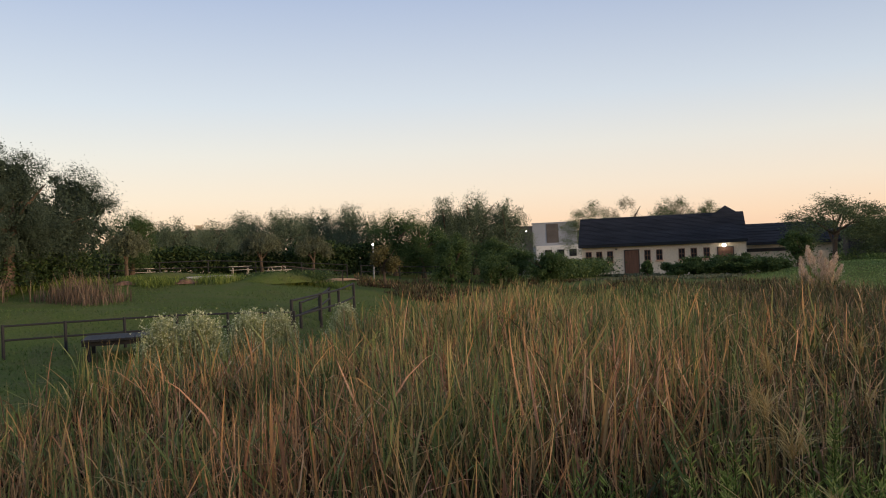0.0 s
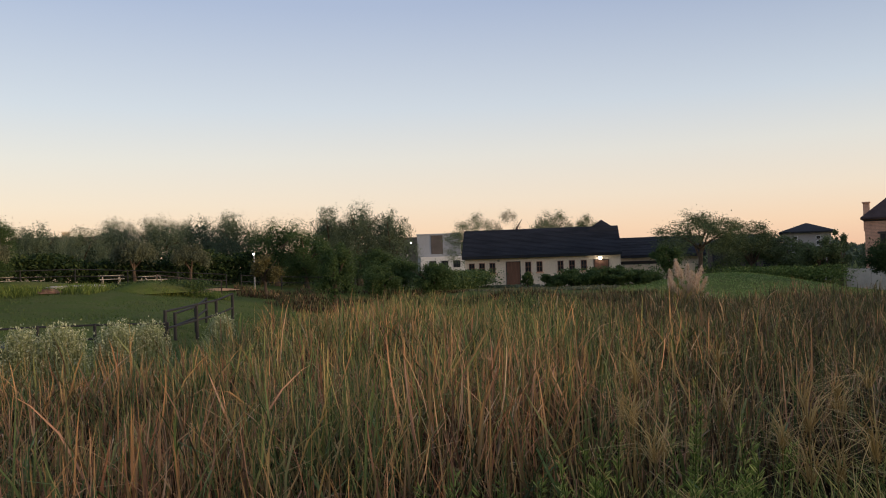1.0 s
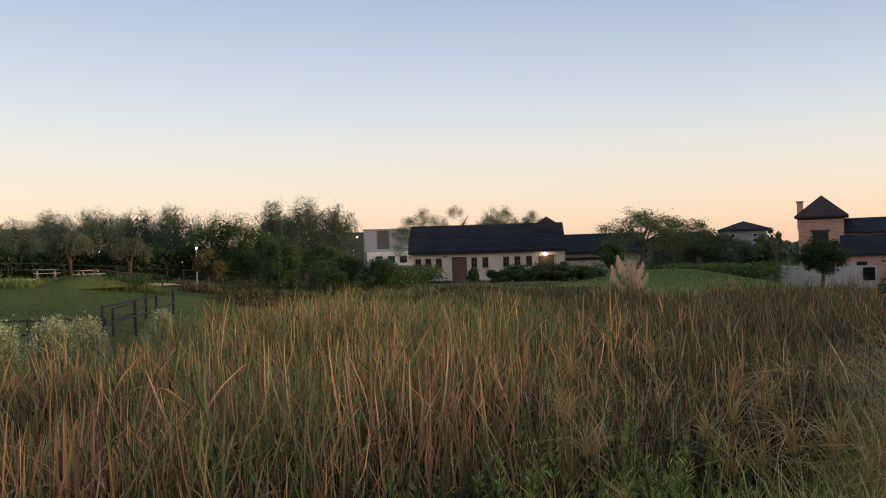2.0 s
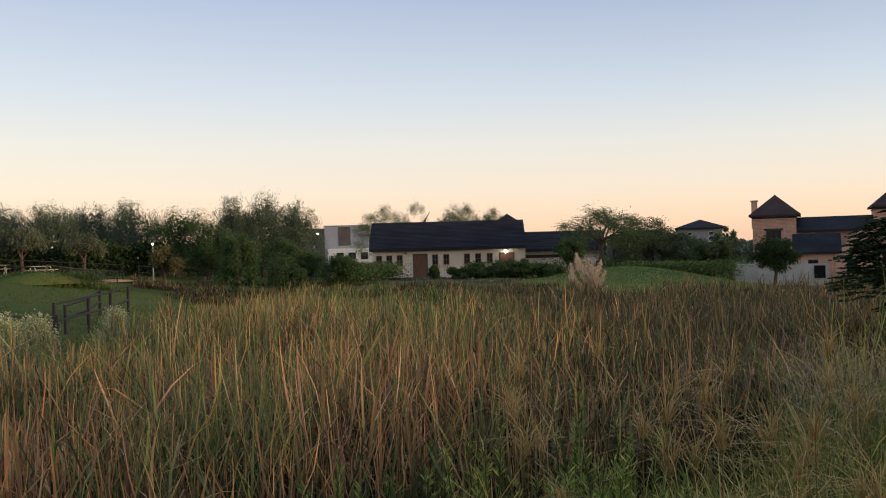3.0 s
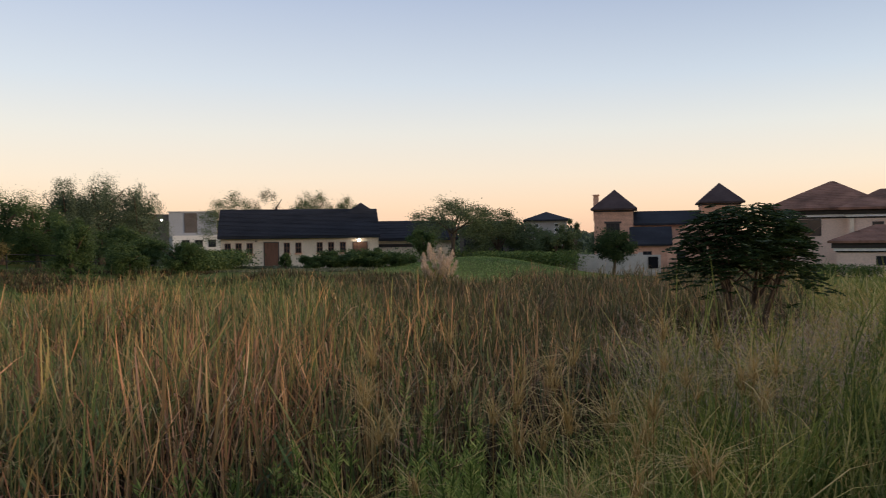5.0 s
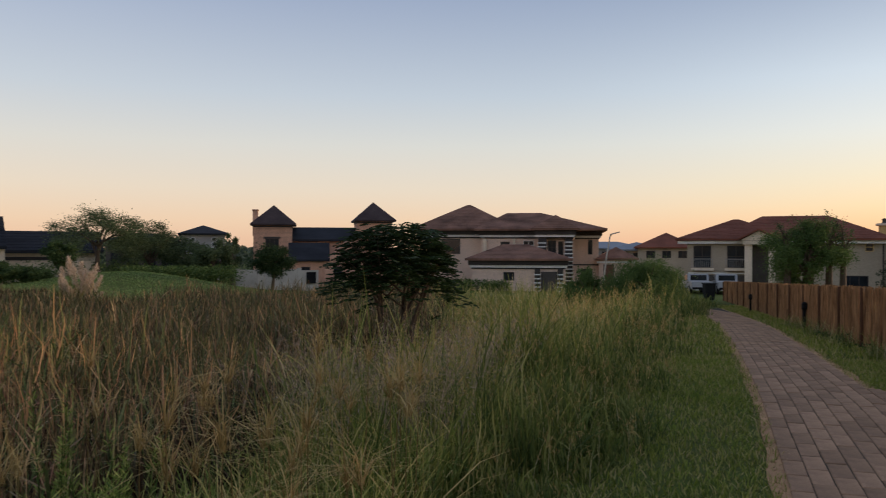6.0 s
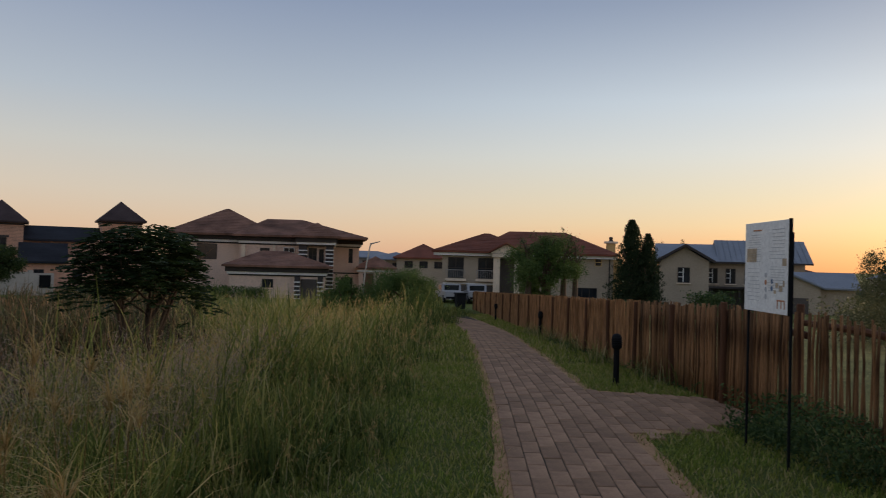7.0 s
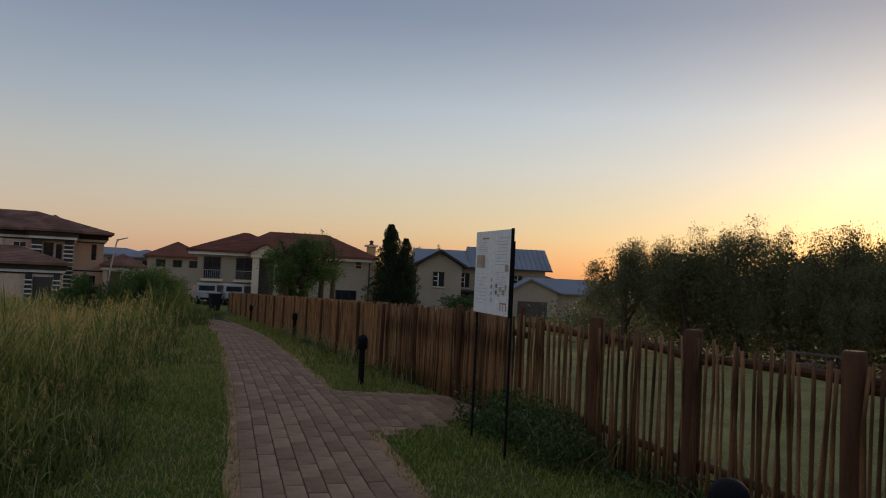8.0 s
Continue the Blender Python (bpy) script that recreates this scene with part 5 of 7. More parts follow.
def build_far_house():
    t = thing("grey_house", pose(80.4, 50.6, 0, 0, 0, -58), "grey two-storey house with a dark hipped roof", "house")
    part("wall", box(0.6, 0, -2.4, 5.4, 6, 3.35), M["plaster_grey"], t)
    part("roof", hip_roof(0.2, -0.5, 5.9, 6.5, 3.45, 4.45, 0.15), M["roof_slate"], t)
    for x in (1.6, 3.9):
        for z in (2.9, 2.35, 1.8):
            window(t, x, z - 0.35, 0.5, 0.42, 0, 0, 0, "frame_white")
    band(t, "balcony", 0.4, 5.6, -0.1, 1.0, 1.25, "plaster_white", 0.5)
    band(t, "opening", 1.2, 4.8, 0, -1.0, 0.6, "wall_dark", 0.02)
    part("wall", box(-7.5, 1.5, -2.4, 0.2, 7, 2.6), M["wall_dark"], t)
    part("roof", hip_roof(-8.0, 1.0, 0.55, 7.4, 2.6, 3.5, 0.15), M["roof_slate"], t)
    for i in range(4):
        window(t, -7.0 + i * 1.8, -0.4, 1.2, 1.8, 1.5, 1, 0, "trim_dark")


build_far_house()


def build_white_block():
    t = thing("white_building", pose(60.6, 97.6, 0, 0, 0, -37), "pale grey modern building with flat roofs behind the trees", "house")
    part("wall", box(2.4, 0, -2, 8.6, 8, 5.4), M["plaster_blue"], t)
    part("wall", box(-2.5, 1.5, -2, 2.4, 8, 5.2), M["plaster_taupe"], t)
    part("parapet", box(2.3, -0.1, 5.4, 8.7, 8.1, 5.55), M["plaster_blue"], t)
    band(t, "cladding", 4.4, 6.1, 0, 2.6, 5.3, "wall_dark", 0.05)
    part("wall", box(3.0, -2.5, -2, 9.6, 0, 2.2), M["plaster_white"], t)
    for i in range(3):
        window(t, 4.2 + i * 1.7, 0.6, 1.0, 1.0, -2.5, 1, 0)
    lamp = thing("street_lamp", pose(44.5, 70.4, land1(44.5, 70.4)), "grey street lamp with a lit head", "lamp")
    part("pole", tube([(0, 0, 0), (0, 0, 2.2), (0, 0, 4.6)], [0.07, 0.06, 0.05], 8), M["metal_grey"], lamp)
    part("arm", tube([(0, 0, 4.6), (0.2, 0, 4.75), (0.5, 0, 4.75)], [0.04, 0.04, 0.03], 6), M["metal_grey"], lamp)
    bm = bmesh.new()
    bmesh.ops.create_icosphere(bm, subdivisions=2, radius=0.085, matrix=pose(0.5, 0, 4.68))
    part("bulb", bm, M["lamp_on"], lamp)


build_white_block()


def build_chimney_house():
    t = thing("chimney_house", pose(11.0, 88.0, -0.6, 0, 0, -8), "pale house with a chimney half hidden by trees", "house")
    part("wall", box(-1, 0, -0.5, 6, 6, 4.3), M["plaster_cream"], t)
    part("roof", gable_roof(-1.5, -0.5, 6.5, 6.5, 4.3, 6.0, "x"), M["roof_brown"], t)
    ch = part("chimney", box(3.2, 1.0, 4.5, 3.9, 1.7, 6.35, 0.02), M["plaster_tan"], t)
    part("cap", box(3.1, 0.9, 6.35, 4.0, 1.8, 6.5, 0.02), M["plaster_cream"], ch)


build_chimney_house()


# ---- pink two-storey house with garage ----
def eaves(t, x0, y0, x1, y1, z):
    """Dark fascia, white cornice and a dark strip painted as the shadow below a roof edge at z."""
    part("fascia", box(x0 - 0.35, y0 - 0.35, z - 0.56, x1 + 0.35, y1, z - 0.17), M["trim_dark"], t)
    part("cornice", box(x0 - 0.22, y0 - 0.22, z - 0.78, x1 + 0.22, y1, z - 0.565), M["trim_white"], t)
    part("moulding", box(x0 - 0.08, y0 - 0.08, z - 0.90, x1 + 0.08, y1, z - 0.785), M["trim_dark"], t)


def build_pink_house():
    t = thing("pink_house", pose(75.2, 21.2, 0, 0, 0, -86), "pink plastered two-storey house with brown tiled roofs and striped pillars", "house")
    part("wall", box(1.2, 2.0, -2.6, 9.0, 11, 2.75), M["plaster_pink"], t)
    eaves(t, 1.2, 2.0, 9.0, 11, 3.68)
    r = part("roof", hip_at(-0.5, 1.2, 10.4, 12.2, 3.68, 6.34, 4.65, 4.95, 6.5), M["roof_brown"], t, "brown tiled hipped roof")
    shingle_rows(r, [(-0.5, 1.2, 3.68), (10.4, 1.2, 3.68), (4.95, 6.5, 6.34), (4.65, 6.5, 6.34)], 16, 30, "roof_brown", 1)
    part("wall", box(6.8, 0.6, -2.6, 15.6, 9.4, 2.70), M["plaster_pink"], t)
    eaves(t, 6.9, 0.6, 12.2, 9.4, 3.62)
    r = part("roof", hip_at(6.2, -0.3, 18.9, 10.2, 3.62, 5.38, 8.95, 12.4, 5.0), M["roof_brown"], t, "brown tiled hipped roof")
    shingle_rows(r, [(6.2, -0.3, 3.62), (18.9, -0.3, 3.62), (12.4, 5.0, 5.38), (8.95, 5.0, 5.38)], 14, 34, "roof_brown", 2)
    # right part, set back
    part("wall", box(15.5, 4.0, -2.6, 18.2, 9.3, 2.70), M["plaster_pink"], t)
    eaves(t, 15.9, 4.0, 18.2, 9.3, 3.60)
    window(t, 17.15, 1.15, 0.42, 1.45, 4.0, 0, 1, "trim_dark")
    window(t, 16.45, -1.75, 1.15, 1.45, 4.0, 1, 1, "trim_dark")
    band(t, "string_course", 15.6, 18.22, 4.0, 0.05, 0.18, "trim_dark", 0.05)
    # corner bay with the pillars
    part("wall", box(12.5, -0.9, -2.6, 15.5, 0.6, 2.70), M["plaster_pink"], t)
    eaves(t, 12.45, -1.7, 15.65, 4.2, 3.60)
    r = part("roof", hip_roof(11.8, -2.4, 16.3, 6.4, 3.60, 4.95, 0.16, 4.0), M["roof_brown"], t, "brown tiled roof over the corner bay")
    shingle_rows(r, [(11.8, -2.4, 3.60), (16.3, -2.4, 3.60), (14.06, -0.0, 4.95), (14.04, -0.0, 4.95)], 8, 14, "roof_brown", 3)
    striped_pillar(t, 12.45, 0.6, 2.70, -0.95, 0.75)
    striped_pillar(t, 14.95, -2.2, 2.70, -0.95, 0.70)
    window(t, 13.35, 0.45, 0.75, 2.05, -0.9, 1, 2, "trim_dark")
    window(t, 14.30, 0.6, 0.45, 1.8, -0.9, 0, 0, "trim_dark")
    window(t, 10.9, 1.15, 1.05, 1.35, 0.6, 1, 2, "trim_white")
    window(t, 8.7, 1.3, 0.9, 1.1, 0.6, 0, 0, "trim_dark")
    part("pilaster", box(9.9, 0.3, 0.4, 10.15, 0.6, 2.70), M["plaster_cream"], t)
    part("pilaster", box(7.0, 0.35, 0.4, 7.35, 0.6, 2.70), M["plaster_cream"], t)
    window(t, 2.6, 1.2, 1.9, 1.5, 2.0, 1, 0, "trim_dark")
    # garage wing
    part("wall", box(6.9, -6.8, -2.6, 15.0, 0.5, -0.10), M["plaster_pink"], t)
    eaves(t, 6.9, -6.8, 14.95, 0.5, 0.82)
    r = part("roof", hip_at(6.3, -7.5, 15.6, 0.55, 0.82, 2.10, 9.3, 11.6, -3.4), M["roof_brown"], t, "brown tiled garage roof")
    shingle_rows(r, [(6.3, -7.5, 0.82), (15.6, -7.5, 0.82), (11.6, -3.4, 2.10), (9.3, -3.4, 2.10)], 11, 26, "roof_brown", 4)
    for x in (12.42, 14.40):
        striped_pillar(t, x, -2.2, -0.08, -6.82, 0.46)
    part("garage_door", box(12.95, -6.86, -2.2, 14.35, -6.82, -0.30), M["wall_dark"], t, "dark roller garage door")
    window(t, 9.65, -1.1, 0.95, 0.75, -6.8, 1, 0, "trim_dark")
    # outhouse behind on the far side
    part("wall", box(18.2, 3.0, -2.6, 21.5, 8, 0.6), M["plaster_pink"], t)
    part("cornice", box(18.0, 2.8, 0.30, 21.7, 8.2, 0.50), M["trim_white"], t)
    part("roof", hip_roof(17.9, 2.5, 22.0, 8.5, 0.8, 1.9, 0.14), M["roof_brown"], t)
    door(t, 18.7, -2.0, 0.9, 2.1, 3.0)


build_pink_house()


# ---- tan house with red roof ----
def build_tan_house():
    t = thing("tan_house", pose(75.0, -4.3, 0, 0, 0, -97), "tan two-storey house with a red tiled roof, balconies and garages", "house")
    part("wall", box(0.5, 0, -2.6, 16.5, 9, 2.40), M["plaster_tan"], t)
    r = part("roof", hip_at(-0.5, -0.7, 9.6, 9.7, 2.62, 4.49, 4.4, 4.9, 4.5), M["roof_red"], t, "red tiled hipped roof")
    shingle_rows(r, [(-0.5, -0.7, 2.62), (9.6, -0.7, 2.62), (4.9, 4.5, 4.49), (4.4, 4.5, 4.49)], 14, 28, "roof_red", 5)
    r = part("roof", hip_at(3.0, -0.75, 17.1, 9.8, 2.60, 4.75, 6.9, 12.4, 4.5), M["roof_red"], t, "red tiled hipped roof")
    shingle_rows(r, [(3.0, -0.75, 2.60), (17.1, -0.75, 2.60), (12.4, 4.5, 4.75), (6.9, 4.5, 4.75)], 14, 36, "roof_red", 6)
    part("cornice", box(-0.3, -0.5, 2.18, 16.9, 9.5, 2.44), M["trim_white"], t)
    for x in (1.05, 3.9):
        window(t, x, 0.05, 1.5, 1.95, 0, 1, 1, "trim_dark")
        r = part("balcony_rail", box(x - 0.15, -0.50, 0.78, x + 1.65, -0.45, 0.84), M["metal_grey"], t)
        for k in range(11):
            part("baluster", box(x - 0.13 + k * 0.175, -0.49, 0.0, x - 0.10 + k * 0.175, -0.46, 0.78), M["metal_grey"], r)
        part("balcony", box(x - 0.2, -0.55, -0.22, x + 1.75, 0.0, 0.0), M["plaster_cream"], t)
    band(t, "ledge", 0.6, 5.6, 0, -0.52, -0.40, "trim_white", 0.12)
    # flat dark sheets stand in for the shade inside the open garages
    for x in (1.5, 3.7):
        part("garage_door", box(x, -0.05, -2.3, x + 1.85, -0.01, -0.62), M["wall_dark"], t, "dark sheet painted as the shade inside a garage opening")
    for x in (1.25, 3.42, 5.6):
        part("post", box(x, -0.16, -2.3, x + 0.22, -0.03, -0.55), M["trim_white"], t)
    part("column", box(5.35, -1.5, -2.4, 5.95, -0.9, 2.1), M["plaster_cream"], t)
    part("column", box(7.3, -1.5, -2.4, 7.8, -0.9, 2.1), M["plaster_cream"], t)
    part("porch_beam", box(5.2, -1.7, 2.1, 8.0, 0, 2.42), M["plaster_cream"], t)
    part("roof", gable_roof(4.7, -2.0, 8.3, 3.0, 2.55, 3.5, "y", 0.14), M["roof_red"], t, "small red tiled porch gable")
    part("gable", prism([(5.0, 2.45), (8.0, 2.45), (6.5, 3.3)], -1.7, -1.5), M["plaster_cream"], t)
    part("porch_shade", box(6.0, -0.06, -2.3, 7.3, -0.02, 2.0), M["wall_dark"], t)
    window(t, 14.85, 1.50, 0.65, 0.75, 0, 0, 1, "plaster_yellow")
    window(t, 12.2, 1.5, 0.65, 0.75, 0, 0, 1, "plaster_yellow")
    window(t, 13.0, -1.5, 2.1, 0.95, 0, 2, 0, "trim_dark")
    part("quoin", box(15.9, -0.06, -2.4, 16.56, 0.2, 2.2), M["plaster_tan"], t)
    part("downpipe", tube([(16.2, -0.14, -2.3), (16.2, -0.14, 0), (16.2, -0.14, 2.2)], [0.06, 0.06, 0.06], 6), M["trim_dark"], t)
    ch = part("chimney", box(16.35, 2.6, 1.5, 17.15, 3.4, 3.75, 0.02), M["plaster_yellow"], t, "tan chimney with a crown")
    part("cap", box(16.15, 2.4, 3.75, 17.35, 3.6, 3.95, 0.03), M["plaster_cream"], ch)
    part("pot", tube([(16.75, 3.0, 3.95), (16.75, 3.0, 4.1), (16.75, 3.0, 4.3), (16.75, 3.0, 4.4)], [0.28, 0.16, 0.22, 0.10], 8), M["trim_dark"], ch)
    part("wall", box(16.5, 3.0, -2.6, 17.9, 8, 2.3), M["plaster_yellow"], t, "ochre side wall")


build_tan_house()


# ---- grey-roofed house with garage ----
def build_grey_roof_house():
    t = thing("grey_roofed_house", pose(66.3, -22.8, 0, 0, 0, -107), "tan two-storey house with grey sheet roof and a gabled bay", "house")
    part("wall", box(0.2, 0.0, -2.6, 4.1, 4, 2.15), M["plaster_tan"], t)
    part("gable", prism([(0.2, 2.15), (4.1, 2.15), (2.15, 3.35)], 0.0, 0.25), M["plaster_tan"], t)
    part("roof", gable_roof(-0.2, -0.5, 4.5, 5.5, 2.2, 3.6, "y", 0.14), M["roof_grey"], t)
    part("verge", gable_roof(-0.28, -0.56, 4.58, -0.46, 2.22, 3.62, "y", 0.2), M["trim_dark"], t)
    part("wall", box(4.1, 1.5, -2.6, 11.9, 8, 2.2), M["plaster_tan"], t)
    part("roof", gable_roof(-0.2, 0.7, 5.0, 8.8, 2.2, 3.75, "x", 0.14), M["roof_grey"], t, "grey ribbed sheet roof")
    part("roof", gable_roof(4.9, 0.8, 12.4, 8.9, 2.2, 4.15, "x", 0.14), M["roof_grey"], t, "grey ribbed sheet roof")
    for k in range(16):
        x = 5.1 + k * 0.46
        a, b = Vector((x, 0.85, 2.27)), Vector((x, 4.85, 4.18))
        part("rib", tube([a, a.lerp(b, 0.5), b], [0.025] * 3, 4), M["roof_grey"], t)
    part("gutter", box(4.3, 0.68, 2.05, 12.4, 0.80, 2.19), M["trim_dark"], t)
    for x, w, y in ((1.56, 1.0, 0), (4.15, 0.8, 1.5), (5.6, 0.8, 1.5), (7.1, 0.8, 1.5), (9.0, 0.8, 1.5)):
        win = window(t, x, 0.32, w, 1.3, y, 0, 0, "trim_dark", "plaster_cream")
        bm = box(x + w * 0.42, y - 0.06, 0.40, x + w * 0.50, y - 0.02, 1.55)
        for k in range(1, 3):
            box(x + 0.07, y - 0.058, 0.38 + k * 0.40, x + w * 0.5, y - 0.022, 0.44 + k * 0.40, bm=bm)
        part("glazing_bar", bm, M["frame_white"], win, "white glazing bars")
        if w > 0.9:
            part("curtain", box(x + w * 0.52, y - 0.012, 0.40, x + w - 0.08, y + 0.0, 1.54), M["frame_white"], win, "white curtain behind the glass")
    part("veranda_roof", box(4.1, 0.0, -0.08, 9.0, 1.5, 0.08), M["trim_dark"], t)
    part("veranda_shade", box(4.2, 1.42, -2.4, 9.0, 1.47, -0.1), M["wall_dark"], t)
    for x in (4.3, 6.5, 8.8):
        part("post", box(x, 0.05, -2.5, x + 0.14, 0.2, -0.08), M["trim_dark"], t)
    g = thing("garage", pose(58.3, -28.8, 0, 0, 0, -112), "tan garage with a dark door and grey gabled roof", "house")
    part("wall", box(-0.4, 0, -2.4, 3.4, 6, 0.35), M["plaster_tan"], g)
    part("gable", prism([(-0.4, 0.35), (3.4, 0.35), (1.2, 1.3)], 0.0, 0.25), M["plaster_tan"], g)
    bm = prism([(-0.9, 0.22), (1.2, 1.45), (3.7, 0.36), (3.7, 0.24), (1.2, 1.30), (-0.9, 0.08)], -0.3, 6.4)
    part("verge", bm, M["roof_grey"], g)
    part("roof", gable_roof(1.2, 0.4, 6.2, 6.4, 0.35, 1.5, "x", 0.12), M["roof_grey"], g)
    part("wall", box(3.4, 0.9, -2.4, 5.9, 6, 0.35), M["plaster_tan"], g)
    part("garage_door", box(0.2, -0.05, -2.2, 2.6, -0.01, -0.45), M["wall_dark"], g, "dark roller garage door")
    part("side_wall", box(5.9, 0.5, -2.4, 8.6, 0.75, -0.9), M["plaster_tan"], g)


build_grey_roof_house()


def backdrop_houses():
    specs = [(112.0, 8.5, -88, 10, 1.9, 2.8, "plaster_grey", "roof_grey"), (108.0, 3.0, -90, 7, 1.7, 2.7, "plaster_tan", "roof_grey"), (104.5, -0.6, -92, 7, 2.0, 3.9, "plaster_tan", "roof_red"),
             (150.0, -62.0, -115, 14, 0.6, 2.4, "plaster_grey", "roof_grey"), (128.0, -80.0, -122, 9, 0.6, 1.9, "plaster_cream", "roof_grey"), (112.0, -50.0, -114, 12, 0.9, 2.0, "wall_dark", "roof_brown")]
    for x, y, rz, w, e, top, wall, roof in specs:
        t = thing("house", pose(x, y, 0, 0, 0, rz), "distant house with a hipped roof and pale walls", "house", "distant houses")
        part("wall", box(0, 0, -3, w, 7, e), M[wall], t)
        part("roof", hip_roof(-0.5, -0.5, w + 0.5, 7.5, e, top), M[roof], t)
        for k in range(3):
            window(t, w * (0.15 + 0.28 * k), e - 1.4, 1.1, 0.9, 0, 1, 0)


backdrop_houses()


# ---- fence along the path ----
def fence_y(x):
    return -4.06 - 0.010 * max(0, x - 5) - 0.022 * max(0, x - 12)


def stick(seed, r, h):
    """A peeled pole with a slight bend, its top cut square."""
    rng = random.Random(seed)
    a, b = rng.uniform(-0.012, 0.012), rng.uniform(-0.01, 0.01)
    pts = [(0, 0, 0), (a, b, h * 0.35), (-a * 0.6, b * 1.2, h * 0.7), (a * 0.4, 0, h)]
    bm = tube(pts, [r * rng.uniform(1.0, 1.2), r, r * rng.uniform(0.85, 1.05), r * 0.85], 6)
    return bm


def mesh_of(name, bm, material):
    me = bpy.data.meshes.new(name)
    bm.to_mesh(me)
    bm.free()
    me.materials.append(material)
    for p in me.polygons:
        p.use_smooth = len(p.vertices) == 4
    return me


def build_fence():
    rng = random.Random(8)
    f = thing("pole_fence", pose(0, 0, 0), "brown wooden pole fence, open pickets then closely set poles", "fence")
    post = mesh_of("post", tube([(0, 0, -0.3), (0.004, 0, 0.4), (0, 0.006, 0.9), (0, 0, 1.26), (0, 0, 1.275)], [0.070, 0.068, 0.066, 0.065, 0.056], 12), M["post_wood"])
    xs = [0.6, 1.95, 3.28, 4.68, 5.95, 7.55, 9.15, 10.9, 12.7, 14.5, 16.4, 18.4, 20.5, 22.7, 25.0, 27.4, 30.0, 32.6, 35.4, 38.2, 41.0, 44.0, 47.0, 50.0]
    for x in xs:
        y = fence_y(x)
        o = new("post", post)
        o.parent = f
        slim = 1.0 if x < 7 else 0.6
        o.matrix_world = pose(x, y + (0.05 if x > 8 else 0), land1(x, y), rng.uniform(-1, 1), rng.uniform(-1.5, 1.5), rng.uniform(0, 360)) @ Matrix.Diagonal((slim, slim, 0.95 if 8 < x < 9.5 else 0.90 if x > 9.5 else 1.0, 1))
    for i, (a, b) in enumerate(zip(xs, xs[1:])):
        for z in ((0.30, 1.085) if b < 8 else (0.28, 0.98)):
            dz = rng.uniform(-0.03, 0.03)
            off = -0.055
            p0 = Vector((a - 0.12, fence_y(a) + off, land1(a, fence_y(a)) + z + dz))
            p1 = Vector((b + 0.12, fence_y(b) + off, land1(b, fence_y(b)) + z - dz))
            part("rail", tube([p0, p0.lerp(p1, 0.4) + Vector((0, 0.01, 0.015)), p1], [0.036, 0.033, 0.030], 8), M["post_wood"], f)
    kinds = [mesh_of("picket", stick(s, 0.0118, 1.15), M["pole_wood"]) for s in range(7)]
    dense = [mesh_of("picket", stick(20 + s, 0.0145, 1.14), M["pole_wood"]) for s in range(7)]
    arrays = []
    for me in dense:
        arrays.append((np.array([v.co[:] for v in me.vertices]), [tuple(p.vertices) for p in me.polygons if len(p.vertices) == 4]))
    x, made, count = 0.7, 0, 0
    vs, qs = [], []
    while x < 50:
        open_part = x < 7.6
        y = fence_y(x) + (0.045 if open_part else 0.02)
        tilt = rng.uniform(-2.2, 2.2) if open_part else rng.uniform(-0.9, 0.9)
        size = rng.uniform(0.965, 1.025)
        m = pose(x, y + rng.uniform(-0.008, 0.008), land1(x, y) + (0.05 if open_part else 0.02), rng.uniform(-1, 1), tilt, rng.uniform(0, 360)) @ Matrix.Diagonal((rng.uniform(0.8, 1.25),) * 2 + (size, 1))
        if made < 300:
            o = new("picket", rng.choice(kinds if open_part else dense))
            o.parent = f
            o.matrix_world = m
            made += 1
        else:
            bv, bq = rng.choice(arrays)
            mm = np.array(m)
            vs.append(bv @ mm[:3, :3].T + mm[:3, 3])
            qs.append(np.array(bq) + count)
            count += len(bv)
        gap = rng.uniform(0.038, 0.072) if open_part else rng.uniform(0.022, 0.032)
        if not open_part and rng.random() < 0.02:
            gap += 0.05
        x += gap
    me = quads_mesh("paling", np.concatenate(vs), np.concatenate(qs))
    me.materials.append(M["pole_wood"])
    o = new("paling", me)
    o.parent = f
    o["kind"] = "stuff"


build_fence()


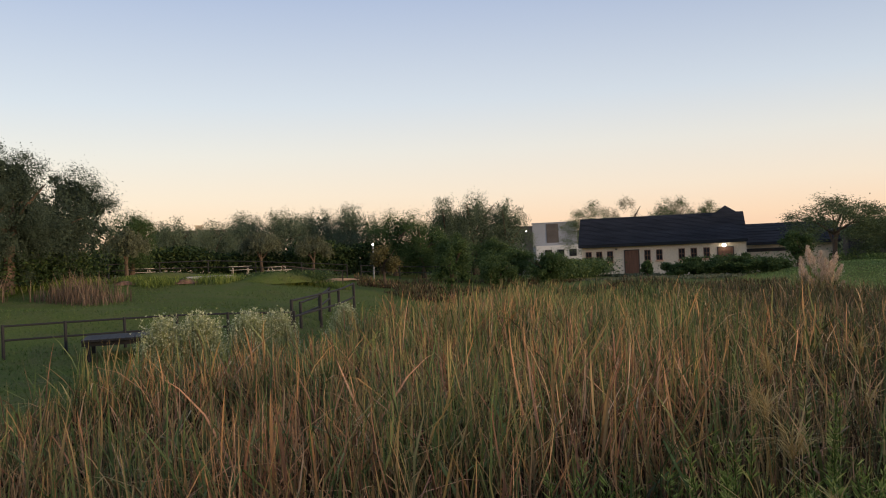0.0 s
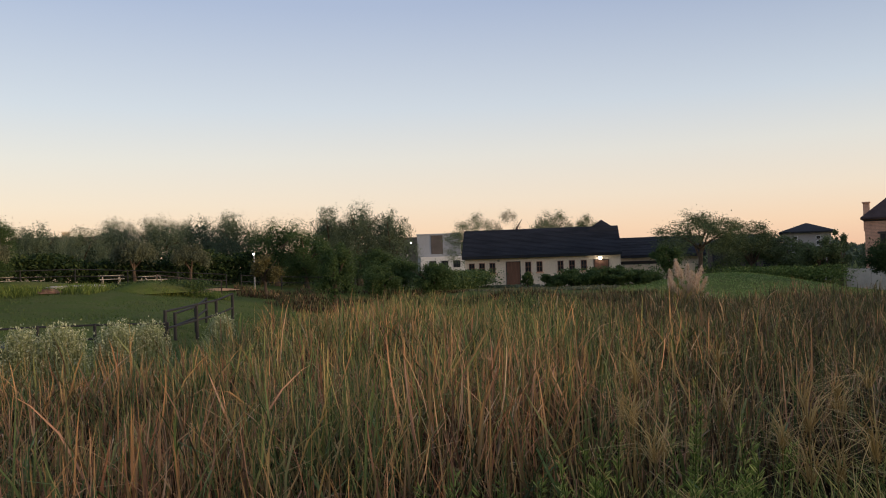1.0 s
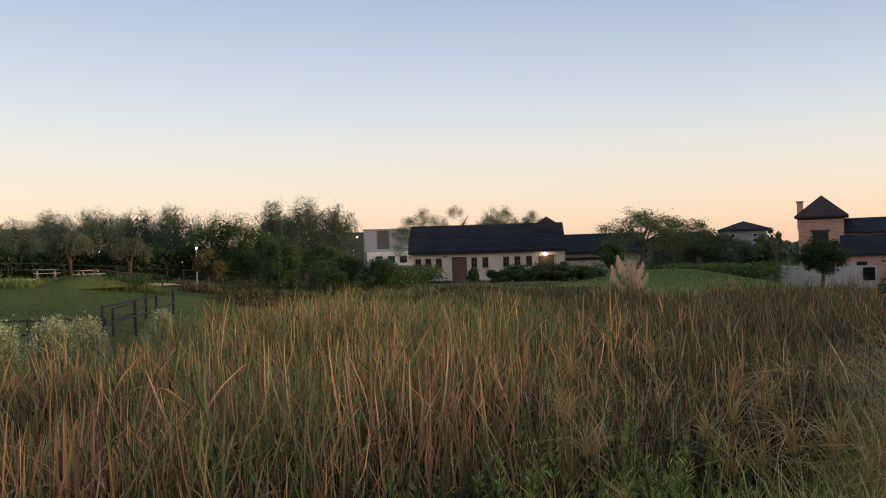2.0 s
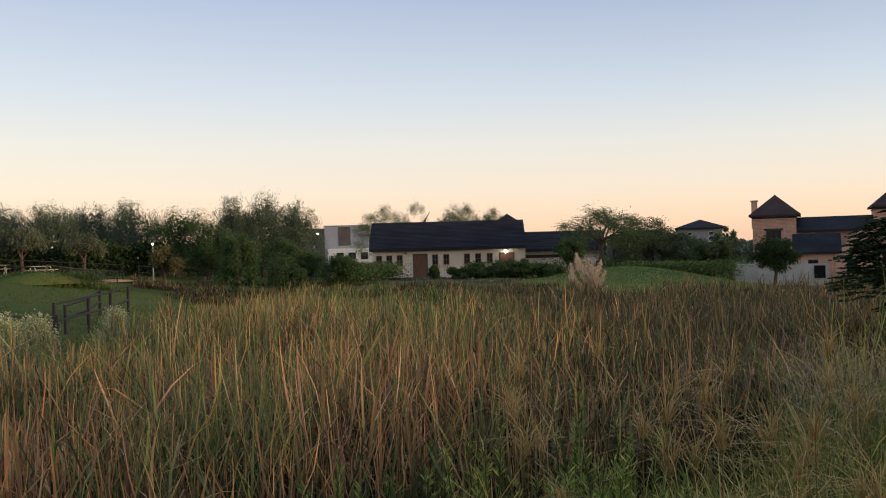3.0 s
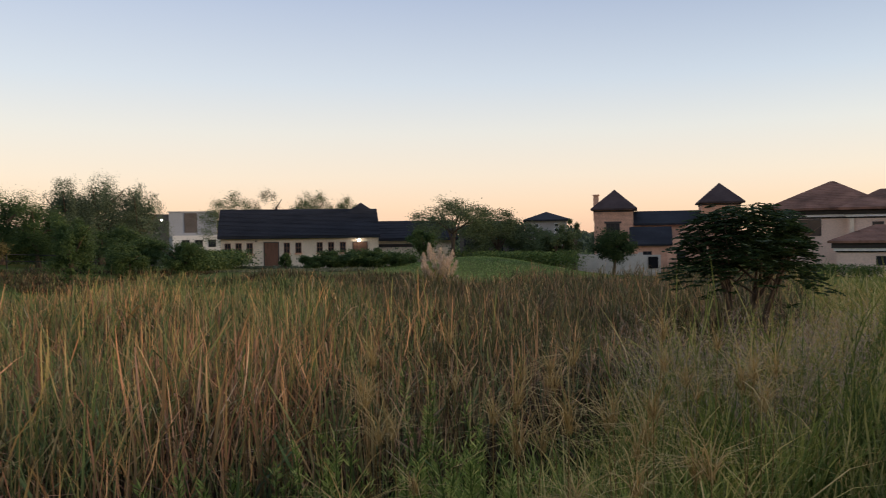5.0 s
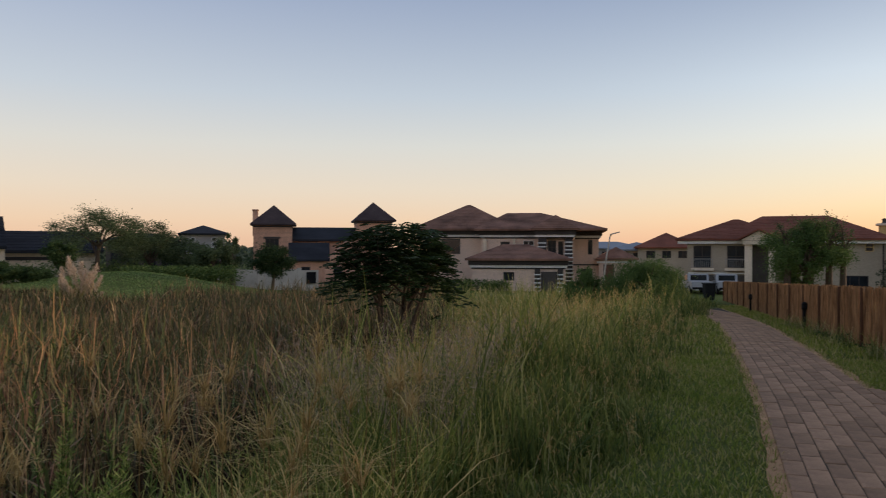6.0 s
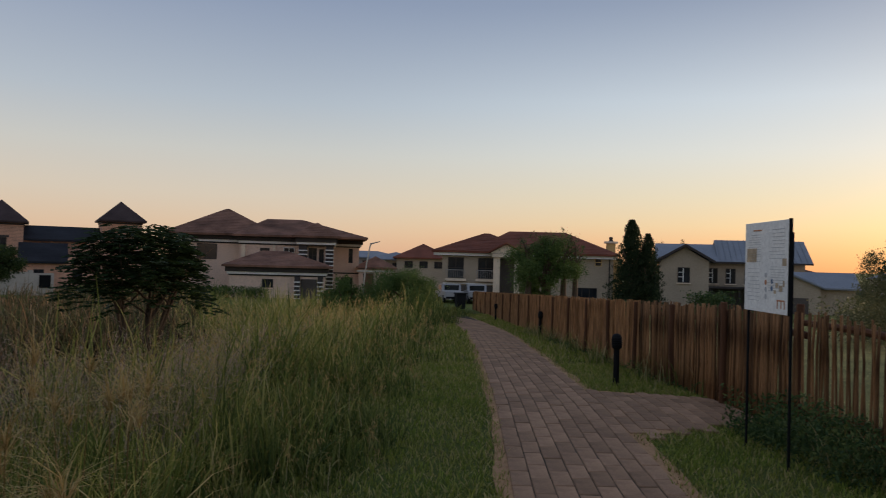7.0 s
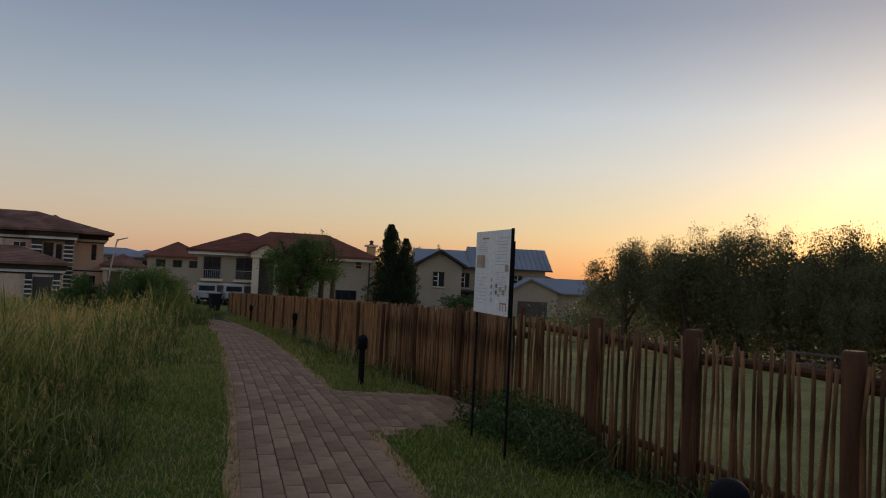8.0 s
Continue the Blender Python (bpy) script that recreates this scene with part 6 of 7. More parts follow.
# ---- notice board, bollards ----
def build_sign():
    t = thing("notice_board", pose(6.2, -3.31, 0, 0, 0, -3.0), "white notice board with small print and pictures on two black posts", "sign")
    part("panel", box(0.0, -0.012, 1.235, 0.88, 0.012, 2.005, 0.004), M["sign_face"], t)
    part("edge", box(-0.012, -0.014, 1.23, -0.001, 0.014, 2.012), M["metal_black"], t)
    for x in (0.0, 0.85):
        part("post", box(x, -0.032, -0.1, x + 0.022, -0.014, 1.90, 0.002), M["metal_black"], t, "black square steel post")
    rng = random.Random(4)
    f = 0.0135

    def bar(name, x0, z0, x1, z1, mat):
        # the printed side faces the path
        part(name, box(x0, f, z0, x1, f + 0.0015, z1), M[mat], t)

    for k in range(9):
        bar("print_line", 0.07, 1.93 - k * 0.030, 0.07 + rng.uniform(0.22, 0.30), 1.934 - k * 0.030, "ink")
    for k in range(10):
        bar("print_line", 0.07, 1.62 - k * 0.022, 0.07 + rng.uniform(0.25, 0.31), 1.6232 - k * 0.022, "ink")
    bar("heading", 0.52, 1.93, 0.70, 1.942, "ink_orange")
    for k in range(12):
        bar("print_line", 0.54, 1.895 - k * 0.021, 0.54 + rng.uniform(0.20, 0.27), 1.8982 - k * 0.021, "ink")
    for k in range(9):
        bar("print_line", 0.55, 1.60 - k * 0.034, 0.80, 1.6035 - k * 0.034, "ink")
    bar("picture", 0.62, 1.66, 0.83, 1.78, "ink_sand")
    bar("picture", 0.03, 1.63, 0.11, 1.69, "ink_sand")
    for x, z, mat in ((0.42, 1.55, "ink"), (0.42, 1.49, "ink_orange"), (0.42, 1.43, "ink"), (0.42, 1.37, "ink"), (0.30, 1.50, "ink_blue"), (0.30, 1.44, "ink_blue")):
        bm = bmesh.new()
        bmesh.ops.create_cone(bm, segments=10, radius1=0.022, radius2=0.022, depth=0.0015, cap_ends=True, matrix=pose(x, f + 0.001, z, 90))
        part("emblem", bm, M[mat], t)
    for x, z, w, h in ((0.10, 1.42, 0.06, 0.05), (0.18, 1.45, 0.05, 0.04), (0.06, 1.46, 0.03, 0.05), (0.22, 1.40, 0.04, 0.03)):
        bar("picture", x, z, x + w, z + h, "ink_sand")
    bar("picture", 0.05, 1.34, 0.20, 1.352, "ink_orange")
    for x in (0.05, 0.11, 0.18):
        bar("picture", x, 1.28, x + 0.015, 1.34, "ink_orange")


build_sign()


def build_bollard():
    t = thing("bollard", pose(10.95, -3.30, land1(10.95, -3.3)), "black cast bollard light with a ribbed round head on the verge", "bollard", "path bollards")
    part("column", tube([(0, 0, -0.1), (0, 0, 0.02), (0, 0, 0.03), (0, 0, 0.52)], [0.075, 0.075, 0.042, 0.040], 12), M["metal_black"], t)
    h = part("head", tube([(0, 0, 0.50), (0, 0, 0.53), (0, 0, 0.55), (0, 0, 0.66), (0, 0, 0.70), (0, 0, 0.72)], [0.042, 0.07, 0.072, 0.072, 0.055, 0.02], 14), M["metal_black"], t)
    for z in (0.57, 0.60, 0.63):
        part("louvre", tube([(0, 0, z - 0.006), (0, 0, z), (0, 0, z + 0.006)], [0.07, 0.085, 0.07], 14), M["metal_black"], h)
    return t


bollard = build_bollard()
for x, y in ((22.2, -4.35), (33.0, -4.5)):
    copy_thing(bollard, pose(x, y, land1(x, y)))


def near_bollard():
    t = thing("bollard", pose(2.95, -2.92, 0.0), "black bollard with a smooth domed cap close to the path", "bollard", "path bollards")
    bm = bmesh.new()
    bmesh.ops.create_uvsphere(bm, u_segments=20, v_segments=12, radius=0.095, matrix=pose(0, 0, 0.625) @ Matrix.Diagonal((1, 1, 0.9, 1)))
    part("dome", bm, M["metal_black"], t)
    part("collar", tube([(0, 0, 0.57), (0, 0, 0.59), (0, 0, 0.61)], [0.10, 0.104, 0.10], 20), M["metal_black"], t)
    part("column", tube([(0, 0, -0.1), (0, 0, 0.2), (0, 0, 0.57)], [0.065, 0.06, 0.06], 14), M["metal_black"], t)


near_bollard()


# ---- parked vehicles, bin, lamp post at the end of the path ----
def wheel(parent, x, y, z, r):
    w = part("wheel", tube([(x, y - 0.1, z), (x, y - 0.09, z), (x, y + 0.09, z), (x, y + 0.1, z)], [r * 0.85, r, r, r * 0.85], 14), M["rubber"], parent)
    part("rim", tube([(x, y - 0.115, z), (x, y - 0.11, z), (x, y + 0.11, z), (x, y + 0.115, z)], [r * 0.4, r * 0.6, r * 0.6, r * 0.4], 10), M["metal_grey"], w)


def build_pickup(x, y, rz, label):
    t = thing("pickup_truck", pose(x, y, land1(x, y), 0, 0, rz), label, "vehicle", "parked vehicles")
    body = prism([(-2.3, 0.45), (2.3, 0.45), (2.35, 0.75), (2.2, 0.98), (1.0, 1.05), (0.35, 1.62), (-0.75, 1.66), (-0.95, 1.05), (-2.3, 1.05)], -0.85, 0.85)
    bmesh.ops.bevel(body, geom=body.edges[:], offset=0.05, segments=2, affect="EDGES")
    b = part("body", body, M["car_white"], t)
    part("windscreen", prism([(0.92, 1.10), (0.42, 1.56), (0.44, 1.58), (0.96, 1.11)], -0.72, 0.72), M["glass"], b)
    for s in (-0.862, 0.852):
        part("side_window", prism([(-0.70, 1.12), (0.78, 1.12), (0.32, 1.55), (-0.66, 1.57)], s, s + 0.01), M["glass"], b)
    part("rear_window", box(-0.93, -0.65, 1.12, -0.90, 0.65, 1.55), M["glass"], b)
    part("bumper", box(-2.42, -0.8, 0.42, -2.28, 0.8, 0.6, 0.02), M["metal_black"], t)
    part("bumper", box(2.30, -0.8, 0.42, 2.46, 0.8, 0.62, 0.02), M["metal_black"], t)
    for xx in (-1.4, 1.45):
        for yy in (-0.78, 0.78):
            wheel(t, xx, yy, 0.36, 0.36)


build_pickup(70.0, -5.2, 8, "white pickup truck parked by the garages")
build_pickup(69.8, -7.5, 2, "white pickup with a dark canopy parked by the garages")


def build_bin():
    t = thing("wheelie_bin", pose(47.0, -4.2, land1(47.0, -4.2), 0, 0, 15), "black wheeled refuse bin standing by the path", "bin")
    bm = box(-0.28, -0.3, 0.1, 0.28, 0.3, 1.0)
    for v in bm.verts:
        if v.co.z < 0.5:
            v.co.x *= 0.8
            v.co.y *= 0.8
    bmesh.ops.bevel(bm, geom=bm.edges[:], offset=0.03, segments=2, affect="EDGES")
    part("body", bm, M["rubber"], t)
    part("lid", box(-0.32, -0.35, 1.0, 0.32, 0.33, 1.07, 0.025), M["rubber"], t)
    for s in (-0.22, 0.22):
        part("wheel", tube([(s, 0.28, 0.1), (s + 0.05, 0.28, 0.1)], [0.1, 0.1], 12), M["rubber"], t)


build_bin()


def street_lamp(x, y, top, rz):
    z = land1(x, y)
    t = thing("street_lamp", pose(x, y, z, 0, 0, rz), "leaning grey street lamp with a flat head, unlit", "lamp")
    h = top - z
    part("pole", tube([(0, 0, 0), (0.25, 0, h * 0.5), (0.62, 0, h - 0.25), (0.75, 0, h - 0.1)], [0.09, 0.075, 0.06, 0.05], 8), M["timber_pale"], t)
    part("head", prism([(0.6, h - 0.14), (1.5, h + 0.12), (1.5, h + 0.20), (0.6, h - 0.02)], -0.14, 0.14), M["metal_grey"], t)


street_lamp(72.0, 2.6, 3.05, -88)


def yard_pole(x, y, top):
    z = land1(x, y)
    t = thing("lamp_pole", pose(x, y, z), "thin pole with a small lamp head beside a garage", "lamp")
    part("pole", tube([(0, 0, 0), (0, 0, (top - z) / 2), (0.03, 0, top - z)], [0.05, 0.045, 0.04], 7), M["metal_grey"], t)
    part("head", box(-0.06, -0.18, top - z, 0.06, 0.12, top - z + 0.1, 0.01), M["metal_grey"], t)


yard_pole(49.0, -31.5, 1.4)


# ---- the park beyond the fence ----
def picnic_table(x, y, rz, material, label, group, size=1.0):
    t = thing("picnic_table", pose(x, y, land1(x, y) - 0.02, 0, 0, rz) @ Matrix.Diagonal((size, size, size, 1)), label, "table", group)
    for k in range(5):
        part("plank", box(-0.9, -0.36 + k * 0.15, 0.70, 0.9, -0.23 + k * 0.15, 0.74, 0.005), M[material], t)
    for s in (-0.68, 0.68):
        part("seat", box(-0.9, s - 0.14, 0.42, 0.9, s + 0.14, 0.46, 0.005), M[material], t)
    for xx in (-0.6, 0.6):
        for s in (-1, 1):
            part("leg", tube([(xx, s * 0.55, 0.0), (xx, s * 0.40, 0.37), (xx, s * 0.25, 0.70)], [0.045, 0.045, 0.045], 6), M[material], t)
        part("brace", box(xx - 0.035, -0.75, 0.35, xx + 0.035, 0.75, 0.42), M[material], t)


picnic_table(12.2, -13.0, 25, "timber_grey", "weathered picnic table on the lawn under willows", "park tables", 0.62)
picnic_table(10.2, -13.6, 10, "timber_grey", "weathered picnic table on the lawn under willows", "park tables", 0.62)


# ---- the west lawn: tables, footbridge, rails ----
for x, y, rz in ((6.6, 52.4, 5), (11.0, 51.6, -5), (13.2, 50.8, 15), (4.9, 51.0, 8)):
    picnic_table(x, y, rz, "timber_pale", "pale concrete picnic table on the west lawn", "west lawn tables", 0.8)


def rail_fence(points, height, material, label, rails=2, name="rail_fence", r=0.04):
    t = thing(name, pose(0, 0, 0), label, "fence")
    tops = []
    for x, y in points:
        z = land1(x, y)
        part("post", tube([(x, y, z - 0.1), (x, y, z + height * 0.5), (x, y, z + height + 0.04)], [r * 1.3, r * 1.2, r * 1.2], 7), M[material], t)
        tops.append(Vector((x, y, z)))
    for a, b in zip(tops, tops[1:]):
        for k in range(rails):
            up = Vector((0, 0, height * (1 - k * 0.45)))
            part("rail", tube([a + up, (a + b) / 2 + up, b + up], [r * 0.8] * 3, 6), M[material], t)


rail_fence([(-2.5, 48.8), (0.3, 49.0), (3.0, 49.2), (5.8, 49.3), (8.6, 49.3), (11.4, 49.0), (14.2, 48.6), (17.0, 48.0)], 0.85, "timber_dark", "dark timber post-and-rail fence across the west lawn", 2, r=0.03)
rail_fence([(17.8, 47.6), (20.4, 47.4), (23.0, 47.4), (25.6, 47.2)], 0.85, "timber_dark", "dark timber post-and-rail fence beside the trees", 2, r=0.03)
rail_fence([(-1.2, 24.0), (0.3, 24.0), (1.8, 23.9), (3.2, 23.8), (4.6, 23.6), (6.5, 23.3)], 0.84, "timber_dark", "dark wooden handrail of a boardwalk in the marsh", 2, "handrail", 0.036)
rail_fence([(6.6, 23.9), (8.13, 25.8), (9.19, 27.0), (10.24, 28.3)], 1.12, "timber_dark", "dark wooden handrail of a boardwalk in the marsh", 2, "handrail", 0.044)
rail_fence([(7.4, 25.7), (8.6, 27.4), (9.4, 28.7)], 0.85, "timber_dark", "dark wooden handrail of a boardwalk in the marsh", 2, "handrail", 0.044)
rail_fence([(11.6, 43.4), (12.5, 42.6), (13.5, 42.2), (14.6, 42.0)], 0.8, "timber_grey", "short timber railing along a sandy ramp", 2, r=0.03)


def boardwalk():
    t = thing("boardwalk", pose(1.65, 22.6, land1(1.65, 22.6), 0, 0, -8), "dark plank boardwalk landing in the marsh", "boardwalk")
    for k in range(9):
        part("plank", box(-0.95 + k * 0.21, -0.7, 0.50, -0.75 + k * 0.21, 0.9, 0.56, 0.004), M["timber_dark"], t)
    for s in (-0.55, 0.75):
        part("beam", box(-0.95, s, 0.38, 0.95, s + 0.09, 0.50), M["timber_dark"], t)
    for xx in (-0.8, 0.8):
        for s in (-0.5, 0.8):
            part("leg", box(xx - 0.05, s - 0.05, -0.2, xx + 0.05, s + 0.05, 0.38), M["timber_dark"], t)


boardwalk()


def footbridge():
    t = thing("footbridge", pose(7.4, 42.6, 0.60, 0, 0, -4), "pale concrete footbridge over a ditch", "bridge")
    part("deck", box(-1.1, -0.7, 0.22, 1.1, 0.7, 0.38, 0.03), M["concrete"], t)
    part("beam", box(-1.2, -0.55, -0.02, 1.2, 0.55, 0.20), M["concrete"], t)
    for xx in (-1.3, 1.1):
        part("abutment", box(xx, -0.8, -0.5, xx + 0.22, 0.8, 0.34), M["concrete"], t)


footbridge()


def mound(name, x, y, rx, ry, h, material, label, category):
    bm = bmesh.new()
    rng = np.random.default_rng(9)
    ring = [bm.verts.new((0, 0, h))]
    rows = [ring]
    for k in (0.35, 0.7, 1.0):
        rows.append([bm.verts.new((rx * k * math.cos(a) * (1 + rng.uniform(-0.1, 0.1)), ry * k * math.sin(a) * (1 + rng.uniform(-0.1, 0.1)), h * (1 - k ** 1.6) - 0.05 * (k == 1))) for a in (2 * math.pi * i / 14 for i in range(14))])
    for i in range(14):
        bm.faces.new((rows[0][0], rows[1][i], rows[1][(i + 1) % 14]))
        for a, b in zip(rows[1:], rows[2:]):
            bm.faces.new((a[i], b[i], b[(i + 1) % 14], a[(i + 1) % 14]))
    o = part(name, bm, M[material])
    o.matrix_world = pose(x, y, land1(x, y))
    for p in o.data.polygons:
        p.use_smooth = True
    tagged(o, label, category)


mound("sand_patch", 15.2, 45.6, 1.7, 0.8, 0.10, "soil", "bare sandy patch on the playground", "sand")
mound("sand_patch", 12.9, 43.0, 1.5, 0.7, 0.12, "soil", "sandy ramp beside a short railing", "sand")
mound("rubble_heap", 5.9, 40.2, 0.62, 0.4, 0.20, "dirt_red", "small reddish heap of rubble on the bank", "rubble")
mound("rubble_heap", 3.2, 40.6, 0.55, 0.35, 0.16, "dirt_red", "small reddish heap of rubble on the bank", "rubble")
mound("grass_bank", 10.6, 41.0, 2.4, 1.3, 0.55, "turf", "low grassy bank beside the ditch", "bank")
mound("grass_bank", 5.0, 43.8, 3.0, 1.2, 0.35, "turf", "low grassy bank beside the ditch", "bank")


def lit_lamp(x, y, z):
    g = land1(x, y)
    t = thing("park_lamp", pose(x, y, g), "park lamp with a small lit globe", "lamp")
    part("pole", tube([(0, 0, 0), (0, 0, (z - g) / 2), (0, 0, z - g)], [0.05, 0.045, 0.04], 7), M["metal_grey"], t)
    bm = bmesh.new()
    bmesh.ops.create_icosphere(bm, subdivisions=2, radius=0.055, matrix=pose(0, 0, z - g + 0.06))
    part("globe", bm, M["lamp_on"], t)


lit_lamp(18.6, 47.4, 2.35)


# ---- hedges, low shrubs ----
def hedge(x0, y0, x1, y1, top, r, n, seed, label, tone="dark", leaf=0.16):
    rng = np.random.default_rng(seed)
    np.random.seed(seed)
    k = rng.uniform(0, 1, n)
    x = x0 + (x1 - x0) * k
    y = y0 + (y1 - y0) * k
    u = rng.normal(size=(n, 2)) * 0.45
    g = land(x, y)
    hh = (top - g) * (0.80 + 0.22 * np.sin(k * 37 + seed) * np.sin(k * 17 + 1))
    z = g + hh * rng.uniform(0, 1, n) ** 0.65
    p = np.stack([x + u[:, 0] * r, y + u[:, 1] * r, z], 1)
    me = leaf_mesh("hedge", p, leaf * rng.uniform(0.7, 1.4, n), leaf * rng.uniform(0.3, 0.55, n), rng.normal(size=(n, 3)), rng.uniform(0, 1, n))
    me.materials.append(M["leaf_" + tone])
    tagged(new("hedge", me), label, "hedge", kind="stuff")


hedge(9.6, 41.6, 13.2, 40.6, 1.12, 0.9, 8000, 21, "low dark green weeds heaped on the bank beside the footbridge", "round", 0.10)
hedge(-4, 41.6, 6.0, 41.4, 1.0, 0.5, 6000, 22, "dark weedy edge of the ditch bank", "round", 0.10)
hedge(-6, 52.5, 31, 52.5, 2.9, 1.0, 42000, 1, "dark hedge along the back of the west lawn", "dark", 0.26)
hedge(-7, 37.5, 1.5, 43.0, 2.6, 1.8, 14000, 2, "dark undergrowth below the gum trees", "dark", 0.20)
for i, (x, y, top, r) in enumerate([(39.2, 42.2, 0.45, 1.0), (40.3, 41.6, 0.78, 1.5), (41.6, 40.6, 0.88, 1.6), (42.8, 39.6, 0.75, 1.5), (43.9, 38.6, 0.55, 1.1), (45.5, 39.2, 0.35, 1.1), (37.4, 43.2, 0.60, 0.5), (44.6, 41.2, 0.85, 0.6)]):
    tree("round", x, y, top, r, 0.15, 4200, 401 + i, "low dark green shrub in front of the barn", 0.02, tone="round", name="shrub", group="shrubs before the barn", category="shrub")
hedge(31.0, 43.5, 40.5, 39.0, -0.50, 1.8, 7000, 15, "dry scrub between the reeds and the barn", "pale", 0.16)
hedge(36.5, 46.0, 39.5, 45.0, -0.40, 1.2, 2500, 5, "dry grey-brown scrub at the foot of the barn", "pale", 0.2)
hedge(29.0, 43.0, 36.0, 47.0, 0.9, 1.6, 13000, 6, "mixed dark shrubs beside the barn", "round", 0.2)
hedge(53.0, 37.0, 58.5, 32.0, 0.35, 1.6, 9000, 7, "low garden shrubs in front of the brick house", "bush", 0.2)
hedge(51.5, 45.5, 60.0, 40.5, 0.75, 1.6, 6000, 8, "garden shrubs along the drive", "bush", 0.2)
hedge(66, 26, 69, 12, -0.9, 1.5, 6000, 9, "rough shrubs before the pink house", "bush", 0.2)
hedge(67.0, 12.4, 67.2, 10.4, -0.9, 0.6, 2000, 10, "green shrub by the garage", "bush", 0.14)
hedge(33.5, 3.0, 38.0, -0.5, -0.25, 1.4, 8000, 11, "bushy green scrub at the end of the tall grass", "bush", 0.10)
hedge(55.0, -21.5, 57.0, -25.0, 0.0, 0.9, 2500, 12, "garden shrubs behind the fence", "round", 0.2)
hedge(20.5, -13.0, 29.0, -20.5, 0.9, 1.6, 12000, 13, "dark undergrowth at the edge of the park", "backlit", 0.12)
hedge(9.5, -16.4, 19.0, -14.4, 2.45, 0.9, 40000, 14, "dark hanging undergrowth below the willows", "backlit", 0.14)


def weed_patch(x0, x1, y0, y1, top, n, seed, label):
    """Leafy weeds in heaps along the foot of the fence."""
    rng = np.random.default_rng(seed)
    np.random.seed(seed)
    x, y = rng.uniform(x0, x1, n), rng.uniform(y0, y1, n)
    keep = ~on_branch(x, y)
    x, y = x[keep], y[keep]
    hh = top * np.clip(0.25 + 0.9 * patch(x, y, 4.0), 0.1, 1.1)
    z = land(x, y) + hh * rng.uniform(0, 1, len(x))
    way = rng.normal(size=(len(x), 3)) + np.array([0, 0, 0.8])
    me = leaf_mesh("weed_patch", np.stack([x, y, z], 1), rng.uniform(0.03, 0.075, len(x)), rng.uniform(0.012, 0.028, len(x)), way, rng.uniform(0, 1, len(x)))
    me.materials.append(M["leaf_round"])
    tagged(new("weed_patch", me), label, "weeds", kind="stuff")


weed_patch(5.6, 7.8, -4.05, -3.45, 0.55, 5200, 51, "dark leafy weeds heaped round the sign posts")
weed_patch(3.2, 5.6, -4.2, -3.75, 0.26, 1300, 52, "leafy weeds along the foot of the open fence")
weed_patch(9.8, 20.0, -4.5, -4.0, 0.20, 3000, 53, "leafy weeds along the foot of the closed fence")


def far_belt():
    """Far trees and gardens that close the view all round."""
    rng = np.random.default_rng(77)
    np.random.seed(77)
    n = 60000
    a = rng.uniform(-0.4, 2.7, n)
    r = 125 + rng.uniform(0, 60, n)
    lump = 1.6 + 1.2 * np.sin(a * 23) * np.sin(a * 9 + 2) + 0.9 * np.sin(a * 61 + 1)
    low = smooth(1.30, 1.48, a)
    z = -2.6 + np.sqrt(rng.uniform(0, 1, n)) * (np.clip(3.9 + lump - 2.0 * low, 1.5, 8))
    p = np.stack([r * np.sin(a), r * np.cos(a), z], 1)
    s = 0.75 * rng.uniform(0.6, 1.4, n)
    me = leaf_mesh("far_trees", p, s, s * 0.6, rng.normal(size=(n, 3)), rng.uniform(0, 1, n))
    me.materials.append(M["leaf_gum"])
    tagged(new("far_trees", me), "far belt of trees and gardens round the valley", "trees", kind="stuff")


far_belt()


# ---- pale flowering shrubs, plume grass, weeds and seed heads ----
def bloom_bush(x, y, top, r, seed):
    rng = np.random.default_rng(seed)
    np.random.seed(seed)
    g = land1(x, y)
    t = thing("flowering_shrub", pose(x, y, g), "pale green shrub covered in tiny white flower heads", "shrub", "flowering shrubs")
    n = 900
    az, ln = rng.uniform(0, 6.28, n), rng.uniform(0.0, 0.15, n)
    h = (top - g) * rng.uniform(0.6, 1.0, n)
    base = np.stack([rng.normal(0, r * 0.36, n), rng.normal(0, r * 0.36, n), np.zeros(n)], 1)
    h *= np.exp(-0.35 * (np.hypot(base[:, 0], base[:, 1]) / r) ** 2)
    me = blade_mesh("stem", base, h, np.full(n, 0.022), ln, az, rng.uniform(0, 0.5, n), "grass")
    me.materials.append(M["white_bloom"])
    new("stem", me).parent = t
    k = rng.integers(0, n, 13000)
    s = rng.uniform(0.45, 1.0, 13000)
    o = (ln * h)[k] * s ** 2
    p = np.stack([base[k, 0] + np.cos(az[k]) * o, base[k, 1] + np.sin(az[k]) * o, h[k] * (s - 0.3 * ln[k] ** 2 * s ** 2.5)], 1) + rng.normal(size=(13000, 3)) * 0.035
    me = leaf_mesh("blossom", p, rng.uniform(0.03, 0.07, 13000), rng.uniform(0.02, 0.04, 13000), rng.normal(size=(13000, 3)) + np.array([0, 0, 0.8]), rng.uniform(0.2, 1, 13000))
    me.materials.append(M["white_bloom"])
    new("blossom", me).parent = t


bloom_bush(1.95, 16.8, 0.66, 0.50, 1)
bloom_bush(2.65, 16.6, 0.72, 0.55, 2)
bloom_bush(3.75, 17.0, 0.66, 0.55, 3)
bloom_bush(4.40, 17.2, 0.60, 0.50, 4)
bloom_bush(6.9, 19.9, 0.46, 0.42, 5)


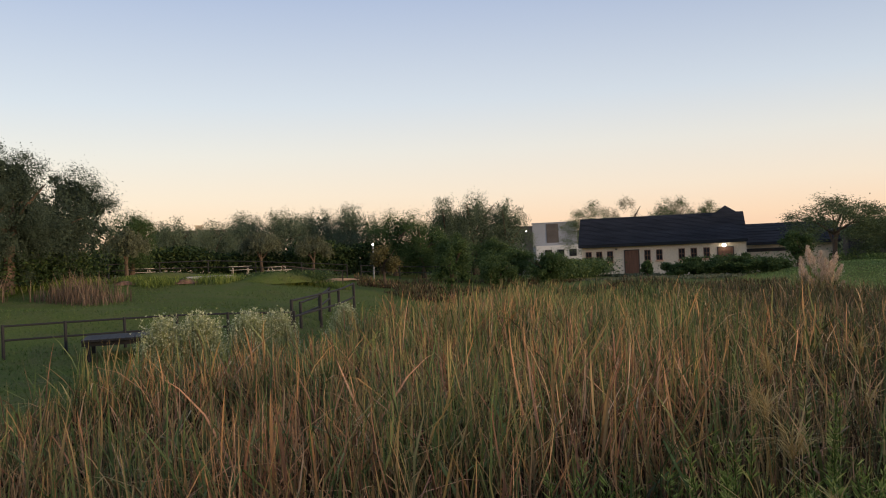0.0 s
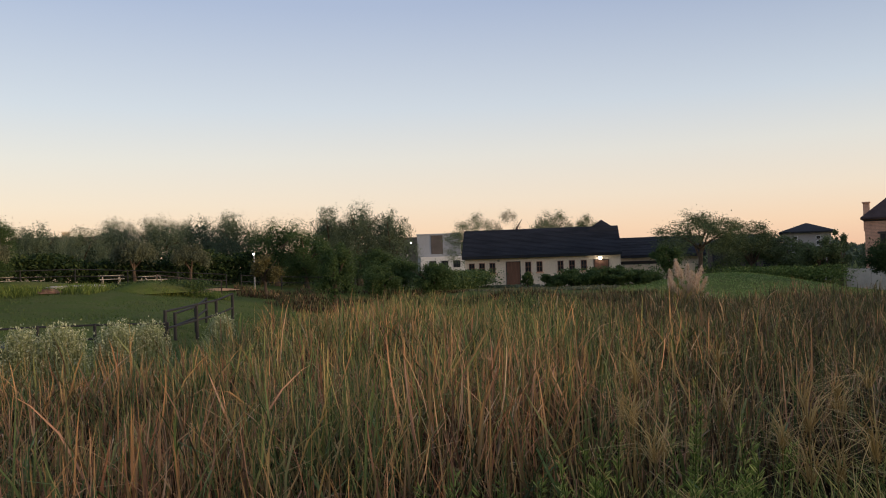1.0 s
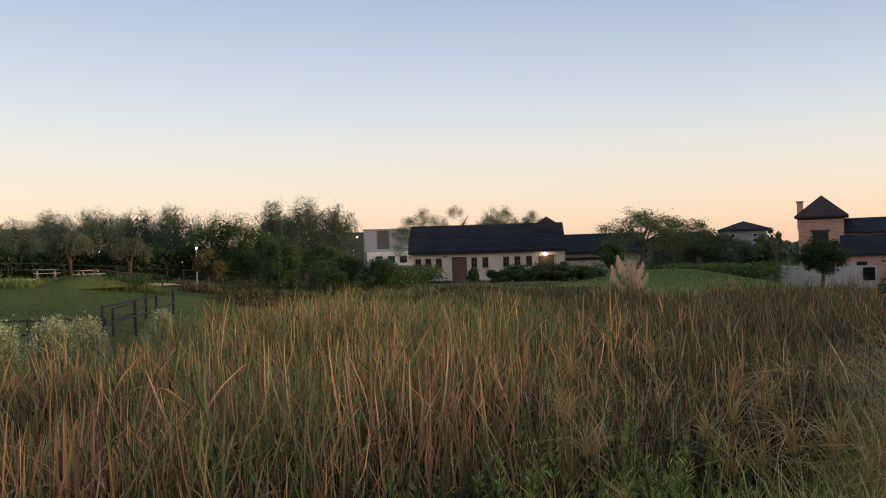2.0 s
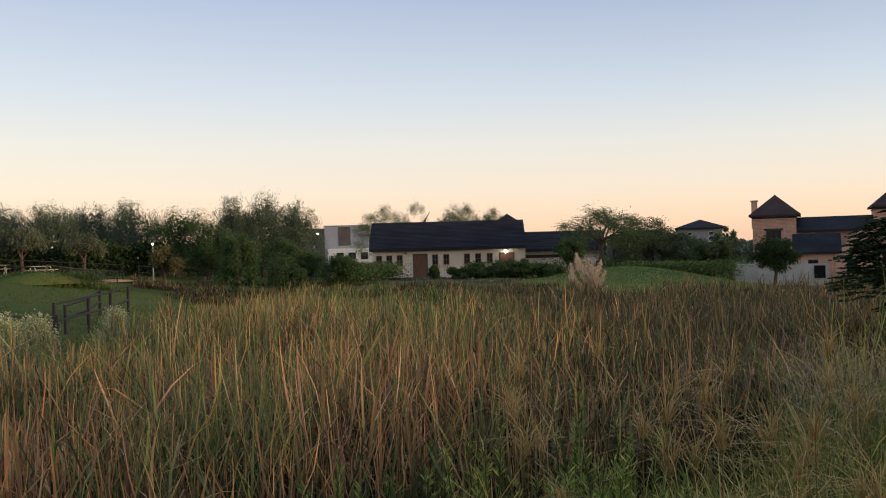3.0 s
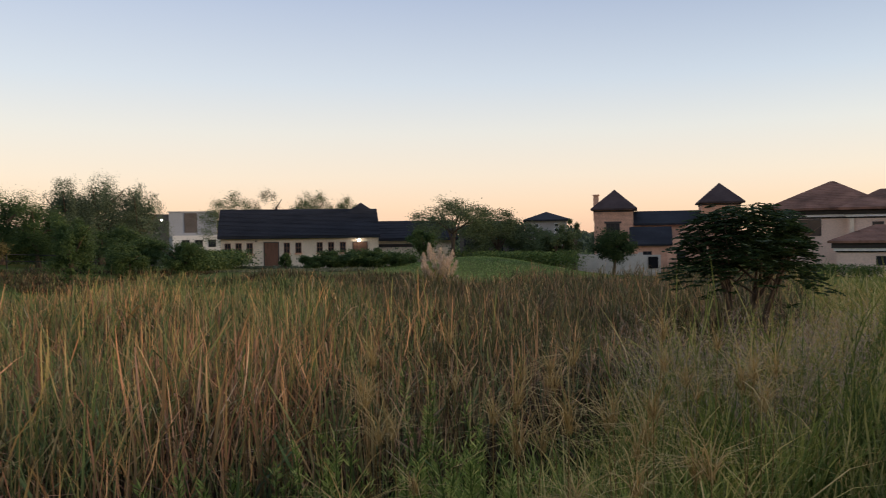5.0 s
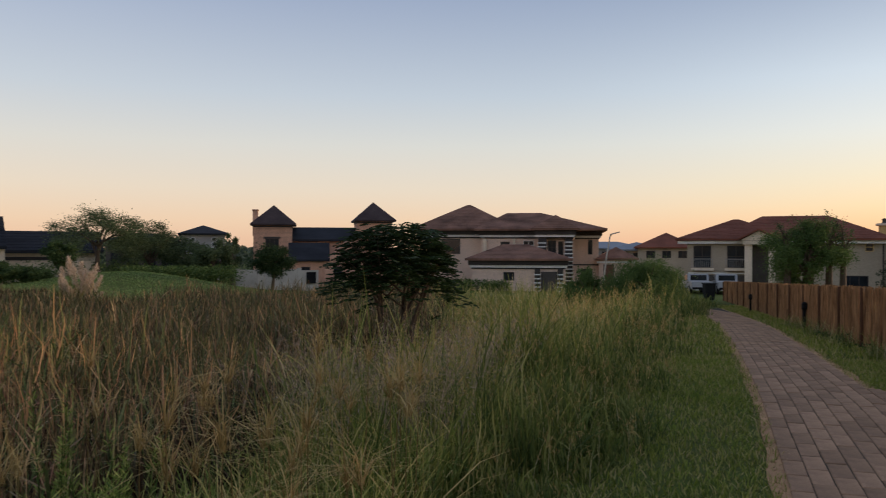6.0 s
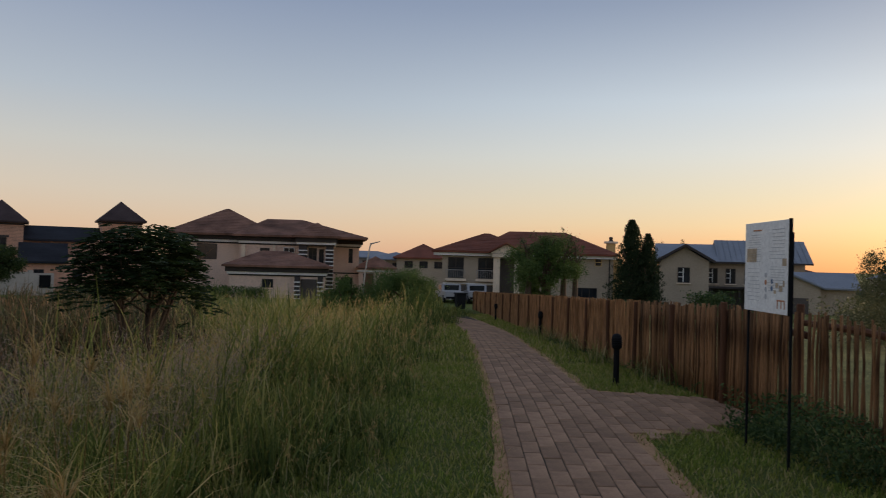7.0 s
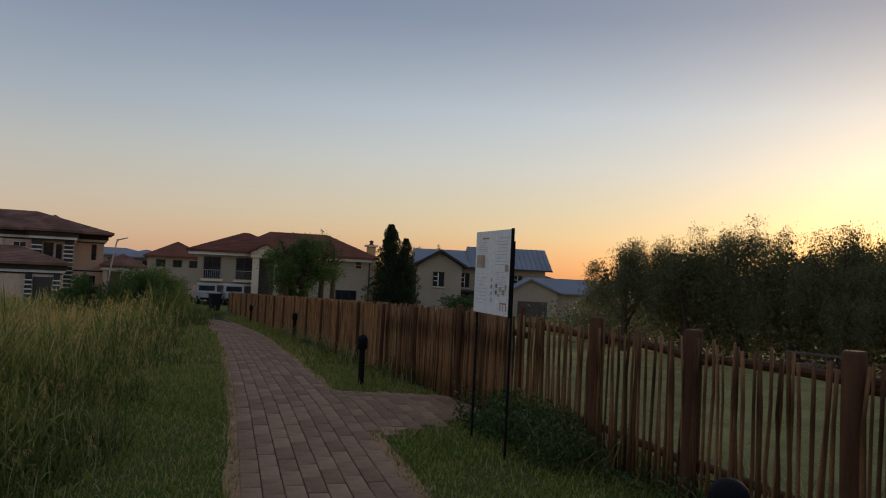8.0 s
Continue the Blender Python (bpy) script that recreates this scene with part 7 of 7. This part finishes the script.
def plume_grass():
    x, y = 29.8, 23.6
    g = land1(x, y)
    rng = np.random.default_rng(6)
    np.random.seed(6)
    t = thing("pampas_grass", pose(x, y, g), "clump of pampas grass with pinkish cream plumes above the reeds", "grass")
    n = 700
    base = np.stack([rng.normal(0, 0.35, n), rng.normal(0, 0.35, n), np.zeros(n)], 1)
    me = blade_mesh("leaf", base, rng.uniform(1.0, 1.9, n), np.full(n, 0.03), rng.uniform(0.2, 0.9, n), rng.uniform(0, 6.28, n), rng.uniform(0, 1, n), "grass", 0.2)
    me.materials.append(M["tall_grass"])
    new("leaf", me).parent = t
    for i in range(34):
        a, q = rng.uniform(0, 6.28), rng.uniform(0.05, 1.15)
        top = Vector((math.cos(a) * q, math.sin(a) * q, rng.uniform(1.15, 2.65) - 0.55 * q))
        foot = Vector((math.cos(a) * q * 0.4, math.sin(a) * q * 0.4, 0))
        part("stalk", tube([foot, foot.lerp(top, 0.5), top], [0.012, 0.01, 0.006], 5), M["seed_head"], t)
        m = 420
        s = rng.uniform(0, 1, m)
        wid = 0.10 * np.sin(np.pi * np.clip(s * 0.85 + 0.1, 0, 1)) + 0.015
        d = rng.normal(size=(m, 3)) * wid[:, None] * 0.6
        ax = np.array((top - foot).normalized())
        p = np.array(top)[None] - ax[None] * (0.75 * (1 - s))[:, None] + d + np.array([0, 0, 0.1])
        me = leaf_mesh("plume", p, rng.uniform(0.07, 0.14, m), rng.uniform(0.012, 0.03, m), ax[None] * 1.2 + d * 6, rng.uniform(0, 1, m))
        me.materials.append(M["plume"])
        new("plume", me).parent = t


plume_grass()


def seed_tuft(x, y, h, spread, seed, drop=0.25):
    """Finger grass: a stalk that ends in a burst of long spikes."""
    rng = np.random.default_rng(seed)
    np.random.seed(seed)
    g = land1(x, y)
    t = thing("seed_grass", pose(x, y, g), "straw-coloured grass stalk with a burst of seed spikes", "grass", "seed grasses")
    bend = Vector((rng.uniform(-0.08, 0.08), rng.uniform(-0.08, 0.08), h))
    part("stalk", tube([(0, 0, 0), bend * 0.5 + Vector((0.01, 0, 0)), bend], [0.0035, 0.003, 0.002], 5), M["seed_head"], t)
    n = 30
    az = rng.uniform(0, 6.28, n)
    base = np.repeat(np.array(bend)[None], n, 0) + rng.normal(size=(n, 3)) * 0.008
    me = blade_mesh("spike", base, spread * rng.uniform(0.6, 1.25, n), np.full(n, 0.0042), rng.uniform(0.25, 2.0, n), az, rng.uniform(0, 1, n), "grass", drop * 0.5)
    me.materials.append(M["seed_head"])
    new("spike", me).parent = t
    m = 5
    me = blade_mesh("leaf", np.zeros((m, 3)), h * rng.uniform(0.5, 0.9, m), np.full(m, 0.009), rng.uniform(0.3, 0.8, m), rng.uniform(0, 6.28, m), rng.uniform(0, 1, m), "grass", 0.2)
    me.materials.append(M["tall_grass"])
    new("leaf", me).parent = t


SEEDS = np.random.default_rng(12)
seed_tuft(2.60, 1.37, 0.92, 0.26, 201)
seed_tuft(3.10, 1.26, 0.80, 0.24, 202)
for i in range(40):
    a, r_ = math.radians(SEEDS.uniform(46, 78)), SEEDS.uniform(2.6, 5.2)
    x, y = r_ * math.sin(a), r_ * math.cos(a)
    if y > 0.75 - 0.11 * x:
        seed_tuft(x, y, SEEDS.uniform(0.62, 1.0) - 0.9 * land1(x, y), SEEDS.uniform(0.15, 0.30), 210 + i)


def weed(x, y, h, seed):
    """A leafy green weed: stalks set with narrow upright leaves."""
    rng = np.random.default_rng(seed)
    np.random.seed(seed)
    t = thing("leafy_weed", pose(x, y, land1(x, y)), "bright green leafy weed with narrow upright leaves", "weed", "leafy weeds")
    bm = bmesh.new()
    pts, ways = [], []
    for s in range(5):
        a, q = rng.uniform(0, 6.28), rng.uniform(0.02, 0.22)
        hh = h * rng.uniform(0.65, 1.0)
        top = Vector((math.cos(a) * q, math.sin(a) * q, hh))
        foot = top * 0.15
        foot.z = 0
        tube([foot, foot.lerp(top, 0.5), top], [0.006, 0.005, 0.003], 5, bm)
        m = 84
        k = rng.uniform(0.20, 1.04, m) ** 0.8
        p = np.array(foot)[None] + (np.array(top) - np.array(foot))[None] * k[:, None]
        aa = rng.uniform(0, 6.28, m)
        w = np.stack([np.cos(aa), np.sin(aa), rng.uniform(0.5, 1.6, m)], 1)
        w /= np.linalg.norm(w, axis=1)[:, None]
        pts.append(p + w * 0.035)
        ways.append(w)
    part("stalk", bm, M["weed_leaf"], t)
    p, w = np.concatenate(pts), np.concatenate(ways)
    me = leaf_mesh("leaf", p, rng.uniform(0.045, 0.085, len(p)), rng.uniform(0.006, 0.011, len(p)), w, rng.uniform(0, 1, len(p)))
    me.materials.append(M["weed_leaf"])
    new("leaf", me).parent = t


WEEDS = np.random.default_rng(14)
# unseen trees added behind the path: they close the place and block low sky light
for i, (bearing, dist) in enumerate([(172, 17), (184, 15), (197, 16), (210, 14), (224, 15), (238, 14), (252, 15), (266, 14), (281, 15), (296, 16), (312, 17)]):
    a = math.radians(bearing)
    tree("round", dist * math.sin(a), dist * math.cos(a), 5.6 + 0.5 * math.sin(i * 2.3), 2.7, 0.34, 3600, 501 + i, "unseen leafy tree added behind the path to block low sky light", 0.03, tone="round", group="trees behind the path")
weed(4.22, 3.36, 1.62, 300)
weed(3.18, 3.08, 1.38, 301)
for i in range(30):
    a, r_ = math.radians(WEEDS.uniform(34, 58)), WEEDS.uniform(3.5, 5.4)
    x, y = r_ * math.sin(a), r_ * math.cos(a)
    weed(x, y, WEEDS.uniform(0.75, 1.35) * (0.6 + 0.4 * float(smooth(1.5, 3.5, y))), 302 + i)

make_pavers()
